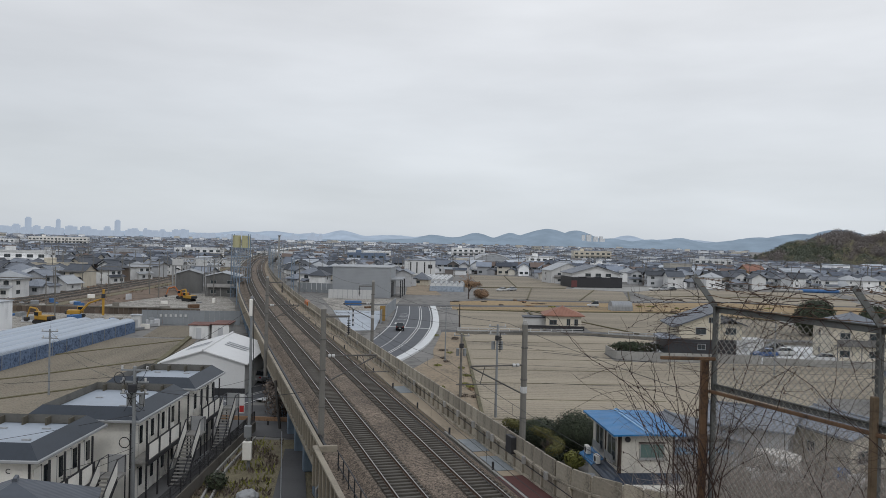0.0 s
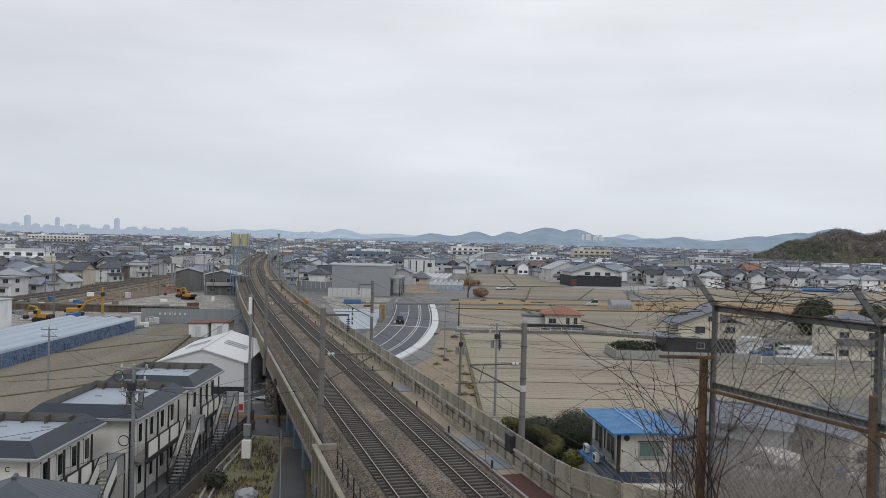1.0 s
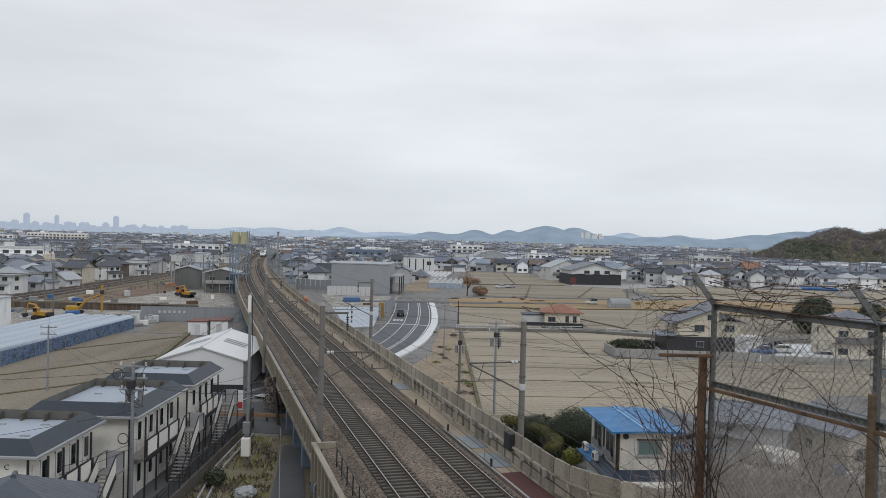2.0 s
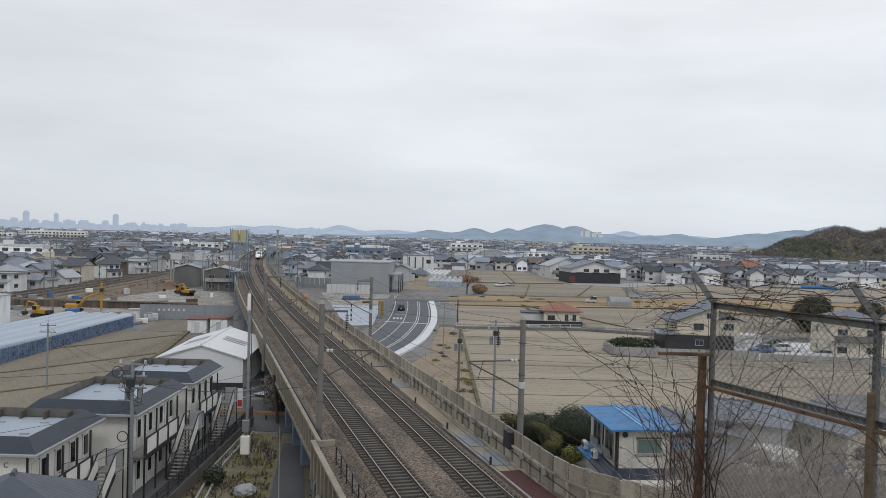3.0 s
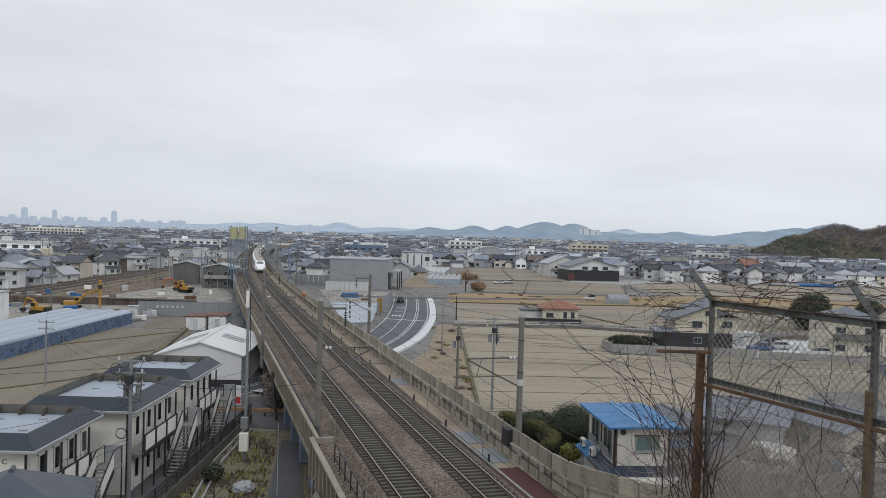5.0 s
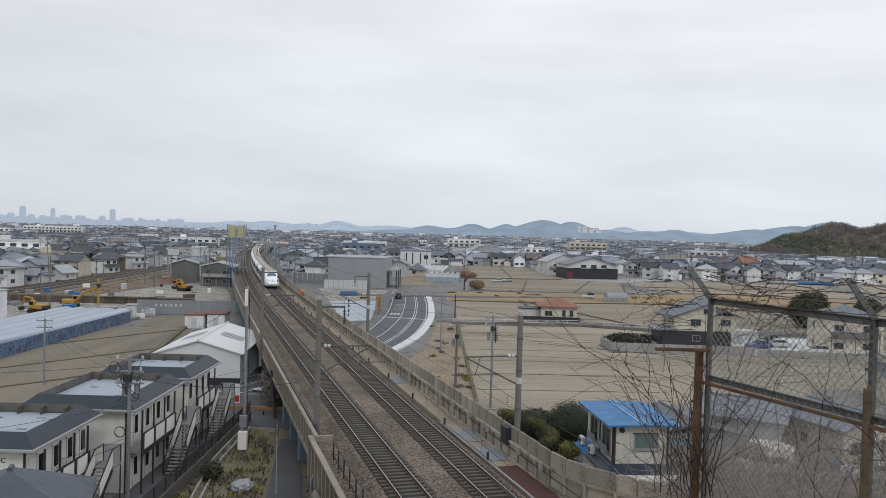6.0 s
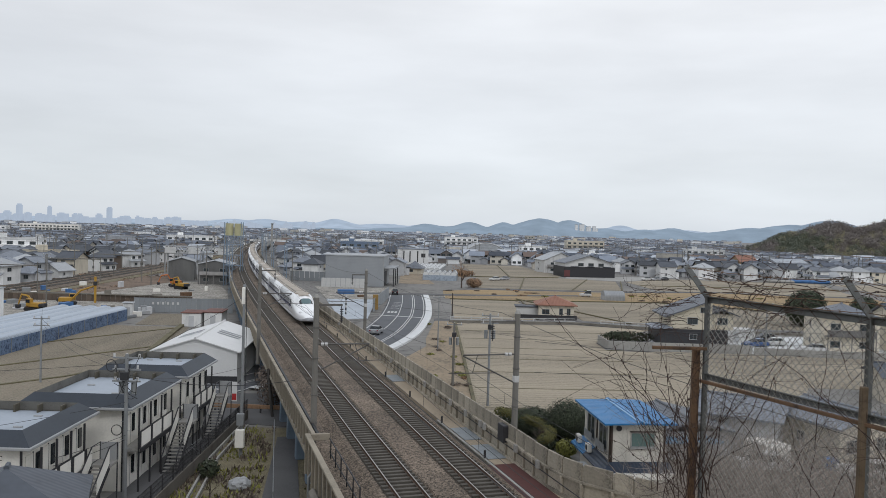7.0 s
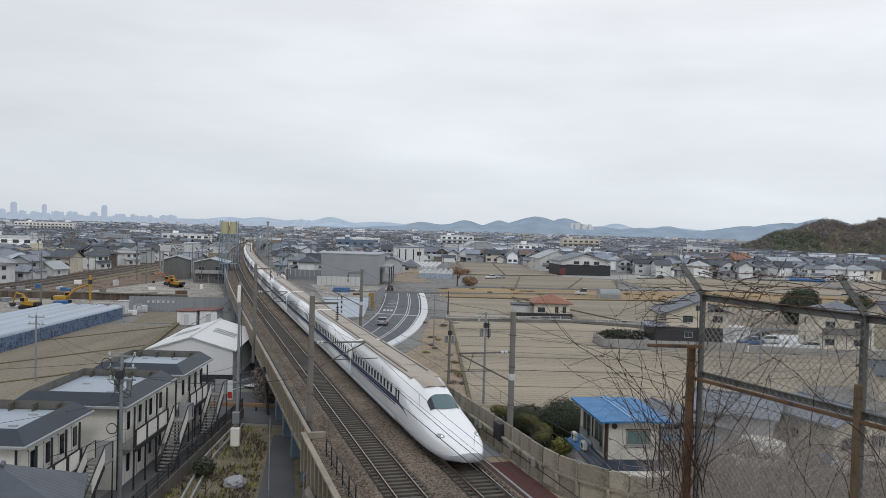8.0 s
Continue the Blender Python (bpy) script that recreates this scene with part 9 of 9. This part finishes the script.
def vines():
    """Leafless climbers hanging through the mesh and over the wires, each stem a thing of its own kind."""
    rng = random.Random(17)
    v = thing("vines", "tangle of dry leafless vines on the fence", "vines")

    def stem(p, d, length, r, lift, bend=0.25, twigs=5, curl=0.0):
        bm = bmesh.new()
        n = 18
        pts = [p.copy()]
        d = d.normalized()
        for k in range(n):
            d = (d + Vector((rng.gauss(0, bend) + curl * math.cos(k * 0.35), rng.gauss(0, bend * 0.5), rng.gauss(lift, bend)))).normalized()
            if p.z > 17.72 and d.z > -0.2:
                d = Vector((d.x, d.y, -0.35)).normalized()
            p = p + d * (length / n)
            pts.append(p.copy())
        r *= 0.9
        tube(bm, pts, r, 4, r1=r * 0.35, cap=False)
        for k in range(twigs):
            i = rng.randrange(3, n)
            e = (Vector((rng.gauss(0, 1), rng.gauss(0, 0.4), rng.gauss(0.2, 1)))).normalized()
            q = [pts[i]]
            for m in range(5):
                e = (e + Vector((rng.gauss(0, 0.3), rng.gauss(0, 0.15), rng.gauss(-0.05, 0.3)))).normalized()
                q.append(q[-1] + e * length * 0.05)
            tube(bm, q, r * 0.5, 3, r1=r * 0.2, cap=False)
        for k in range(11):
            i = rng.randrange(1, n)
            c = pts[i].lerp(pts[i + 1], rng.random())
            tube(bm, [c - Vector((0, 0, r * 1.6)), c + Vector((rng.gauss(0, r), 0, r * 1.8))], r * 1.3, 4, r1=r * 0.7)
        part("stem", bm, VINE, v)

    S = (B - A).length
    # arching stems left of the rusty post
    for k in range(38):
        x0 = -0.55 * rng.random() ** 1.6 + 0.03
        p = Vector((A.x + x0, A.y + rng.uniform(-0.35, 0.4), rng.uniform(15.0, 15.6)))
        stem(p, Vector((rng.uniform(-0.2, 0.2), rng.gauss(0, 0.1), 1)), rng.uniform(1.2, 2.5), rng.uniform(0.0035, 0.0075), rng.uniform(-0.08, 0.02), 0.14, 4, rng.choice([-0.06, 0.05, 0.0]))
    for k in range(16):
        p = Vector((A.x + rng.uniform(-0.3, 0.05), A.y + rng.uniform(-0.3, 0.2), rng.uniform(16.9, 17.5)))
        stem(p, Vector((-1, rng.gauss(0, 0.2), rng.uniform(-0.2, 0.6))), rng.uniform(0.5, 0.9), rng.uniform(0.003, 0.005), -0.06, 0.2, 5)
    # through the mesh
    for k in range(30):
        u = rng.uniform(0.0, 2 * S)
        p = fence_point(u, rng.uniform(15.2, 16.2), rng.uniform(-0.06, 0.06))
        stem(p, ALONG * rng.uniform(-0.7, 0.7) + Vector((0, 0, 1)), rng.uniform(1.0, 2.2), rng.uniform(0.0026, 0.0052), rng.uniform(-0.05, 0.03), 0.13, 4)
    # along the barbed wires
    for k in range(36):
        u = rng.uniform(0.0, 2 * S)
        p = fence_point(u, rng.uniform(17.4, 17.68), 0.0) + Vector((-rng.uniform(0, 0.2), 0, 0))
        stem(p, ALONG * rng.choice([-1, 1]) + Vector((0, 0, rng.uniform(-0.3, 0.4))), rng.uniform(0.6, 1.3), rng.uniform(0.003, 0.0055), -0.02, 0.13, 5)


vines()


def brush():
    """Bare brushwood on the slope below the fence."""
    rng = random.Random(23)
    b = thing("brushwood", "grey-brown leafless brushwood on the slope", "brushwood")
    for k in range(215):
        x, y = rng.uniform(4.0, 19.0), rng.uniform(12.0, 30.0)
        if x / y < 0.32 or x / y > 0.62:
            continue
        z = ground_height(x, y)
        top = 18 - (0.195 + 0.11 * rng.random()) * y
        bm = bmesh.new()
        for s in range(14):
            p = Vector((x + rng.gauss(0, 0.6), y + rng.gauss(0, 0.6), z))
            d = Vector((rng.gauss(0, 0.3), rng.gauss(0, 0.2), 1)).normalized()
            L = max(0.6, top - z) * rng.uniform(0.6, 1.1)
            pts = [p]
            for m in range(7):
                d = (d + Vector((rng.gauss(0, 0.14), rng.gauss(0, 0.12), rng.gauss(0, 0.08)))).normalized()
                pts.append(pts[-1] + d * L / 7)
            tube(bm, pts, 0.010, 3, r1=0.003, cap=False)
            for m in range(6):
                i = rng.randrange(2, 7)
                e = Vector((rng.gauss(0, 1), rng.gauss(0, 0.6), rng.gauss(0.5, 0.5))).normalized()
                q = [pts[i], pts[i] + e * L * 0.14, pts[i] + e * L * 0.26 + Vector((0, 0, rng.gauss(0.05, 0.06)))]
                tube(bm, q, 0.005, 3, r1=0.002, cap=False)
        part("clump", bm, BRUSH, b)


brush()

rngq = random.Random(88)
for k in range(12):
    bare_tree("bare_shrub", "grey leafless shrub in the back yards", rngq.uniform(18, 36), rngq.uniform(53, 68), 0, rngq.uniform(2.6, 4.4), 300 + k, BRUSH, 0.6)


# ---- what moves ----
def nose_at(t):
    """How far along the line the tip of the nose is."""
    u = 8.0 - t
    return 2.0 + 66.8 * u + 0.84 * u * u


def car_pose(s, length):
    a, b = on_line(s + 3.5, 2.15, LEVEL), on_line(s + length - 3.5, 2.15, LEVEL)
    d = b - a
    return Matrix.Translation(a - d.normalized() * 3.5) @ Matrix.Rotation(math.atan2(-d.x, d.y), 4, "Z")


def motions():
    for car, back, length in TRAIN:
        walk(car, [(i * 0.5, car_pose(nose_at(i * 0.5) + back, length)) for i in range(17)])
    walk(car_dark, [(0, place(-8.2, 157.5, 3, 0.08)), (1.5, place(-8.8, 173.7, 2, 0.08)), (3.5, place(-9.2, 192.0, 1, 0.08)), (4.5, place(-9.5, 198.5, 2, 0.08)), (6.5, place(-10.6, 213, 5, 0.08)), (8, place(-11.4, 224, 5, 0.08))])
    walk(car_silver, [(0, place(-21.5, 98, -26, 0.08)), (5, place(-14.6, 114.5, -22, 0.08)), (6, place(-12.2, 122.5, -16, 0.08)), (7, place(-9.7, 134.2, -9, 0.08)), (7.5, place(-9.0, 139.6, -6, 0.08)), (8, place(-8.5, 144.6, -4, 0.08))])


motions()
